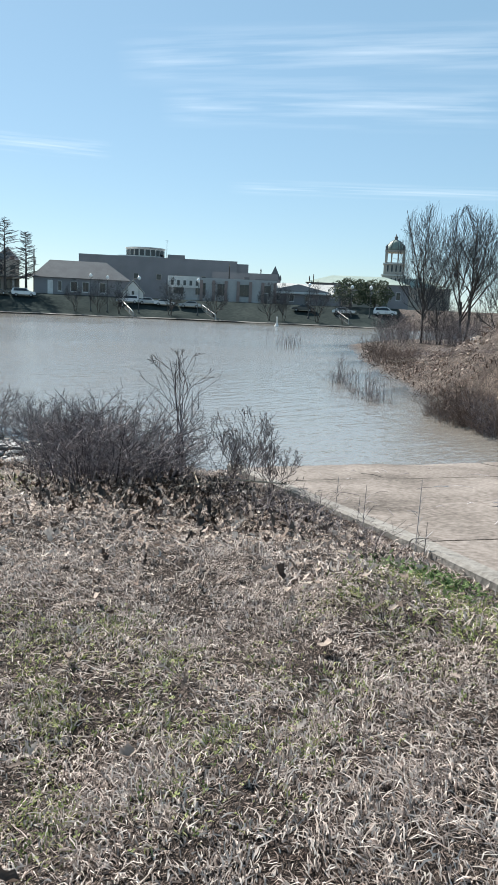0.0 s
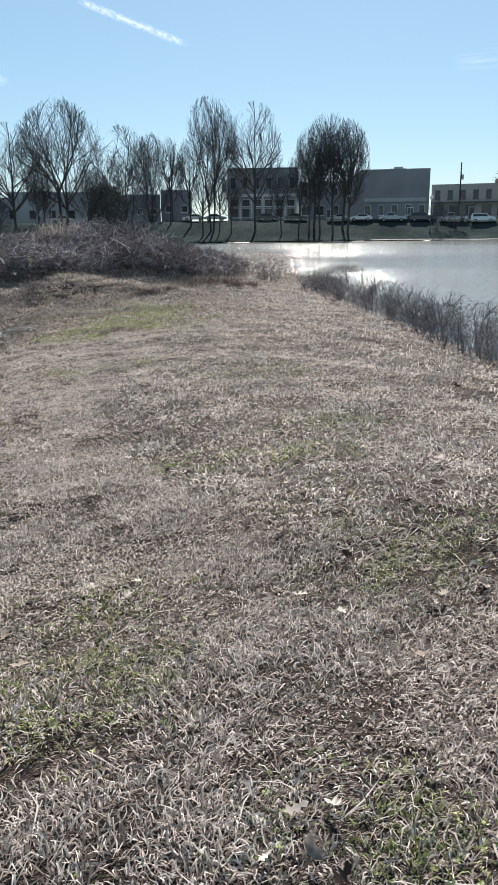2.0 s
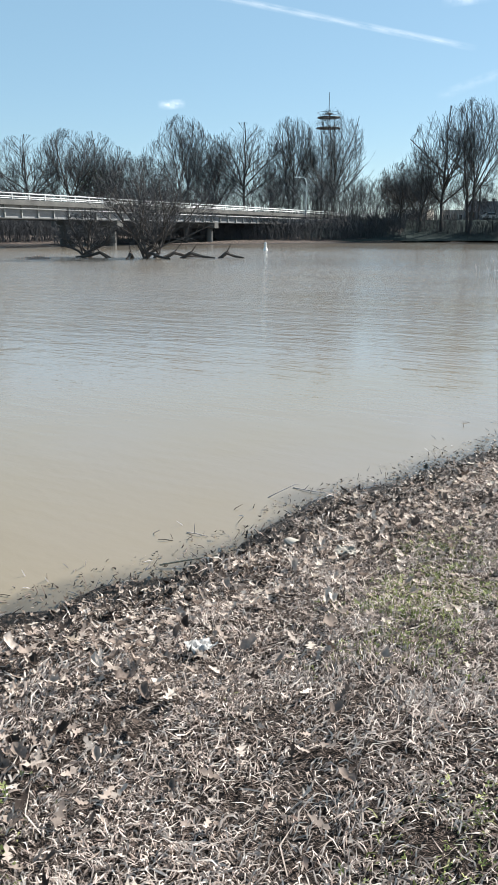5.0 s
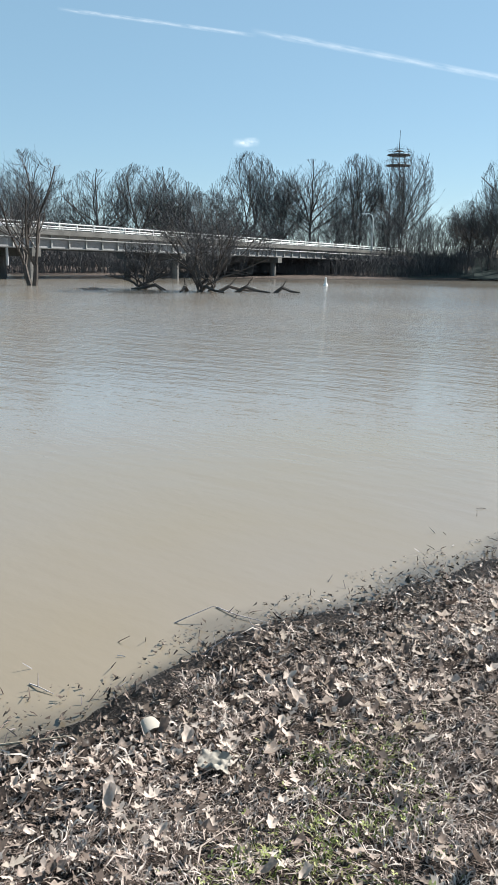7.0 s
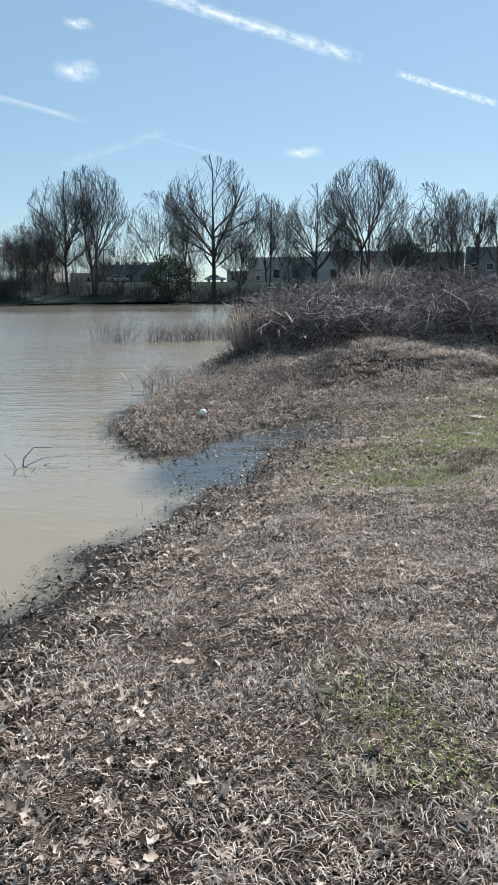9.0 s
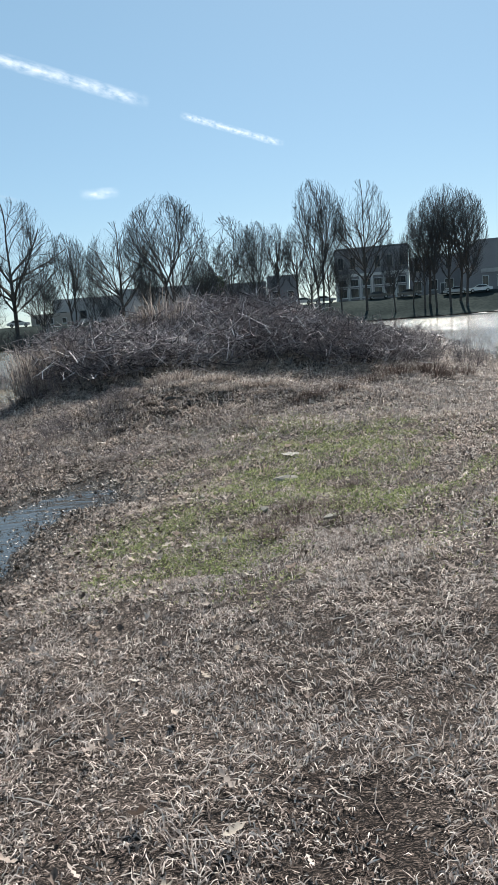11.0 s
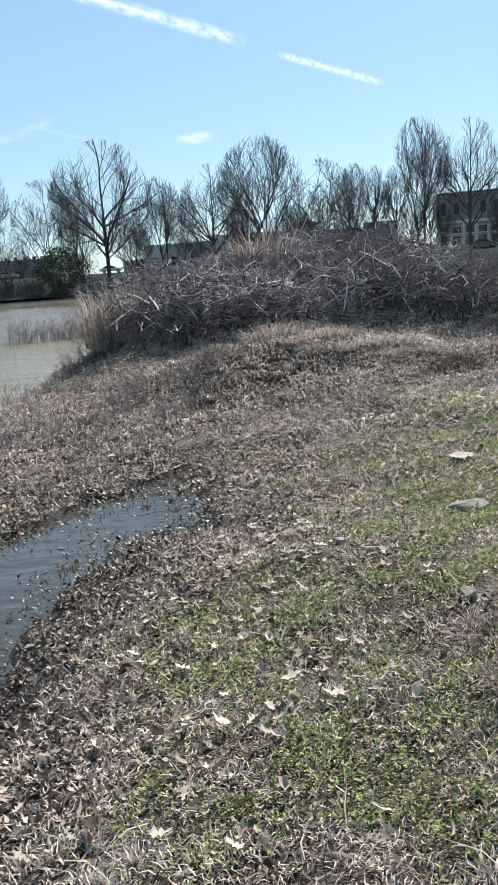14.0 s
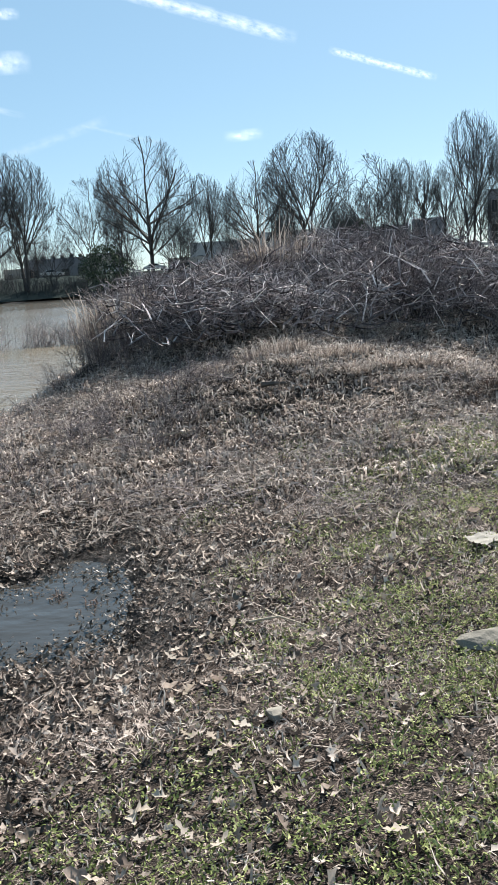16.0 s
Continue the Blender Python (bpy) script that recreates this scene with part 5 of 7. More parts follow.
# ---- road bridge ----
B0, B1 = (-60.5, 20.0), (-70.0, 186.0)
LONG = math.hypot(B1[0] - B0[0], B1[1] - B0[1])
bridge = thing("road_bridge", pose(*B0, 0, 0, 0, turn_to(*B0, *B1)), "long low road bridge on steel girders with pale pipe rails", "bridge")
part("deck", Shape().box(-60, LONG, 0.0, 9.5, 4.05, 4.4), DARK_CONCRETE, bridge)
part("kerb_beam", Shape().box(-60, LONG, -0.35, -0.004, 4.0, 4.5), DARK_CONCRETE, bridge, "dark concrete edge beam")
for y in (0.25, 3.2, 6.3, 9.1):
    girder = part("girder", Shape().box(-60, LONG, y, y + 0.05, 2.75, 4.046), BRIDGE_STEEL, bridge)
    part("lower_flange", Shape().box(-60, LONG, y - 0.2, y + 0.25, 2.66, 2.748), DARK_STEEL, girder)
    if y < 1:
        for k in range(84):
            part("stiffener", Shape().box(-40 + k * 2.4, -39.86 + k * 2.4, y - 0.18, y - 0.002, 2.75, 4.046), STEEL, girder)
for y in (-0.2, 9.4):
    for z in (4.8, 5.12):
        part("rail", Shape().tube([(-60, y, z), (LONG, y, z)], [0.06, 0.06], 6), PALE_STEEL, bridge)
    for k in range(95):
        part("rail_post", Shape().box(-56 + k * 2.4, -55.86 + k * 2.4, y - 0.06, y + 0.06, 4.4, 5.22), PALE_STEEL, bridge)
for k in range(9):
    x = -14 + k * 23.0
    pier = part("pier", Shape().box(x - 0.55, x + 0.55, -0.4, 9.9, 1.9, 2.656), DARK_CONCRETE, bridge)
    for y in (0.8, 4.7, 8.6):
        part("column", Shape().turned([(0.45, -2.2), (0.45, 1.9)], 10, (x, y)), DARK_CONCRETE, pier)
part("abutment", Shape().box(LONG - 8, LONG + 2, -1.0, 10.5, -1.0, 4.0), CONCRETE, bridge)
part("pipe", Shape().tube([(-60, -0.6, 3.6), (LONG - 6, -0.6, 3.6)], [0.09, 0.09], 6), DARK_STEEL, bridge)


def tall_lamp(x, y, base, top, toward):
    ob = thing("bridge_lamp", pose(x, y, base, 0, 0, toward), "tall pale roadway lamp with a curved arm", "street lamp", "bridge lamps")
    h = top - base
    part("mast", Shape().tube([(0, 0, 0), (0, 0, h * 0.82), (-0.25, 0, h * 0.95), (-0.9, 0, h), (-1.5, 0, h)], [0.14, 0.11, 0.1, 0.09, 0.08], 6), PALE_STEEL, ob)
    part("lamp_head", Shape().box(-2.3, -1.4, -0.16, 0.16, h - 0.12, h + 0.1), PALE_STEEL, ob)


tall_lamp(-66.4, 130.0, 4.4, 10.9, 0)
tall_lamp(-62.5, 49.0, 1.0, 4.9, 20)
tower = thing("lookout_tower", pose(-83.5, 174.0, 3.4, 0, 0, 20), "steel lattice tower with two railed platforms", "tower")
for sx in (-1, 1):
    for sy in (-1, 1):
        part("leg", Shape().tube([(sx * 2.2, sy * 2.2, -0.5), (sx * 1.3, sy * 1.3, 23.4)], [0.07, 0.055], 5), DARK_STEEL, tower)
for k in range(8):
    r0, r1 = 2.2 - 0.9 * k / 8, 2.2 - 0.9 * (k + 1) / 8
    z0, z1 = 2.9 * k, 2.9 * (k + 1)
    s = Shape()
    for (ax, ay), (bx, by) in (((-1, -1), (1, -1)), ((1, -1), (1, 1)), ((1, 1), (-1, 1)), ((-1, 1), (-1, -1))):
        s.tube([(ax * r0, ay * r0, z0), (bx * r1, by * r1, z1)], [0.035, 0.035], 4).tube([(bx * r0, by * r0, z0), (ax * r1, ay * r1, z1)], [0.035, 0.035], 4).tube([(ax * r1, ay * r1, z1), (bx * r1, by * r1, z1)], [0.05, 0.05], 4)
    part("bracing", s, DARK_STEEL, tower)
for z, r in ((21.2, 2.9), (23.5, 2.7)):
    plat = part("platform", Shape().turned([(r, z), (r + 0.05, z + 0.08), (r, z + 0.14)], 12), DARK_STEEL, tower)
    part("guard_rail", Shape().tube([(math.cos(a * 0.5236) * r, math.sin(a * 0.5236) * r, z + 1.1) for a in range(13)], [0.04] * 13, 4), DARK_STEEL, plat)
part("roof", Shape().turned([(0.3, 24.4), (1.1, 24.38), (0.4, 24.6), (0.1, 24.8)], 10), DARK_STEEL, tower)
part("mast", Shape().tube([(0, 0, 24.7), (0, 0, 29.0)], [0.1, 0.05], 5), DARK_STEEL, tower)
buoy = thing("buoy", pose(105.5, 67.5, WATER), "white channel buoy standing in the water", "buoy")
part("float", Shape().turned([(0.25, -0.4), (0.4, 0.1), (0.15, 0.5), (0.13, 1.5), (0.05, 1.6)], 10), FRAME_PAINT, buoy)
buoy2 = thing("buoy", pose(-39.0, 68.0, WATER), "white channel buoy standing in the water", "buoy")
part("float", Shape().turned([(0.16, -0.4), (0.26, 0.05), (0.12, 0.3), (0.1, 0.75), (0.03, 0.8)], 10), FRAME_PAINT, buoy2)

# ---- sky: trails and small clouds ----
def aloft(heading, height, far=4200):
    a, e = radians(heading), radians(height)
    return Vector((math.sin(a) * math.cos(e), math.cos(a) * math.cos(e), math.sin(e))) * far


def streak(name, ends, width, mat, label, kind="structure"):
    """A flat band of cloud high up between headings and heights in degrees."""
    a, b = aloft(*ends[0]), aloft(*ends[1])
    mid = (a + b).normalized()
    side = (b - a).cross(mid).normalized() * width / 2
    n = 8
    s = [a.lerp(b, k / n) for k in range(n + 1)]
    m = bpy.data.meshes.new(name)
    m.from_pydata([p + side * q for p in s for q in (-1, 1)], [], [(2 * k, 2 * k + 2, 2 * k + 3, 2 * k + 1) for k in range(n)])
    uv = m.uv_layers.new(name="UVMap")
    for poly in m.polygons:
        for li in poly.loop_indices:
            v = m.loops[li].vertex_index
            uv.data[li].uv = ((v // 2) / n, v % 2)
    m.materials.append(mat)
    ob = new(name, m)
    ob.visible_shadow = False
    return tagged(ob, label, "cloud", kind=kind)


for ends, width, mat, label in (
        (((-14.5, 20.0), (3.0, 15.35)), 75, CONTRAIL, "broad white contrail spreading across a clear sky"),
        (((5.0, 14.55), (12.3, 12.1)), 42, CONTRAIL, "narrow white contrail in a clear sky"),
        (((-36.5, 15.3), (-16.0, 11.5)), 36, THIN_TRAIL, "narrow white contrail in a clear sky"),
        (((-12.5, 10.9), (-6.5, 9.4)), 22, FAINT_TRAIL, "faint thin contrail"),
        (((-49.5, 15.9), (-36.0, 15.0)), 22, THIN_TRAIL, "faint thin contrail"),
        (((-18.5, 8.7), (-10.5, 11.2)), 60, FAINT_TRAIL, "faint thin contrail"),
        (((44.0, 16.4), (74.0, 17.6)), 300, CIRRUS, "wispy streaks of high cirrus"),
        (((47.0, 13.9), (72.0, 14.2)), 260, CIRRUS, "wispy streaks of high cirrus"),
        (((52.0, 8.8), (76.0, 8.5)), 90, CIRRUS, "wispy streaks of high cirrus"),
        (((30.0, 10.6), (44.0, 10.7)), 110, CIRRUS, "wispy streaks of high cirrus"),
        (((-18.6, 14.6), (-15.2, 14.75)), 110, PUFF, "small white fair-weather cloud"),
        (((-17.7, 17.45), (-15.6, 17.45)), 55, PUFF, "small white fair-weather cloud"),
        (((-2.6, 9.65), (0.3, 9.75)), 62, PUFF, "small white fair-weather cloud"),
        (((-37.6, 8.3), (-35.6, 8.45)), 50, PUFF, "small white fair-weather cloud")):
    streak("cloud", ends, width, mat, label)

# ---- shrubs, reeds and brush near the walk ----
def bush_mesh(seed, wide, tall, stems, kids, thick, arch, name, mat):
    """Leafless stems from a broad foot, each forking into side branches and fine twigs."""
    rng = np.random.RandomState(seed)
    s = Shape()
    for _ in range(stems):
        a, r = rng.uniform(0, 6.28), wide / 2 * rng.uniform(0, 1) ** 0.6
        b = Vector((math.cos(a) * r, math.sin(a) * r, -0.05))
        h = tall * rng.uniform(0.5, 1.05) * (1.1 - 0.4 * (2 * r / wide) ** 2)
        c = a + rng.normal() * 0.9
        lean = rng.uniform(0.05, arch)
        out = Vector((math.cos(c), math.sin(c), 0))
        p1, p2 = b + out * (h * lean * 0.35) + Vector((rng.normal() * 0.03, rng.normal() * 0.03, h * 0.55)), b + out * (h * lean) + Vector((0, 0, h * (1 - 0.35 * lean)))
        t = thick * rng.uniform(0.7, 1.4)
        s.tube([b, p1, p2], [t, t * 0.8, t * 0.4], 3)
        for _ in range(kids):
            k = rng.uniform(0.15, 0.98)
            p = b.lerp(p1, k / 0.55) if k < 0.55 else p1.lerp(p2, (k - 0.55) / 0.45)
            d = (Vector((rng.normal(), rng.normal(), abs(rng.normal()) * 0.7 + 0.45)).normalized() + out * 0.2) * h * rng.uniform(0.14, 0.36)
            s.tube([p, p + d], [t * 0.6, t * 0.4], 3)
            for _ in range(4):
                q = p + d * rng.uniform(0.25, 1.0)
                e = (d.normalized() + Vector(rng.normal(size=3)) * 0.6).normalized() * h * rng.uniform(0.05, 0.14)
                s.tube([q, q + e], [t * 0.42, t * 0.3], 3)
    return s.mesh(name, mat)


def tangle_mesh(seed, wide, tall, count, mat, name, flat=0.5, thick=0.004):
    """Arching and fallen dead canes lying across each other, with stiff side twigs."""
    rng = np.random.RandomState(seed)
    s = Shape()
    for _ in range(count):
        a, r, c = rng.uniform(0, 6.28), wide / 2 * rng.uniform(0, 1) ** 0.5, rng.uniform(0, 6.28)
        b = Vector((math.cos(a) * r, math.sin(a) * r, 0))
        h = tall * (1.05 - 0.5 * (2 * r / wide) ** 2)
        t = thick * rng.uniform(0.5, 1.5)
        way = Vector((math.cos(c), math.sin(c), rng.uniform(-0.25, 1.3) * (1.0 - 0.6 * flat))).normalized() * rng.uniform(0.3, 1.0) * (0.5 + 0.5 * flat)
        b.z = rng.uniform(-0.05, max(0.02, h - max(0.0, way.z)))
        b -= Vector((way.x, way.y, 0)) * 0.5
        kink = Vector(rng.normal(size=3)) * 0.05
        pts = [b, b + way * 0.4 + kink, b + way * 0.75 + kink * 0.4, b + way - Vector((0, 0, rng.uniform(0, 0.12)))]
        s.tube(pts, [t, t * 0.9, t * 0.75, t * 0.45], 3)
        for _ in range(3):
            k = rng.randint(0, 3)
            q = pts[k].lerp(pts[k + 1], rng.uniform(0, 1))
            e = Vector((rng.normal(), rng.normal(), rng.normal() * 0.8 + 0.5)).normalized() * rng.uniform(0.08, 0.28)
            s.tube([q, q + e], [t * 0.6, t * 0.4], 3)
    return s.mesh(name, mat)


def straw_mesh(seed, wide, tall, count, mat, name, width=0.006):
    """A tuft of long dead grass: bent flat blades from a small foot."""
    rng = np.random.RandomState(seed)
    s = Shape()
    for _ in range(count):
        a, r = rng.uniform(0, 6.28), wide / 2 * rng.uniform(0, 1) ** 0.7
        c, h, lean = a + rng.normal() * 0.7, tall * rng.uniform(0.4, 1.1), rng.uniform(0.1, 0.9)
        b, out = Vector((math.cos(a) * r, math.sin(a) * r, -0.03)), Vector((math.cos(c), math.sin(c), 0))
        side = Vector((-out.y, out.x, 0)) * width * rng.uniform(0.6, 1.3)
        m = b + out * h * lean * 0.35 + Vector((0, 0, h * 0.6))
        t = b + out * h * lean * 1.1 + Vector((0, 0, h * (1 - 0.4 * lean)))
        s.add([b - side, b + side, m + side * 0.7, m - side * 0.7, t], [(0, 1, 2, 3), (3, 2, 4)])
    return s.mesh(name, mat)


BUSHES = [bush_mesh(60 + k, 1.1, 1.0, 26, 8, 0.005, 0.7, "bush_stems", DARK_STEM) for k in range(3)]
PALE_BUSHES = [bush_mesh(64 + k, 1.1, 1.0, 22, 7, 0.006, 0.8, "pale_bush_stems", STEM) for k in range(2)]
RUSSET_BUSHES = [bush_mesh(67 + k, 1.2, 1.0, 30, 8, 0.006, 0.7, "russet_bush_stems", RUSSET) for k in range(2)]
# pale canes stand for sunlit ones, dark canes for the shaded inside
TANGLES = [tangle_mesh(70 + k, 1.6, 0.8, 70, STEM, "tangle_canes", 0.25, 0.0085) for k in range(2)]
DARK_TANGLES = [tangle_mesh(76 + k, 1.6, 0.75, 110, DARK_STEM, "dark_canes", 0.2, 0.009) for k in range(2)]
PALE_TANGLES = [tangle_mesh(75 + k, 1.6, 0.5, 44, STRAW, "pale_canes", 0.7, 0.0045) for k in range(2)]
DARK_MATS = [tangle_mesh(78 + k, 1.6, 0.5, 44, DARK_STEM, "dark_mat_canes", 0.7, 0.005) for k in range(2)]
WEEDS = [bush_mesh(90 + k, 1.1, 1.0, 12, 6, 0.006, 0.9, "weed_stems", DARK_STEM) for k in range(2)]
TUFTS = [straw_mesh(80 + k, 0.5, 0.55, 190, STRAW, "tuft_blades") for k in range(3)]
RUSSETS = [straw_mesh(85 + k, 0.7, 0.5, 240, RUSSET, "russet_blades") for k in range(2)]


def put(name, mesh, x, y, size, spin, label, category, group, tall=1.0, lift=0.0, kind=""):
    z = max(ground_at(x, y), WATER - 0.15) + lift
    return solo(name, mesh, None, pose(x, y, z, 0, 0, spin) @ Matrix.Diagonal((size, size, size * tall, 1)), label, category, group, kind)


rng = np.random.RandomState(5)


def dry_spot(x, y):
    return ground_at(x, y) > WATER + 0.05


def thicket_top(x):
    """How high the brush on the mound reaches, across it."""
    return float(np.interp(x, [-3.2, -2.4, -1.6, -0.5, 1.0, 2.6, 3.6, 4.6, 5.6, 7.5, 9.5], [0.3, 1.3, 1.75, 1.85, 2.0, 2.25, 2.2, 1.75, 1.35, 1.0, 0.7]))


# thicket on the mound
for k in range(210):
    x, y = rng.uniform(-1.5, 7.0), rng.uniform(21.0, 28.5)
    u = abs((x - 2.6) / 4.3) ** 2.6 + abs((y - 25.6) / 4.4) ** 2.6
    if u > 1.0 or (abs(x - 1.0) < 2.4 and y < 21.9):
        continue
    front = float(np.interp(y, [21.0, 22.5, 24.5], [0.5, 0.8, 1.0]))
    tall = max(0.35, thicket_top(x) * front - ground_at(x, y)) * rng.uniform(0.82, 1.08)
    size = rng.uniform(0.85, 1.3)
    if k % 5 > 2:
        put("briar_shrub", (BUSHES if k % 5 == 3 else PALE_BUSHES)[k % 2], x, y, size, rng.uniform(0, 360), "leafless grey-brown shrub on a mound", "shrub", "mound shrubs", tall / size)
    else:
        put("briar_thicket", DARK_TANGLES[k % 2] if k % 5 else TANGLES[k % 2], x, y, size, rng.uniform(0, 360), "tangled grey-brown briar thicket on a mound", "thicket", "", tall / size / 0.78, kind="stuff")
for x, y, size in ((-1.7, 23.0, 0.8), (-1.5, 24.4, 1.0), (-1.3, 22.4, 0.8), (-1.8, 25.6, 0.9), (-0.9, 22.0, 0.6), (-0.3, 21.8, 0.6), (-2.0, 22.2, 0.5), (4.4, 21.9, 1.0), (5.0, 22.2, 1.1), (4.0, 21.6, 0.8), (5.8, 22.8, 1.0), (3.5, 21.9, 0.9), (6.6, 23.4, 0.9), (7.2, 24.2, 0.9), (7.8, 23.6, 0.8), (8.4, 24.6, 0.8)):
    put("briar_shrub", BUSHES[int(size * 10) % 3], x, y, size, x * 90, "leafless dark shrub at the foot of a mound", "shrub", "mound shrubs", 0.95)
for x, y, size, tall in ((-1.5, 23.2, 1.4, 1.5), (-1.2, 23.0, 1.3, 1.6), (-1.7, 23.7, 1.4, 1.6), (-0.9, 23.4, 1.2, 1.5), (1.1, 24.6, 1.5, 1.9), (1.6, 24.9, 1.4, 1.8), (0.7, 24.7, 1.3, 1.7), (1.05, 20.1, 0.8, 0.7), (1.3, 20.2, 0.7, 0.7), (0.8, 20.0, 0.8, 0.55), (2.6, 19.8, 0.9, 0.35), (1.9, 20.1, 0.8, 0.45), (1.6, 19.9, 0.8, 0.4), (2.2, 19.7, 0.8, 0.35), (2.9, 19.6, 0.8, 0.3), (0.4, 19.8, 0.7, 0.4), (1.2, 19.6, 0.8, 0.3), (1.8, 19.4, 0.8, 0.3), (2.4, 19.3, 0.7, 0.3)):
    put("dead_grass_tuft", TUFTS[int(size * 10) % 3], x, y, size, y * 40, "tuft of long pale dead grass", "grass tuft", "dead grass tufts", tall)
for x, y, size in ((5.2, 20.9, 1.1), (5.9, 21.2, 1.2), (6.6, 21.4, 1.1), (6.0, 20.7, 0.9), (1.35, 12.75, 0.4), (1.6, 13.0, 0.45), (1.9, 12.9, 0.4), (1.3, 12.4, 0.35), (1.75, 12.5, 0.4), (1.5, 12.6, 0.35), (2.2, 13.5, 0.5), (4.6, 20.4, 0.9), (3.2, 19.2, 0.8), (3.8, 19.5, 0.8), (2.9, 19.0, 0.6)):
    put("russet_grass_tuft", RUSSETS[int(size * 10) % 2], x, y, size, y * 40, "tuft of reddish-brown dead grass", "grass tuft", "russet grass tufts", 0.42)
for k in range(170):
    x, y = rng.uniform(-2.5, 5.0), rng.uniform(16.4, 22.2)
    put("dead_cane_mat", (DARK_MATS if k % 3 == 0 else PALE_TANGLES)[k % 2], x, y, rng.uniform(0.3, 0.7), rng.uniform(0, 360), "matted pale dead canes at the foot of a mound", "dead stems", "", 0.35, kind="stuff")

for k in range(70):
    x, y = rng.uniform(-2.4, 5.0), rng.uniform(15.8, 21.8)
    if dry_spot(x, y):
        put("low_weed", WEEDS[k % 2], x, y, rng.uniform(0.22, 0.42), rng.uniform(0, 360), "low dark dead weed before a briar mound", "weed", "low weeds", rng.uniform(0.3, 0.7))

# darker weeds where the mound runs down to the water
for k in range(24):
    u = rng.uniform(0, 1)
    x, y = -2.35 + 2.6 * u + rng.normal() * 0.22, 17.0 + 2.0 * u + rng.normal() * 0.5
    if dry_spot(x, y):
        put("low_weed", (BUSHES[k % 3] if k % 5 == 0 else WEEDS[k % 2]), x, y, rng.uniform(0.35, 0.65), rng.uniform(0, 360), "low dark dead weed where a mound meets the water", "weed", "low weeds", rng.uniform(0.4, 0.9))

# shrubs along the eastern shore
for k in range(30):
    u = k / 29
    y = 4.4 + 20.0 * u
    x = float(np.interp(y, [4, 7.3, 12.8, 21.2, 27.7], [6.6, 6.9, 8.0, 9.4, 11.0])) + rng.normal() * 0.25
    put("shore_shrub", BUSHES[k % 3], x, y, rng.uniform(0.85, 1.2), rng.uniform(0, 360), "leafless dark shrub at the water's edge", "shrub", "shore shrubs", rng.uniform(0.7, 1.0))
for k in range(26):
    x, y = rng.uniform(4.0, 6.4), rng.uniform(0.4, 3.6)
    if ramp_frame(x, y)[1] > -0.4 or y > 0.6 * x - 0.3 or y < 0.75 * x - 2.3:
        continue
    put("shore_shrub", BUSHES[k % 3], x, y, rng.uniform(0.6, 1.1), rng.uniform(0, 360), "leafless dark shrub at the water's edge", "shrub", "shore shrubs", rng.uniform(0.6, 1.05))
for x, y, s in ((4.4, 1.4, 0.95), (4.9, 1.8, 1.05), (5.3, 1.75, 0.9), (5.4, 2.3, 1.0), (3.9, 1.1, 0.9), (7.0, 5.4, 1.0), (7.0, 4.6, 0.9), (4.6, 2.2, 0.9), (5.0, 2.8, 0.9)):
    put("shore_shrub", BUSHES[int(s * 20) % 3], x, y, s, x * 80, "leafless dark shrub at the water's edge", "shrub", "shore shrubs", 0.95)
for k in range(14):
    a = k / 13
    x, y = 11.2 + 6.5 * a + rng.normal() * 0.4, 27.5 + 11 * a + rng.normal() * 0.4
    put("shore_shrub", BUSHES[k % 3], x, y, rng.uniform(0.8, 1.3), rng.uniform(0, 360), "leafless dark shrub at the water's edge", "shrub", "shore shrubs", 0.4)
for k in range(40):
    x, y = rng.uniform(8, 19), rng.uniform(32, 54)
    if signed(np.array([x]), np.array([y]), POINT)[0] > 0.8:
        put("briar_thicket", TANGLES[k % 2], x, y, rng.uniform(0.9, 1.4), rng.uniform(0, 360), "low grey-brown briar thicket", "thicket", "", 0.4, kind="stuff")

# low dead weeds between the shrubs and the kerb
for k in range(16):
    u = rng.uniform(0, 1)
    x, y = 3.75 + 1.25 * u + rng.normal() * 0.22, -1.15 + 1.9 * u + rng.normal() * 0.3
    if ramp_frame(x, y)[1] < -0.25:
        put("low_weed", WEEDS[k % 2], x, y, rng.uniform(0.3, 0.55), rng.uniform(0, 360), "low tangle of dark dead weeds by a kerb", "weed", "low weeds", rng.uniform(0.35, 0.8))

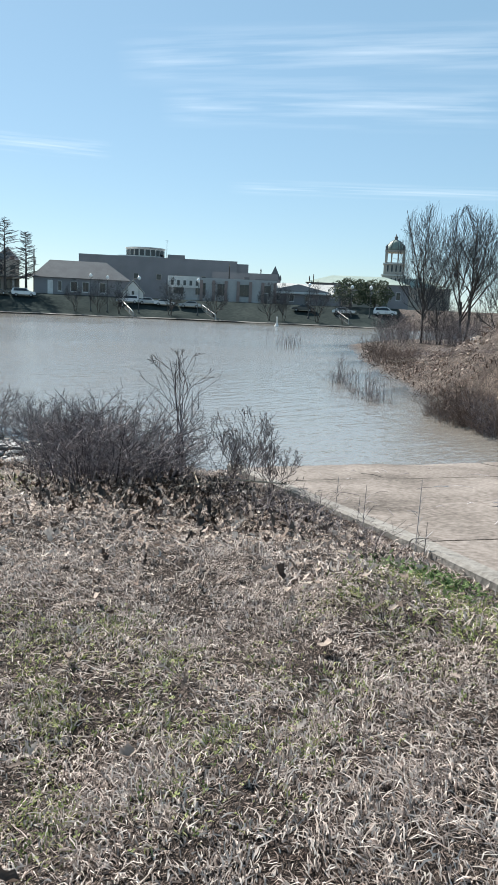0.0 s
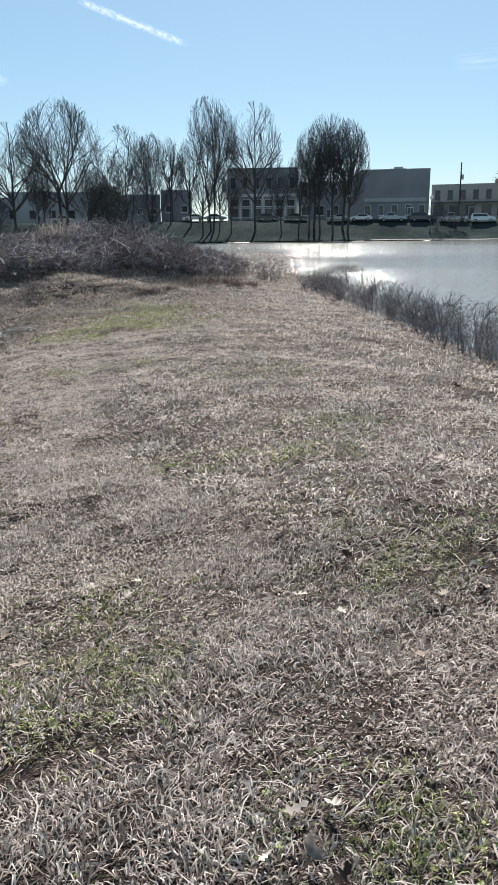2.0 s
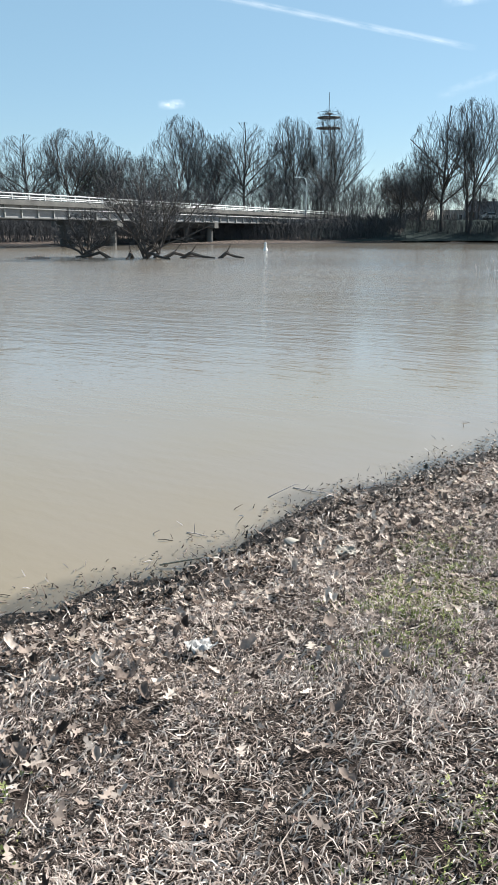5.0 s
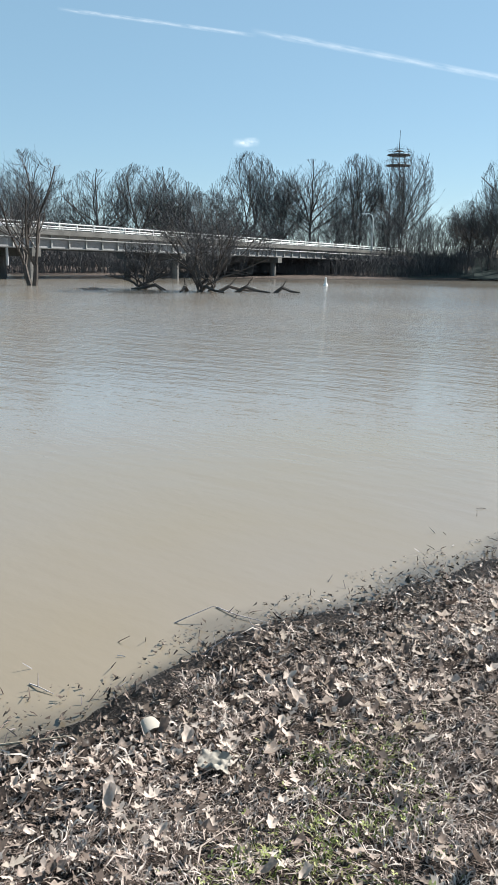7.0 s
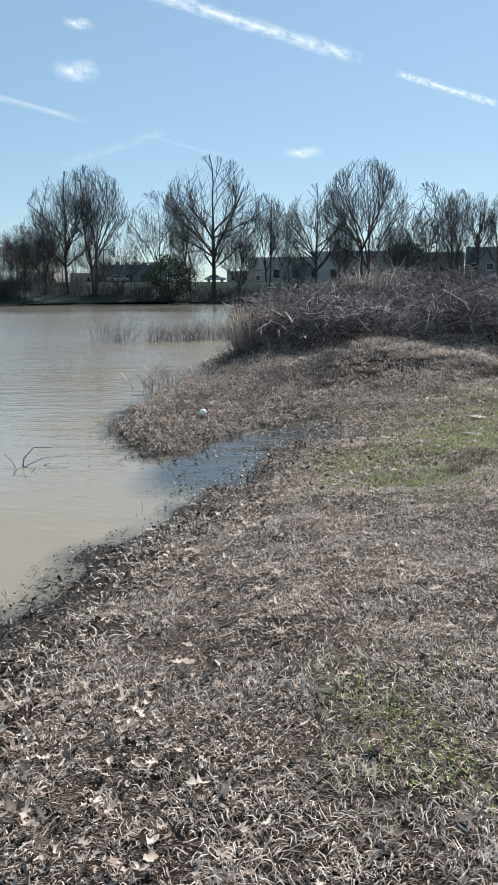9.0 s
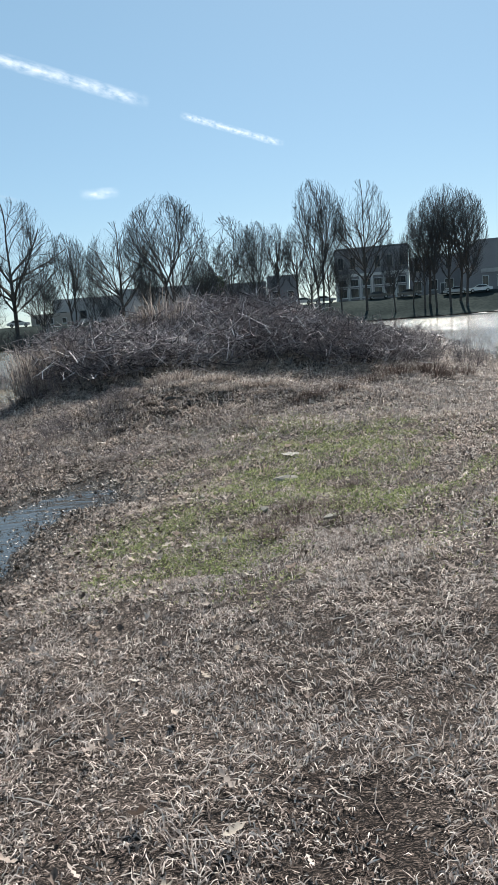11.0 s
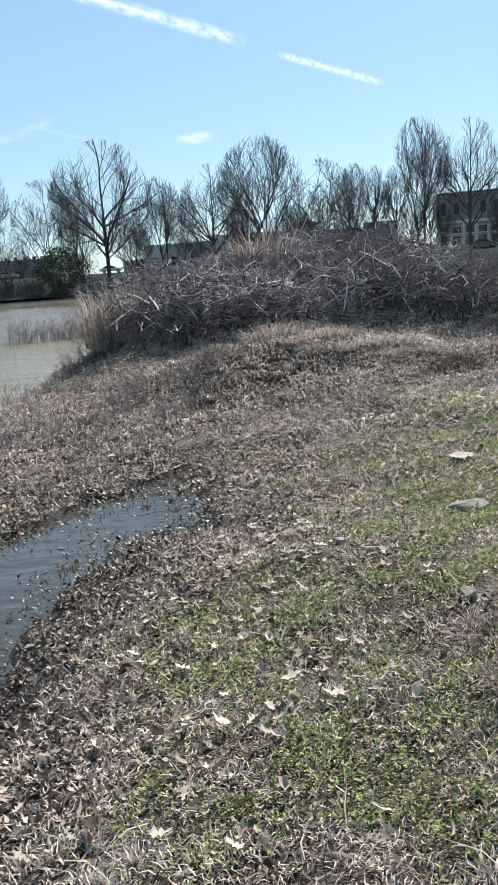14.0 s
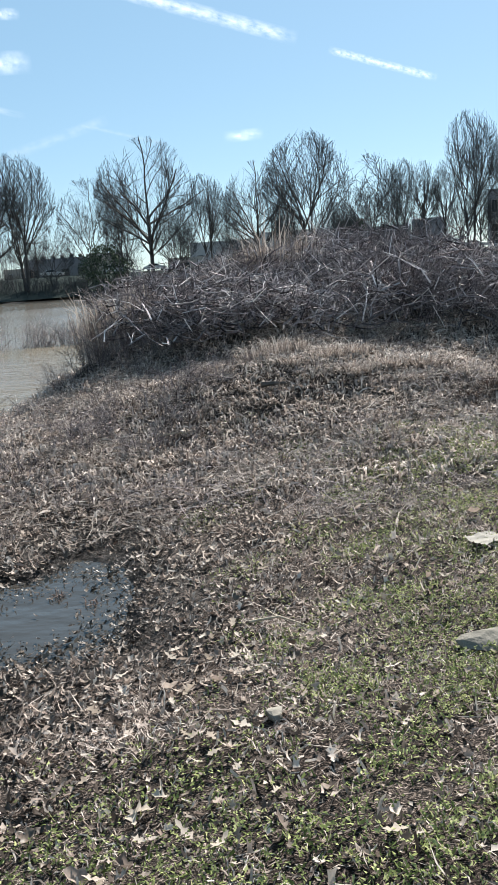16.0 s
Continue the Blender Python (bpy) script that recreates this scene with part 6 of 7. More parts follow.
# the taller sapling and the small leafy shrub by the ramp
wood, spray = grow(np.random.RandomState(9), 1.45, 0.7, 0.0, [(0, 0), (0.14, 0.05)], 0.3, 34, 2, (4, 3, 2), 0.003, 0.02, 0.015, 0.07, (22, 46), 0.2)
ob = thing("sapling", pose(5.55, 1.6, ground_at(5.55, 1.6)), "bare forked sapling standing over shore shrubs", "sapling")
part("trunk", wood, DARK_STEM, ob)
part("branchwork", spray, DARK_STEM, ob)
for x, y, size, seed in ((5.6, 0.72, 0.85, 1), (5.35, 0.75, 0.6, 2), (5.75, 0.5, 0.5, 3)):
    rng2 = np.random.RandomState(seed)
    wood, spray = grow(rng2, 1.0 * size, 0.75 * size, 0.0, [(0, 0), (0.08, 0.03), (-0.06, 0.06), (0.04, -0.08), (-0.1, -0.04)], 0.12, 62, 2, (4, 3, 3), 0.0024, 0.013, 0.03, 0.12)
    tips = np.array(spray.v)
    leaves = Shape()
    for q in tips[rng2.randint(0, len(tips), 260)]:
        p = Vector(q) + Vector(rng2.normal(size=3)) * 0.01
        d, e = Vector(rng2.normal(size=3)).normalized() * 0.013, Vector(rng2.normal(size=3)).normalized() * 0.006
        leaves.add([p - d, p + e, p + d, p - e], [(0, 1, 2, 3)])
    ob = thing("ramp_shrub", pose(x, y, ground_at(x, y)), "small shrub with a few shrivelled dark leaves", "shrub", "ramp shrubs")
    part("trunk", wood, DARK_STEM, ob)
    part("branchwork", spray, DARK_STEM, ob)
    part("foliage", leaves, RUSSET, ob)

# brush of the second landing, east of the ramp
for k in range(24):
    u = k / 23
    x = 13.4 + (3.8 * u if k < 17 else 26 * u ** 2) + rng.normal() * 0.3
    y = float(np.interp(x, [13.2, 15, 20.8, 32, 50], [0.0, 2.2, 5.2, 12.4, 23.4])) - abs(rng.normal()) * 0.9
    put("russet_shrub", (BUSHES if k % 4 == 0 else RUSSET_BUSHES)[k % 2], x, y, rng.uniform(0.9, 1.25), rng.uniform(0, 360), "dense russet-brown brush on the landing's shore", "shrub", "landing brush", rng.uniform(0.7, 1.0))
for k in range(120):
    x, y = rng.uniform(14, 34), rng.uniform(-9, 10)
    if signed(np.array([x]), np.array([y]), POINT)[0] < 0.8 or ramp_frame(x, y)[1] < 8.6:
        continue
    put("dead_cane_mat", (DARK_MATS if k % 3 else PALE_TANGLES)[k % 2], x, y, rng.uniform(0.9, 1.4), rng.uniform(0, 360), "matted pale dead canes over a high bank", "dead stems", "", 0.4, kind="stuff")
for k in range(18):
    x, y = 52 + rng.normal() * 4.0, 18 + rng.normal() * 4.0
    if signed(np.array([x]), np.array([y]), POINT)[0] > 0.3:
        put("tree_foot_brush", BUSHES[k % 3], x, y, rng.uniform(1.8, 2.6), rng.uniform(0, 360), "tall leafless brush round the feet of bare trees", "shrub", "landing thicket", rng.uniform(0.9, 1.3))


def reeds(x, y, wide, count, tall, seed, label):
    """Thin dead stalks standing in the water."""
    r = np.random.RandomState(seed)
    s = Shape()
    for _ in range(count):
        bx, by, h = r.normal() * wide, r.normal() * wide * 0.35, tall * r.uniform(0.4, 1.1)
        lx, ly = r.normal() * 0.18 * h, r.normal() * 0.18 * h
        s.tube([(bx, by, -0.5), (bx + lx * 0.4, by + ly * 0.4, h * 0.6), (bx + lx, by + ly, h)], [0.007, 0.005, 0.003], 3)
        for _ in range(4):
            k = r.uniform(0.3, 1)
            s.tube([(bx + lx * k, by + ly * k, h * k), (bx + lx * k + r.normal() * 0.1, by + ly * k + r.normal() * 0.1, h * k + 0.14)], [0.004, 0.0025], 3)
    solo("reed_clump", s, STEM, pose(x, y, WATER), label, "reeds", kind="stuff")


for k, (x, y, wide, count, tall) in enumerate(((-7.8, 34.8, 0.55, 60, 0.9), (-6.0, 35.6, 0.6, 90, 0.8), (-4.7, 36.2, 0.5, 80, 0.8), (-3.6, 36.6, 0.5, 60, 0.7), (-5.4, 35.4, 0.4, 60, 0.6), (22.3, 9.0, 0.4, 14, 0.8), (20.4, 7.4, 0.4, 14, 0.5), (18.4, 5.9, 0.4, 18, 0.45), (17.2, 5.0, 0.4, 12, 0.4), (43, 24.5, 0.8, 40, 0.9), (40, 22.4, 0.7, 30, 0.7), (-3.0, 19.5, 0.2, 24, 0.3), (-2.9, 21.0, 0.25, 30, 0.35))):
    reeds(x, y, wide, count, tall, 100 + k, "clump of dead reeds standing in flood water")
for k, (x, y, size, tall) in enumerate(((21.3, 8.5, 0.8, 0.9), (20.6, 7.8, 0.6, 0.7), (19.4, 6.9, 0.5, 0.6), (18.3, 6.0, 0.6, 0.7), (17.2, 5.2, 0.7, 0.7), (16.9, 4.7, 0.5, 0.6), (-4.9, 35.8, 1.0, 0.8), (-6.2, 35.0, 0.9, 0.8), (-3.8, 36.4, 1.0, 0.8), (-7.6, 34.6, 0.8, 1.1))):
    put("flooded_shrub", BUSHES[k % 3], x, y, size, k * 70, "leafless dark shrub standing in flood water", "shrub", "flooded shrubs", tall)
scrub("isle_turf", "thin drowned grass on a low strip in the river", [(-47 + 1.1 * k, 31.5 + 1.05 * k, 0.5) for k in range(16)], np.random.RandomState(3), 0.22, 30, STRAW, 0.01)


# flooded trees on the low strip in the river
def drowned_tree(x, y, seed, height, half, stems, low, splay, label):
    r = np.random.RandomState(seed)
    feet = [(math.cos(6.28 * k / stems + r.uniform(-0.5, 0.5)) * half * 0.16, math.sin(6.28 * k / stems + r.uniform(-0.5, 0.5)) * half * 0.16) for k in range(stems)]
    wood, spray = grow(r, height, half, 0.0, feet, low, splay, 3, (7, 6, 5), 0.011, 0.26, 0.0, 0.13)
    ob = thing("drowned_tree", pose(x, y, WATER), label, "tree", "drowned trees")
    part("trunk", wood, BARK, ob)
    part("crown", spray, TWIG, ob)


drowned_tree(-34.4, 43.9, 12, 6.6, 5.0, 5, 0.06, 74, "sprawling many-stemmed bare tree standing in the flood")
drowned_tree(-47.4, 40.0, 13, 9.6, 3.8, 2, 0.14, 44, "upright bare tree standing in the flood")
drowned_tree(-38.8, 42.6, 18, 3.4, 2.4, 3, 0.06, 70, "sprawling many-stemmed bare tree standing in the flood")
for k, (x, y, a, run) in enumerate(((-34.5, 43.6, -20, 3.2), (-32.6, 45.2, 10, 2.6), (-36.6, 42.6, 200, 2.6), (-35.2, 43.2, -60, 2.4), (-33.6, 44.4, 60, 3.0), (-30.6, 47.0, 15, 1.8))):
    c, s_ = math.cos(radians(a)), math.sin(radians(a))
    limb = Shape().tube([(0, 0, -0.1), (c * run * 0.3, s_ * run * 0.3, 0.35), (c * run * 0.65, s_ * run * 0.65, 0.12), (c * run, s_ * run, 0.05)], [0.15, 0.12, 0.09, 0.045], 6)
    limb.tube([(c * run * 0.3, s_ * run * 0.3, 0.35), (c * run * 0.5, s_ * run * 0.5, 1.0)], [0.05, 0.02], 5)
    solo("fallen_limb", limb, BARK, pose(x, y, WATER), "dark crooked limb lying in the flood", "branch", "fallen limbs")

# ---- boat ramp ----
def ramp_point(a, b):
    return RAMP_AT[0] + RAMP_DOWN[0] * a + RAMP_OUT[0] * b, RAMP_AT[1] + RAMP_DOWN[1] * a + RAMP_OUT[1] * b


def slab_height(a):
    return 0.19 - (0.06 if a < 0 else 0.095) * a


ramp = thing("boat_ramp", Matrix(), "silt-covered concrete boat ramp sloping into the flood", "ramp")
for i, (a0, a1) in enumerate(((-7.5, -3.52), (-3.5, -0.02), (0.0, 3.48), (3.5, 9.0))):
    for j in range(2):
        b0, b1 = 0.02 + 4.0 * j, 3.99 + 4.0 * j
        s = Shape()
        na, nb = 12, 12
        v = []
        for p in range(na + 1):
            for q in range(nb + 1):
                a, b = a0 + (a1 - a0) * p / na, b0 + (b1 - b0) * q / nb
                x, y = ramp_point(a, b)
                v.append((x, y, slab_height(a) + 0.012 * float(waves(np.array([a]), np.array([b]), 1.7, 9)[0])))
        n = nb + 1
        s.add(v, [(p * n + q, (p + 1) * n + q, (p + 1) * n + q + 1, p * n + q + 1)[::-1] for p in range(na) for q in range(nb)])
        part("slab", s, SILT, ramp, smooth=True)
for i in range(5):
    a0, a1 = -7.5 + 2.4 * i, -5.12 + 2.4 * i
    s = Shape()
    v = []
    for a in (a0, a1):
        for b, up in ((-0.14, -0.3), (-0.14, 0.09), (-0.12, 0.11), (-0.02, 0.11), (0.012, 0.09), (0.012, -0.3)):
            v.append((*ramp_point(a, b), slab_height(a) + up))
    s.add(v, [(k, k + 6, k + 7, k + 1) for k in range(5)] + [(0, 1, 2, 3, 4, 5), (11, 10, 9, 8, 7, 6)])
    part("kerb", s, KERB_CONCRETE, ramp, "pale worn concrete kerb")
s = Shape()
rng = np.random.RandomState(31)
for _ in range(70):
    a, b = rng.uniform(0.5, 4.6), rng.uniform(0.1, 7.5)
    x, y = ramp_point(a, b)
    z, c = slab_height(a) + 0.012, rng.uniform(0, 6.28)
    d = Vector((math.cos(c), math.sin(c), 0)) * rng.uniform(0.04, 0.16)
    s.tube([Vector((x, y, z)) - d, Vector((x, y, z + 0.012)), Vector((x, y, z)) + d], [0.003, 0.004, 0.002], 3)
solo("ramp_debris", s, STEM, Matrix(), "twigs and drift washed onto a ramp", "debris", kind="stuff")
s = Shape()
for x, y, h in ((4.1, -1.78, 0.5), (4.45, -1.2, 0.36), (3.7, -2.0, 0.3), (5.2, -0.55, 0.3), (4.75, -1.0, 0.22)):
    s.tube([(x, y, ground_at(x, y) - 0.05), (x + 0.02, y, ground_at(x, y) + h * 0.6), (x + 0.05, y + 0.01, ground_at(x, y) + h)], [0.003, 0.0025, 0.0015], 4)
    for k in range(4):
        s.tube([(x + 0.02, y, ground_at(x, y) + h * (0.4 + 0.1 * k)), (x + 0.02 + 0.06 * math.cos(k * 2), y + 0.06 * math.sin(k * 2), ground_at(x, y) + h * (0.5 + 0.1 * k))], [0.0018, 0.001], 3)
solo("kerb_weeds", s, STEM, Matrix(), "thin dead weeds along a kerb", "weeds", kind="stuff")


# ---- stones ----
def stone_mesh(seed, long, wide, high, name="stone_surface", mat=None):
    bm = bmesh.new()
    bmesh.ops.create_icosphere(bm, subdivisions=2, radius=1)
    r = np.random.RandomState(seed)
    cuts = [(Vector(r.normal(size=3)).normalized(), r.uniform(0.5, 0.85)) for _ in range(9)]
    for v in bm.verts:
        for n, d in cuts:
            over = v.co.dot(n) - d
            if over > 0:
                v.co -= n * over
        v.co += Vector(r.normal(size=3)) * 0.02
        v.co = Vector((v.co.x * long / 2, v.co.y * wide / 2, v.co.z * high / 2))
    m = bpy.data.meshes.new(name)
    bm.to_mesh(m)
    bm.free()
    m.materials.append(mat or STONE)
    return m


RIPRAP = [stone_mesh(200 + k, 0.3, 0.2, 0.08, "riprap_surface", RIPRAP_STONE) for k in range(5)]
rng = np.random.RandomState(33)
for k in range(560):
    x, y = rng.uniform(4.2, 7.2), rng.uniform(2.4, 6.8)
    u = ((x - 5.75) * 0.45 + (y - 4.6) * 0.89) / 1.9, ((x - 5.75) * 0.89 - (y - 4.6) * 0.45) / 0.85
    if u[0] ** 2 + u[1] ** 2 > rng.uniform(0.7, 1.2):
        continue
    z = max(ground_at(x, y), WATER - 0.1)
    size = rng.uniform(0.4, 1.05)
    solo("riprap_stone", RIPRAP[k % 5], None, pose(x, y, z + 0.02, rng.normal() * 14, rng.normal() * 14, rng.uniform(0, 360)) @ Matrix.Diagonal((size, size, size, 1)), "flat grey stone of a riprap slope at the water", "stone", "riprap stones")
for x, y, l, w, h, spin, label in (
        (1.83, 14.57, 0.3, 0.2, 0.08, 20, "flat pale grey stone lying in clover"), (1.36, 13.15, 0.1, 0.08, 0.06, 50, "small pale stone among leaves"),
        (0.95, 14.05, 0.1, 0.08, 0.06, 80, "small pale stone among leaves"), (1.75, 12.55, 0.16, 0.1, 0.07, 35, "flat pale stone lying in grass"), (4.75, 0.75, 0.16, 0.13, 0.12, 10, "pale rounded stone by a ramp"), (4.2, 0.35, 0.14, 0.1, 0.08, 60, "pale stone under shrubs")):
    solo("stone", stone_mesh(int(x * 100), l, w, h), None, pose(x, y, ground_at(x, y) + h * 0.28, 4, 3, spin), label, "stone", "loose stones")


# ---- leaves ----
def leaf_outline(seed):
    """A lobed oak leaf along x, one unit long."""
    r = np.random.RandomState(seed)
    up = []
    for k, (x, w) in enumerate(((0.18, 0.11), (0.3, 0.05), (0.44, 0.24), (0.54, 0.07), (0.7, 0.23), (0.8, 0.06))):
        up.append((x + r.normal() * 0.02, w * r.uniform(0.75, 1.25)))
    return [(0.0, 0.008)] + up + [(1.0, 0.0)]


def leaf_shape(seed, curl, fold=False):
    r = np.random.RandomState(seed)
    o = [(0.0, 0.01), (0.26, r.uniform(0.1, 0.28)), (0.5, r.uniform(0.1, 0.3)), (0.76, r.uniform(0.08, 0.3)), (1.0, 0.0)] if fold else leaf_outline(seed)
    bend, roll, twist = r.uniform(0.2, 0.9) * curl, r.uniform(0.3, 1.4) * curl, r.normal() * 0.4 * curl

    def place(x, y):
        return (x - 0.5, y, bend * ((x - 0.5) ** 2) + roll * y * y * 2.2 + twist * (x - 0.5) * y + 0.02 * math.sin(9 * x + seed))

    mid = [place(x, 0) for x, _ in o]
    top, low = [place(x, w) for x, w in o], [place(x + r.normal() * 0.015, -w * r.uniform(0.8, 1.2)) for x, w in o]
    n = len(o)
    v = mid + top + low
    f = []
    for k in range(n - 1):
        f += [(k, k + 1, n + k + 1), (k, n + k + 1, n + k), (k, 2 * n + k, 2 * n + k + 1), (k, 2 * n + k + 1, k + 1)]
    return np.array(v), np.array(f)


LEAVES = [leaf_shape(300 + k, 0.25 + 0.15 * k) for k in range(6)]
CURLED = [leaf_shape(310, 1.6, True)] + [leaf_shape(320 + k, 0.35 + 0.2 * k) for k in range(6)]


def leaf_places(rng, count):
    """Where leaves gather: the western shore, the line by the puddle, under the shrubs; thinly elsewhere."""
    out = []
    for share, fx, fy in (
            (0.55, lambda u: None, None),
            (0.035, lambda u: 0.55 + rng.normal() * 0.38, lambda: rng.uniform(12.4, 16.2)),
            (0.2, lambda u: 3.3 + rng.normal() * 0.9, lambda: 0.0 + rng.normal() * 1.0),
            (0.13, lambda u: rng.uniform(-3, 5), lambda: rng.uniform(-3, 19))):
        for _ in range(int(count * share)):
            if fy is None:
                y = rng.uniform(0.5, 12.5) if rng.uniform() < 0.35 else rng.uniform(2.0, 8.5)
                edge = float(np.interp(y, [0, 3.6, 5.6, 7.3, 9.6, 11.5, 13], [-3.7, -3.35, -2.7, -2.15, -1.75, -1.05, -0.85]))
                x = edge + abs(rng.normal()) * 0.85 + 0.1
            else:
                x, y = fx(0), fy()
            out.append((x, y))
    return np.array(out)


def dry(xs, ys):
    """Where the land stands clear of the water and of the ramp."""
    a, b = ramp_frame(xs, ys)
    return (heights(xs, ys) > WATER + 0.02) & ~((b > -0.2) & (b < 8.2) & (a < 12))


def turned_rows(verts, spin, tilt_x, tilt_y, size, place):
    """Copies of one small shape, each spun, tipped, sized and placed: rows of corners."""
    c, s = np.cos(spin)[:, None], np.sin(spin)[:, None]
    x, y, z = (verts[None, :, k] * size[:, None] for k in range(3))
    z = z + x * tilt_x[:, None] + y * tilt_y[:, None]
    return np.stack([place[:, :1] + c * x - s * y, place[:, 1:2] + s * x + c * y, place[:, 2:] + z], -1)


def scatter(name, kinds, xs, ys, lift, size, tilt, rng, mat, label, category):
    """Many small shapes joined into one mesh."""
    zs = heights(xs, ys) + lift
    pick = rng.randint(0, len(kinds), len(xs))
    V, F, k0 = [], [], 0
    for k, (v, f) in enumerate(kinds):
        m = pick == k
        n = int(m.sum())
        if not n:
            continue
        rows = turned_rows(v, rng.uniform(0, 6.28, n), rng.normal(0, tilt, n), rng.normal(0, tilt, n), size[m], np.stack([xs[m], ys[m], zs[m]], -1))
        V.append(rows.reshape(-1, 3))
        F.append((f[None] + (np.arange(n) * len(v))[:, None, None]).reshape(-1, f.shape[1]) + k0)
        k0 += n * len(v)
    mesh = bpy.data.meshes.new(name)
    fill(mesh, np.concatenate(V), np.concatenate(F))
    mesh.materials.append(mat)
    return tagged(new(name, mesh), label, category, kind="stuff")


rng = np.random.RandomState(50)
spots = leaf_places(rng, 16500)
spots = spots[dry(spots[:, 0], spots[:, 1]) & (heights(spots[:, 0], spots[:, 1]) > WATER + 0.055)]
soaked = heights(spots[:, 0], spots[:, 1]) < WATER + 0.1
damp, spots = spots[soaked], spots[~soaked]
scatter("damp_leaves", CURLED, damp[:, 0], damp[:, 1], 0.02, 0.018 + 0.05 * rng.uniform(0, 1, len(damp)) ** 1.8, 0.3, rng, WET_AND_SHADE_LEAF, "dark wet leaves along the shore", "leaves")
scatter("leaf_litter", CURLED, spots[:, 0], spots[:, 1], 0.03, 0.018 + 0.058 * rng.uniform(0, 1, len(spots)) ** 1.8, 0.36, rng, LEAF, "litter of dead brown leaves over the bank", "leaves")
leaf_meshes = []
for v, f in LEAVES:
    m = bpy.data.meshes.new("leaf_blade")
    fill(m, v, f)
    m.materials.append(LEAF_EACH)
    leaf_meshes.append(m)
spots = np.concatenate([leaf_places(rng, 150), np.stack([rng.uniform(-1.5, 3.5, 80), rng.uniform(-2, 17, 80)], -1), np.stack([0.5 + rng.normal(size=55) * 0.25, rng.uniform(12.4, 16.0, 55)], -1)])
spots = spots[dry(spots[:, 0], spots[:, 1])]
for k, (x, y) in enumerate(spots):
    size = rng.uniform(0.05, 0.095)
    ob = new("fallen_leaf", leaf_meshes[k % 6])
    ob.matrix_world = pose(x, y, ground_at(x, y) + 0.034, rng.normal() * 6, rng.normal() * 6, rng.uniform(0, 360)) @ Matrix.Diagonal((size, size, size, 1))
    tagged(ob, "pale curled oak leaf fallen on the grass", "leaf", "fallen leaves")

# ---- grass and clover ----
PATCHES = [(2.6, -2.5, 0.55, 1.0), (3.2, 1.5, 0.5, 0.8), (1.5, 0.95, 0.55, 0.6), (1.2, 8.0, 0.6, 0.8), (2.5, 6.8, 0.9, 0.7), (0.95, 3.2, 0.55, 0.6), (0.1, 1.05, 0.4, 0.7), (-0.2, 0.55, 0.4, 0.8), (2.2, 4.0, 0.8, 0.6),
           (-1.35, 4.6, 0.35, 0.9), (-1.6, 5.1, 0.3, 0.6), (0.3, 8.2, 0.4, 0.7), (0.7, 12.2, 0.8, 0.8), (1.9, 14.4, 1.0, 1.0), (2.6, 15.6, 0.9, 1.0), (1.4, 13.4, 0.8, 0.8), (2.6, 17.2, 1.0, 1.0), (3.4, 16.4, 0.9, 0.8), (0.5, 13.3, 0.6, 0.8), (2.2, 13.0, 0.7, 0.9),
           (1.5, 15.8, 0.6, 0.6), (0.6, -2.1, 0.5, 0.6), (1.1, -1.4, 0.5, 0.5), (1.8, -2.2, 0.6, 0.4), (-0.6, -0.2, 0.6, 0.4), (1.4, 2.0, 0.6, 0.4), (-0.9, 2.4, 0.35, 0.5), (3.1, 9.5, 1.0, 0.4), (2.4, 11.3, 0.9, 0.4),
           (-1.28, 4.40, 0.40, 1.3), (-1.36, 4.11, 0.35, 1.3), (0.29, 12.87, 0.30, 1.4), (0.63, 13.19, 0.25, 1.2), (3.69, 2.15, 0.50, 1.3), (1.59, 1.07, 0.45, 1.1), (0.75, -0.59, 0.40, 1.1), (1.09, -1.06, 0.35, 1.2), (0.33, 7.96, 0.35, 1.2), (-0.00, 0.48, 0.35, 1.2), (1.21, -1.68, 0.60, 0.8), (3.22, -2.38, 0.45, 1.5),
           (1.71, 2.99, 0.45, 1.0), (0.1, 13.15, 0.3, 1.4), (1.1, -1.33, 0.4, 1.0), (1.15, -2.37, 0.35, 1.0), (-1.44, 4.7, 0.3, 1.5), (-1.13, 6.9, 0.25, 0.8), (-0.66, 6.7, 0.25, 0.9), (-0.61, 5.37, 0.5, 0.8),
           (-0.64, 2.8, 0.4, 0.8), (-1.99, 2.37, 0.25, 0.7), (1.04, 11.3, 0.35, 0.8), (1.4, 13.8, 0.4, 1.1), (0.6, 13.6, 0.3, 1.1)]


def green(xs, ys):
    out = np.zeros(xs.shape)
    for x, y, r, w in PATCHES:
        out = np.maximum(out, w * np.exp(-(((xs - x) / r) ** 2 + ((ys - y) / r) ** 2)))
    out = np.maximum(out, (0.2 + 0.42 * waves(xs, ys, 1.1, 27)) * ramp_step(11.2, 12.6, ys) * ramp_step(19.2, 17.4, ys) * ramp_step(0.1, 1.0, xs))
    out = out * (1 + 0.5 * waves(xs, ys, 0.7, 21) + 0.45 * waves(xs, ys, 0.3, 28)) + 0.14 * np.maximum(0, waves(xs, ys, 1.6, 22))
    return np.clip((out - 0.2) * 0.95, 0, 0.8)


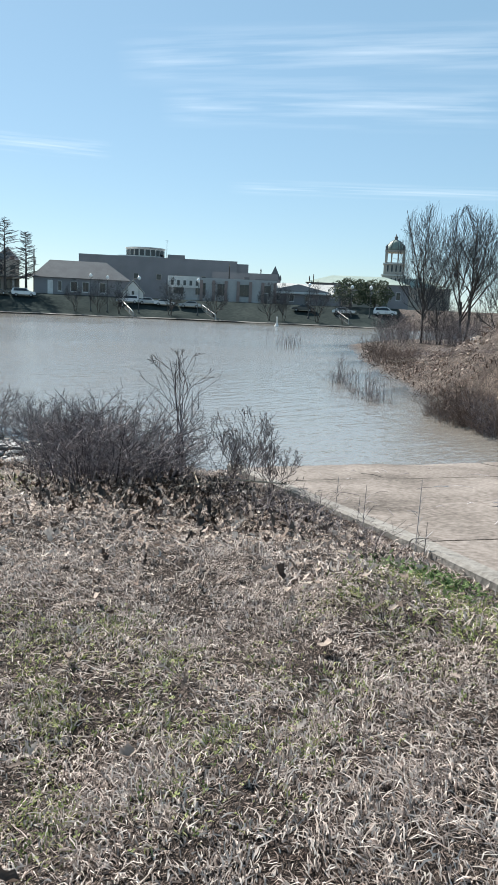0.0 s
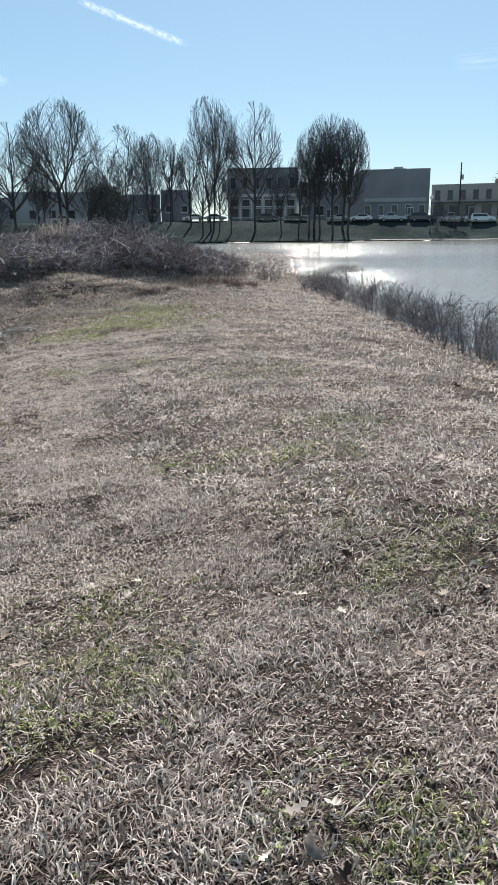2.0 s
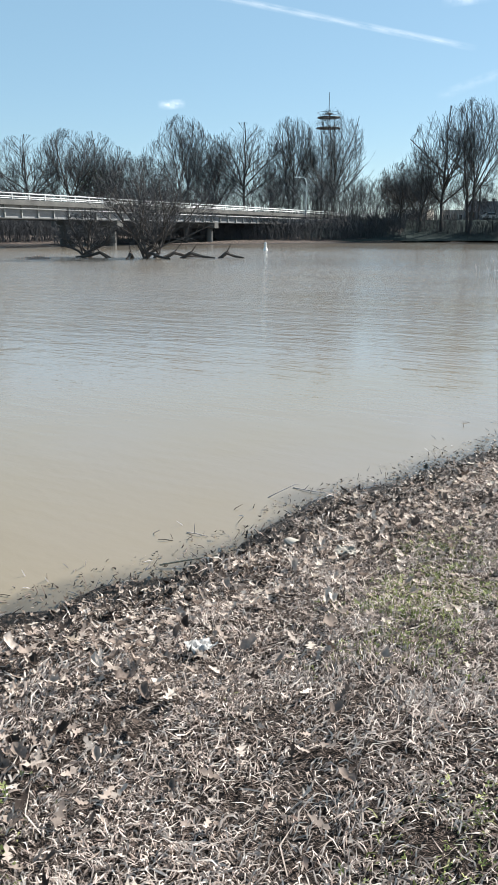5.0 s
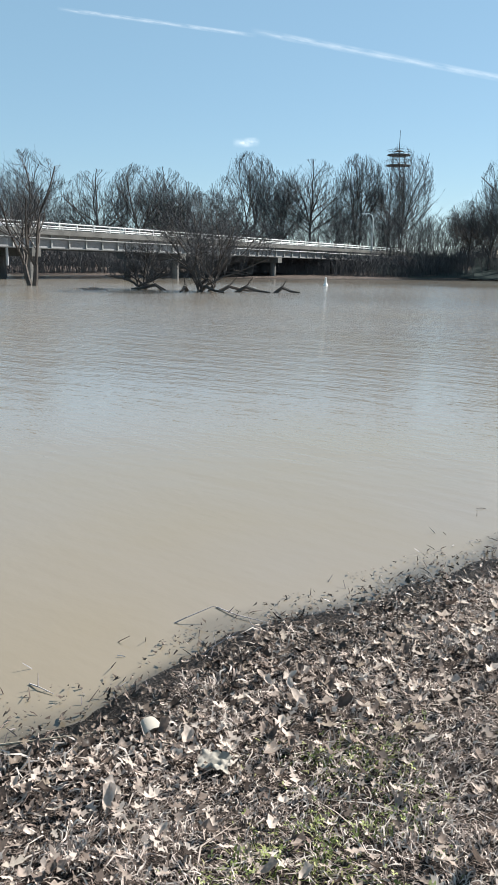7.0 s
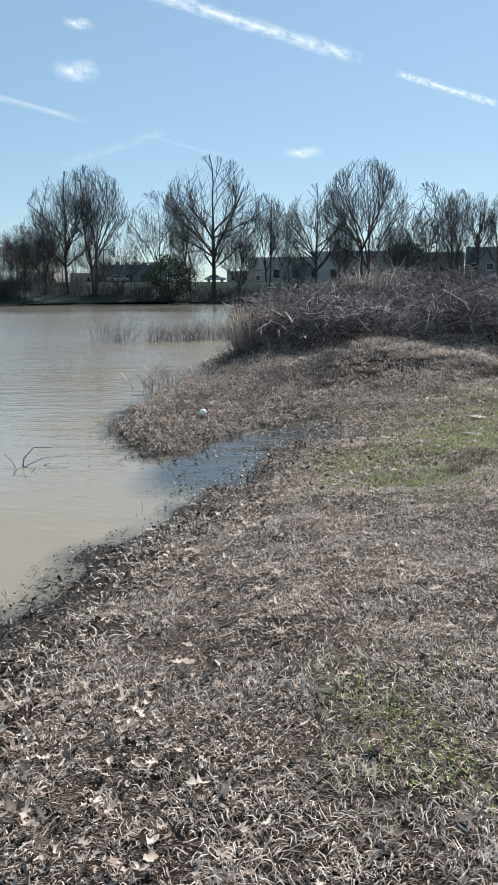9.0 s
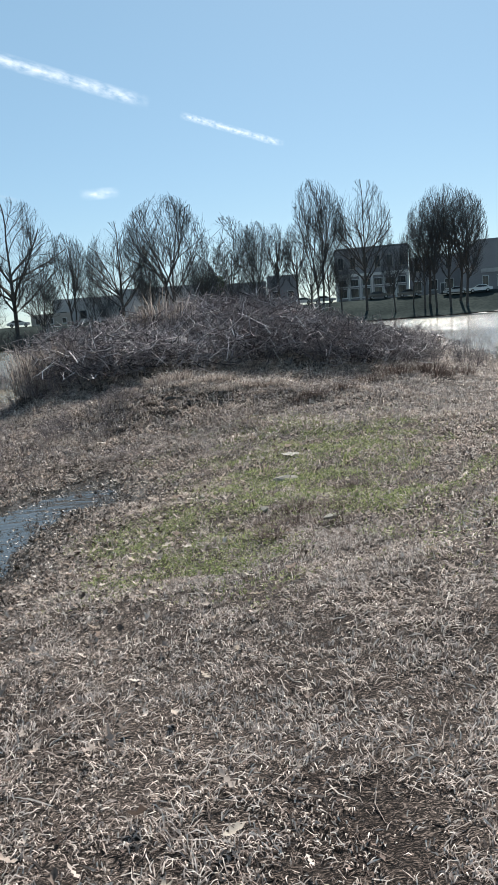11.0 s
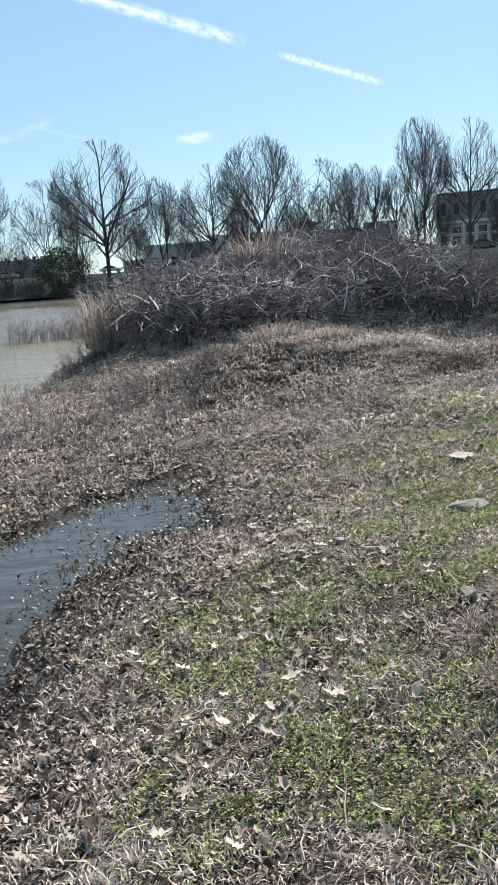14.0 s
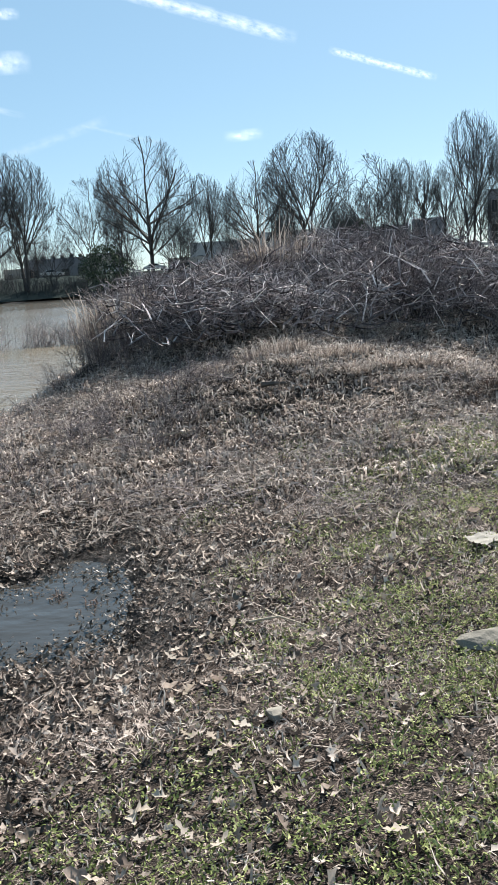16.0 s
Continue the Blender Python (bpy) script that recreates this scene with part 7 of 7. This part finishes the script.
def grass_patch(name, xs, ys, size, wide, mat, label, rng, upright=0.6, heading=None):
    """Bent blades of grass, three triangles each."""
    n = len(xs)
    z = heights(xs, ys) - 0.006
    a = rng.uniform(0, 6.283, n) if heading is None else heading
    lean = np.clip(rng.normal(upright, 0.35, n), 0.1, 1.8)
    h = size * rng.uniform(0.55, 1.25, n)
    ox, oy = np.cos(a), np.sin(a)
    curl = rng.uniform(-0.7, 0.7, n)
    base = np.stack([xs, ys, z + rng.uniform(0, 0.012, n)], -1)
    side = np.stack([-oy * wide, ox * wide, rng.normal(0, 0.5, n) * wide], -1)
    rise = np.clip(0.85 - 0.42 * lean, 0.1, 1)
    mid = base + np.stack([ox * h * lean * 0.42, oy * h * lean * 0.42, h * rise * 0.8], -1)
    tip = base + np.stack([(ox - oy * curl) * h * lean, (oy + ox * curl) * h * lean, h * rise * rng.uniform(0.35, 1.1, n)], -1)
    v = np.stack([base - side * 0.8, base + side * 0.8, mid + side, mid - side, tip], 1).reshape(-1, 3)
    k = (np.arange(n) * 5)[:, None, None]
    f = (np.array([[0, 1, 2], [0, 2, 3], [3, 2, 4]])[None] + k).reshape(-1, 3)
    mesh = bpy.data.meshes.new(name)
    mesh.vertices.add(len(v))
    mesh.vertices.foreach_set("co", v.astype(np.float32).ravel())
    mesh.loops.add(f.size)
    mesh.loops.foreach_set("vertex_index", f.astype(np.int32).ravel())
    mesh.polygons.add(len(f))
    mesh.polygons.foreach_set("loop_start", np.arange(0, f.size, 3, dtype=np.int32))
    mesh.update(calc_edges=True)
    mesh.materials.append(mat)
    return tagged(new(name, mesh), label, "grass", kind="stuff")


def sow(rng, count, x0, x1, y0, y1, shore=0.02):
    """Places on dry ground, gathered into loose clumps."""
    xs, ys = rng.uniform(x0, x1, count), rng.uniform(y0, y1, count)
    thick = 0.6 + 0.3 * waves(xs, ys, 0.45, 23) + 0.3 * waves(xs, ys, 0.14, 26)
    keep = (rng.uniform(0, 1, count) < np.clip(thick, 0.25, 1)) & dry(xs, ys) & (heights(xs, ys) > WATER + shore)
    return xs[keep], ys[keep]


def tussocks(rng, xs, ys, per, wide):
    """Blades that spring from tufts and comb over to one side: places, headings and the vigour of each tuft."""
    comb = 3.1 * waves(xs, ys, 1.2, 31)
    n = len(xs) * per
    ox, oy = rng.normal(0, wide, n), rng.normal(0, wide, n)
    vigour = np.repeat(rng.uniform(0.55, 1.35, len(xs)), per)
    way = np.arctan2(oy + 0.9 * wide * np.sin(np.repeat(comb, per)), ox + 0.9 * wide * np.cos(np.repeat(comb, per))) + rng.normal(0, 0.6, n)
    return np.repeat(xs, per) + ox, np.repeat(ys, per) + oy, way, vigour


rng = np.random.RandomState(61)
def walked(ys):
    """The middle of the ground that the walk passes close to."""
    return np.interp(ys, [-3.7, -2, 0, 2, 3.5, 6, 8, 12, 18], [0.9, 1.2, 0.7, -0.4, -0.9, -0.8, 0.2, 0.8, 0.9])


for name, count, close, size, wide, per, tuft in (("dead_grass", 300000, True, 0.036, 0.002, 9, 0.02), ("dead_grass_edge", 130000, False, 0.055, 0.0036, 4, 0.03)):
    xs, ys = sow(rng, count, -3.6, 4.2, -3.6, 18.5, 0.06)
    near = np.abs(xs - walked(ys)) < 1.45 + 0.25 * waves(xs, ys, 0.6, 25)
    # the weedy ground at the end of the walk has less grass
    near = (near == close) & (rng.uniform(0, 1, len(xs)) < np.clip(np.interp(ys, [3.5, 6.0, 8.5, 12.6, 13.6], [1.0, 0.77, 0.58, 0.48, 0.22]) + 0.2 * waves(xs, ys, 0.8, 33), 0.03, 1))
    xs, ys, way, vigour = tussocks(rng, xs[near], ys[near], per, tuft)
    isg = rng.uniform(0, 1, len(xs)) < green(xs, ys) * 0.6
    m = ~isg
    tall = size * vigour * (1 + 0.3 * waves(xs, ys, 0.9, 24))
    grass_patch(name, xs[m], ys[m], tall[m], np.full(m.sum(), wide), DRY_GRASS, "matted dead brown winter lawn", rng, 0.9, way[m])
    grass_patch("green_" + name[5:], xs[isg], ys[isg], tall[isg] * 0.8, np.full(isg.sum(), wide), GREEN_GRASS, "green shoots in patches through a dead lawn", rng, 0.8, way[isg])
# longer loose straw over the mown turf
xs, ys = sow(rng, 9000, -3.4, 4.2, -3.4, 18.5)
grass_patch("loose_straw", xs, ys, np.full(len(xs), 0.11), np.full(len(xs), 0.0022), STRAW, "loose pale straw on a dead lawn", rng, 1.6)
for name, count, box, size, wide, per, tuft in (
        ("lawn_behind", 16000, (-3.6, 4.4, -9, -3.6), 0.06, 0.006, 4, 0.05), ("side_grass", 26000, (3.9, 9.8, -5, 28), 0.075, 0.006, 5, 0.04), ("mound_foot_grass", 17000, (-2.9, 5.6, 16.9, 22.6), 0.1, 0.007, 4, 0.04),
        ("point_grass", 9000, (-3.2, 12, 21, 34), 0.14, 0.008, 5, 0.05), ("far_point_grass", 20000, (-3, 22, 30, 62), 0.3, 0.016, 1, 0.1), ("landing_grass", 13000, (12, 40, -14, 16), 0.22, 0.013, 4, 0.08)):
    xs, ys = sow(rng, count, *box)
    xs, ys, way, vigour = tussocks(rng, xs, ys, per, tuft)
    grass_patch(name, xs, ys, size * vigour, np.full(len(xs), wide), RUSSET if name == "landing_grass" else STRAW if name in ("mound_foot_grass", "point_grass") else DRY_GRASS, "rough dead brown grass on the point", rng, 0.8, way)
# clover and small weeds
TREFOIL = (np.array([(0, 0, 0), (0.5, 0.28, 0.1), (0.62, 0, 0.16), (0.5, -0.28, 0.1), (-0.49, 0.29, 0.1), (-0.31, 0.54, 0.16), (0, 0.57, 0.1), (0, -0.57, 0.1), (-0.31, -0.54, 0.16), (-0.49, -0.29, 0.1)]), np.array([(0, 3, 2), (0, 2, 1), (0, 6, 5), (0, 5, 4), (0, 9, 8), (0, 8, 7)]))
xs, ys = sow(rng, 330000, -3.0, 4.6, -3.4, 19)
keep = rng.uniform(0, 1, len(xs)) < 0.8 * green(xs, ys) ** 1.1
xs, ys = xs[keep], ys[keep]
scatter("clover", [TREFOIL], xs, ys, rng.uniform(0.01, 0.05, len(xs)), rng.uniform(0.009, 0.018, len(xs)), 0.55, rng, CLOVER, "low green clover growing in patches", "clover")
STRIP = (np.array([(-0.6, -0.1, 0.1), (-0.6, 0.08, 0.14), (-0.15, -0.04, 0.0), (-0.15, 0.18, 0.04), (0.3, -0.1, 0.03), (0.28, 0.1, 0.1), (0.65, -0.26, 0.2)]), np.array([(0, 2, 3), (0, 3, 1), (2, 4, 5), (2, 5, 3), (4, 6, 5)]))
SHRED = (np.array([(0, 0, -0.06), (0.5, 0.05, 0.1), (0.16, 0.17, 0.0), (0.06, 0.4, 0.14), (-0.14, 0.14, 0.0), (-0.5, 0.1, 0.16), (-0.18, -0.12, 0.0), (0.1, -0.34, 0.1)]), np.array([(0, 1, 2), (0, 2, 3), (0, 3, 4), (0, 4, 5), (0, 5, 6), (0, 6, 7), (0, 7, 1)]))
FLAKE = (np.array([(-0.5, -0.16, 0.16), (0.5, -0.1, 0.0), (0.35, 0.18, 0.2), (-0.3, 0.16, 0.0)]), np.array([(0, 1, 2), (0, 2, 3)]))
# broken leaves over the weedy ground by the backwater and round the mound's foot
xs, ys = sow(rng, 150000, -3.0, 5.0, 11.0, 22.0)
keep = rng.uniform(0, 1, len(xs)) < np.interp(ys, [11.0, 12.4, 18, 22], [0.1, 0.95, 0.7, 0.35]) * np.clip(1.1 - 1.0 * green(xs, ys), 0.25, 1)
scatter("leaf_scraps", [STRIP, STRIP, SHRED], xs[keep], ys[keep], rng.uniform(0.004, 0.03, keep.sum()), rng.uniform(0.012, 0.034, keep.sum()) * np.interp(ys[keep], [12.5, 14.5, 20], [1, 1.3, 1.8]), 0.7, rng, LEAF, "broken brown leaves and stems over weedy ground", "leaves")
# deep litter of dark leaves between the shrubs and the kerb
xs, ys = 4.1 + rng.normal(size=6500) * 0.7, 0.0 + rng.normal(size=6500) * 0.9
keep = dry(xs, ys) & (ramp_frame(xs, ys)[1] < -0.38)
xs, ys = xs[keep], ys[keep]
scatter("shrub_litter", CURLED, xs, ys, rng.uniform(0.01, 0.08, len(xs)), rng.uniform(0.022, 0.06, len(xs)), 0.6, rng, LEAF, "deep litter of dead leaves under leafless shrubs", "leaves")
# darker leaves on top put the shrubs' shade into the litter's colour
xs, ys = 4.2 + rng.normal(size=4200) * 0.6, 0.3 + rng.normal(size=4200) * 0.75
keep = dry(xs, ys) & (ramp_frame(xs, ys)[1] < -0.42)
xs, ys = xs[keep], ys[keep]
scatter("rotten_leaves", CURLED, xs, ys, rng.uniform(0.02, 0.09, len(xs)), rng.uniform(0.025, 0.07, len(xs)), 0.8, rng, WET_AND_SHADE_LEAF, "dark leaves standing in for shade under leafless shrubs", "leaves")
# broad green leaves beside the kerb
xs, ys = 3.5 + rng.normal(size=800) * 0.2, -2.3 + rng.normal(size=800) * 0.24
keep = dry(xs, ys) & (ramp_frame(xs, ys)[1] < -0.3)
scatter("broadleaf_weed", LEAVES[:2], xs[keep], ys[keep], rng.uniform(0.02, 0.07, keep.sum()), rng.uniform(0.025, 0.05, keep.sum()), 0.5, rng, WEED_LEAF, "low broad-leaved green weeds beside a kerb", "weeds")
xs, ys = sow(rng, 110000, -3.0, 6.6, -3.0, 21)
# dark crumbs thicken under the shrubs as painted shade, and round the backwater
shade = np.maximum(np.exp(-(((xs - 3.8) / 1.1) ** 2 + ((ys + 0.1) / 1.5) ** 2)), 0.8 * np.exp(-(((xs - 0.2) / 1.0) ** 2 + ((ys - 15.6) / 2.2) ** 2)))
keep = rng.uniform(0, 1, len(xs)) < 0.12 + 0.85 * shade
scatter("leaf_crumbs", [SHRED, STRIP], xs[keep], ys[keep], rng.uniform(0.005, 0.04, keep.sum()), rng.uniform(0.01, 0.032, keep.sum()), 0.5, rng, RUSSET, "crumbled dark leaves and bark on the soil", "leaves")

xs, ys = rng.uniform(0.0, 3.9, 230000), rng.uniform(11.6, 18.6, 230000)
keep = (rng.uniform(0, 1, len(xs)) < green(xs, ys) * 0.7) & dry(xs, ys)
scatter("weed_mat", [FLAKE], xs[keep], ys[keep], rng.uniform(0.005, 0.035, keep.sum()), rng.uniform(0.01, 0.019, keep.sum()), 0.6, rng, CLOVER, "low mat of small yellow-green weeds", "weeds")
# curled bits of leaf on the high bank of the landing
xs, ys = rng.uniform(13, 38, 5200), rng.uniform(-10, 16, 5200)
keep = dry(xs, ys) & (heights(xs, ys) > 0.1)
scatter("landing_leaves", [FLAKE], xs[keep], ys[keep], rng.uniform(0.01, 0.15, keep.sum()), rng.uniform(0.06, 0.15, keep.sum()), 0.6, rng, LEAF, "brown curled dead leaves over a high bank", "leaves")

# wet scraps lying on the mud and floating at its edge
xs, ys = rng.uniform(-3.9, 0.4, 60000), rng.uniform(1.5, 23, 60000)
d = signed(xs, ys, POINT)
lone = np.hypot((xs + 0.45) / 0.95, (ys - 14.8) / 1.5) < 1.0
keep = (((np.abs(d - 0.06) < 0.34) & (rng.uniform(0, 1, len(xs)) < 0.7)) | (lone & (rng.uniform(0, 1, len(xs)) < 0.55))) & (heights(xs, ys) > WATER - 0.05) & (heights(xs, ys) < WATER + 0.09)
xs, ys = xs[keep], ys[keep]
scatter("wet_scraps", [FLAKE], xs, ys, np.maximum(0.004, WATER + 0.003 - heights(xs, ys)) + rng.uniform(0, 0.02, len(xs)), rng.uniform(0.01, 0.028, len(xs)), 0.4, rng, WET_AND_SHADE_LEAF, "dark wet leaf scraps along the water's edge", "leaves")

# sodden leaves and bits on the bare wet margin of the shore
xs, ys = rng.uniform(-4.2, 0.3, 90000), rng.uniform(-2, 17, 90000)
d, z = signed(xs, ys, POINT), heights(xs, ys)
keep = (d > -0.12) & (d < 0.8) & (z < WATER + 0.12) & (z > WATER - 0.05) & (rng.uniform(0, 1, len(xs)) < 0.75 * np.exp(-np.maximum(-d, 0) / 0.06) * (0.75 + 0.4 * waves(xs, ys, 0.4, 36)))
xs, ys, z = xs[keep], ys[keep], z[keep]
pale = rng.uniform(0, 1, len(xs)) < np.clip((z - WATER) / 0.12, 0.03, 0.5)
for name, m, mat, label in (("margin_leaves", ~pale, WET_AND_SHADE_LEAF, "dark sodden leaves on a wet shore"), ("drying_leaves", pale, LEAF, "brown leaves drying on a muddy shore")):
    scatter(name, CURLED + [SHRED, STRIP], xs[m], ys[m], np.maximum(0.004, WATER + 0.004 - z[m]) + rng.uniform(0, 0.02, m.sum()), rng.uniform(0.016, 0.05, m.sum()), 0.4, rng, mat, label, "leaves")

# rotten leaves heaped along the backwater's muddy rim and lying in its shallows
xs, ys = rng.uniform(-2.6, 0.8, 26000), rng.uniform(12.2, 17.0, 26000)
d = signed(xs, ys, POINT)
deep = np.exp(-np.maximum(-d, 0) / 0.16) * np.exp(-np.maximum(d, 0) / 0.5) * (0.55 + 0.6 * waves(xs, ys, 0.5, 35))
keep = (rng.uniform(0, 1, len(xs)) < np.clip(deep, 0.015, 1) * 0.75) & (heights(xs, ys) > WATER - 0.12)
xs, ys = xs[keep], ys[keep]
scatter("sodden_leaves", CURLED + [SHRED], xs, ys, np.maximum(0.004, WATER + 0.004 - heights(xs, ys)) + rng.uniform(0, 0.018, len(xs)), rng.uniform(0.018, 0.05, len(xs)), 0.4, rng, WET_AND_SHADE_LEAF, "dark sodden leaves round a muddy backwater", "leaves")

# ---- drift along the water's edge ----
rng = np.random.RandomState(71)
s, wet = Shape(), Shape()
for _ in range(800):
    y = rng.uniform(2, 22)
    edge = float(np.interp(y, [0, 3.6, 5.6, 7.3, 9.6, 11.5, 13, 14.2, 15.9, 22], [-3.7, -3.35, -2.7, -2.15, -1.75, -1.05, -1.3, -2.0, -2.75, -2.5]))
    x, a = edge + rng.normal() * 0.2 - 0.02, rng.uniform(0, 6.28)
    z = max(ground_at(x, y), WATER) + 0.005
    l = rng.uniform(0.015, 0.09)
    p, d = Vector((x, y, z)), Vector((math.cos(a) * l, math.sin(a) * l, rng.uniform(-0.01, 0.09)))
    (s if rng.uniform() < 0.5 else wet).tube([p - d * 0.5, p + Vector((0, 0, 0.004)), p + d * 0.5], [0.002, 0.0026, 0.0015], 3)
solo("drift_twigs", s, STEM, Matrix(), "dark wet twigs along the water's edge", "twigs", kind="stuff")
solo("drift_straw", wet, RUSSET, Matrix(), "brown straw floating at the water's edge", "straw", kind="stuff")
s = Shape()
for x, y, w, n in ((-1.75, 13.6, 0.22, 30), (-1.45, 13.9, 0.2, 24), (-2.4, 15.3, 0.25, 50), (-2.75, 16.4, 0.15, 40), (-0.62, 14.46, 0.05, 26), (-0.28, 15.65, 0.05, 26), (-0.73, 15.6, 0.04, 16), (-0.05, 15.5, 0.05, 18)):
    for _ in range(n):
        bx, by = x + rng.normal() * w, y + rng.normal() * w
        h, a = rng.uniform(0.012, 0.04), rng.uniform(0, 6.28)
        s.tube([(bx, by, WATER - 0.06), (bx + math.cos(a) * h * 0.8, by + math.sin(a) * h * 0.8, WATER + h * 0.5), (bx + math.cos(a) * h * 1.8, by + math.sin(a) * h * 1.8, WATER + h * 0.55)], [0.004, 0.0035, 0.0015], 3)
solo("drowned_grass", s, RUSSET, Matrix(), "dark drowned grass standing in shallow water", "grass", kind="stuff")


def branch(x, y, lines, mat, label, z=None, group=""):
    s = Shape()
    for pts, r in lines:
        s.tube(pts, [r * (1 - 0.6 * k / (len(pts) - 1)) for k in range(len(pts))], 5)
    return solo("branch", s, mat, pose(x, y, WATER if z is None else z), label, "branch", group)


branch(-3.2, 13.3, [([(0, 0, -0.15), (0.05, 0, 0.1), (0.2, -0.1, 0.24), (0.42, -0.15, 0.25)], 0.012), ([(0, 0, -0.1), (-0.08, 0, 0.06), (-0.18, 0.02, 0.14)], 0.01), ([(0.04, 0, 0.0), (0.25, 0.05, 0.1), (0.5, 0.1, 0.11)], 0.01), ([(0.1, 0.1, -0.05), (0.3, 0.1, 0.03), (0.55, 0.05, 0.04)], 0.008), ([(0.15, 0, -0.05), (0.25, -0.2, 0.06)], 0.007)], STEM, "dark forked branch sticking out of the water")
branch(-2.68, 5.7, [([(-0.06, -0.06, 0), (0.0, 0.0, 0.06), (0.08, 0.07, 0.13)], 0.004), ([(0.0, 0.0, 0.06), (-0.03, 0.02, 0.11)], 0.002), ([(0.04, 0.03, 0.1), (0.12, 0.06, 0.12)], 0.002), ([(0.15, 0.1, 0), (0.17, 0.14, 0.1)], 0.003)], STEM, "thin forked twig standing at the shore")
branch(-3.05, 5.85, [([(-0.03, -0.02, -0.01), (0.03, 0.03, 0.03), (0.12, 0.14, 0.08), (0.15, 0.16, 0.075)], 0.004)], STEM, "short wet stick in the shallows")
branch(-2.85, 6.1, [([(-0.16, 0.02, 0.004), (0.0, 0.0, 0.012), (0.22, 0.03, 0.016)], 0.004), ([(-0.06, 0, 0.008), (-0.03, 0.01, 0.05)], 0.003)], STEM, "short wet stick in the shallows")
branch(-3.1, 5.0, [([(-0.07, 0.0, 0.004), (0.0, 0.0, 0.012), (0.08, 0.01, 0.006)], 0.004), ([(-0.01, 0, 0.012), (-0.02, 0.01, 0.07)], 0.003)], STEM, "short wet stick in the shallows")
branch(-2.75, 4.7, [([(-0.25, -0.2, 0.02), (0, 0, 0.06), (0.25, 0.22, 0.1)], 0.006)], PALE_WOOD, "pale thin stick lying at the shore")
branch(4.5, 0.55, [([(-0.4, 0.15, 0.03), (0, 0, 0.08), (0.45, -0.1, 0.05)], 0.02), ([(0.1, -0.02, 0.08), (0.3, 0.2, 0.12)], 0.009)], PALE_WOOD, "bleached driftwood limb under shrubs", ground_at(4.5, 0.55))
branch(5.2, 0.75, [([(-0.5, 0.3, 0.05), (0, 0, 0.1), (0.6, -0.4, 0.02)], 0.016)], PALE_WOOD, "bleached driftwood limb under shrubs", ground_at(5.2, 0.75))
branch(0.1, 18.25, [([(-0.16, -0.03, 0.02), (0, 0, 0.035), (0.16, 0.05, 0.02)], 0.011)], PALE_WOOD, "short bleached stick lying on dead canes", ground_at(0.1, 18.25) + 0.03)
branch(1.0, 19.0, [([(-0.12, 0, 0.04), (0, 0, 0.05), (0.12, 0.02, 0.04)], 0.03)], BARK, "short dark log stub on a grassy hump", ground_at(1.0, 19.0) + 0.02)
branch(0.95, 14.9, [([(-0.12, 0, 0.02), (0.02, 0, 0.04), (0.14, -0.06, 0.02)], 0.007), ([(0.02, 0, 0.03), (-0.05, 0.08, 0.05)], 0.005)], PALE_WOOD, "small pale forked twig on clover", ground_at(0.95, 14.9) + 0.03)

# ---- litter ----
ball = Shape().turned([(0.01, 0.0), (0.06, 0.015), (0.095, 0.06), (0.105, 0.105), (0.095, 0.15), (0.06, 0.195), (0.01, 0.21)], 16)
solo("ball", ball, PLASTIC, pose(-1.62, 16.1, max(ground_at(-1.62, 16.1), WATER) + 0.01) @ Matrix.Diagonal((0.52, 0.52, 0.5, 1)), "white plastic ball stranded on the shore", "ball", smooth=True)


def crumpled(seed, wide, deep, high, mat, name, x, y, spin, label, category):
    """A crumpled sheet: a fine grid folded by noise."""
    n = 14
    gx, gy = np.meshgrid(np.linspace(-0.5, 0.5, n), np.linspace(-0.5, 0.5, n))
    z = high * (0.5 + 0.5 * waves(gx, gy, 0.5, seed)) + high * 0.3 * waves(gx, gy, 0.18, seed + 1)
    rim = 1 - 0.15 * np.abs(waves(gx, gy, 0.4, seed + 2))
    v = np.stack([gx * wide * rim, gy * deep * rim, np.maximum(z, 0)], -1).reshape(-1, 3)
    k = np.arange(n * n).reshape(n, n)
    f = np.stack([k[:-1, :-1], k[:-1, 1:], k[1:, 1:], k[1:, :-1]], -1).reshape(-1, 4)
    m = bpy.data.meshes.new(name)
    fill(m, v, f)
    m.materials.append(mat)
    return solo(name, m, None, pose(x, y, ground_at(x, y) + 0.03, 5, 4, spin), label, category)


PAPER = plain("stained_paper", (0.26, 0.24, 0.21), 0.85)
FILM, _n, _l, _p = material("clear_film", 0.2)
_p.inputs["Base Color"].default_value = (0.5, 0.5, 0.49, 1)
_p.inputs["Transmission Weight"].default_value = 0.55
crumpled(11, 0.12, 0.09, 0.02, PAPER, "paper_scrap", -2.04, 4.9, 20, "crumpled stained paper scrap on dead leaves", "paper")
crumpled(14, 0.12, 0.09, 0.03, FILM, "plastic_wrapper", -2.1, 3.6, 70, "crumpled clear plastic wrapper on the grass", "wrapper")
crumpled(17, 0.24, 0.13, 0.012, PAPER, "paper_scrap", 2.1, 15.6, 40, "torn pale paper flattened in clover", "paper")
CARD = plain("soiled_card", (0.4, 0.36, 0.31), 0.9)
cup = thing("paper_cup", pose(-2.45, 5.0, ground_at(-2.45, 5.0) + 0.03, 84, 0, 60) @ Matrix.Diagonal((1, 0.6, 1, 1)), "soiled crushed paper cup lying on its side at the shore", "cup")
part("wall", Shape().turned([(0.03, 0.0), (0.044, 0.11), (0.047, 0.113), (0.044, 0.109), (0.041, 0.105), (0.028, 0.006)], 14), CARD, cup, smooth=True)
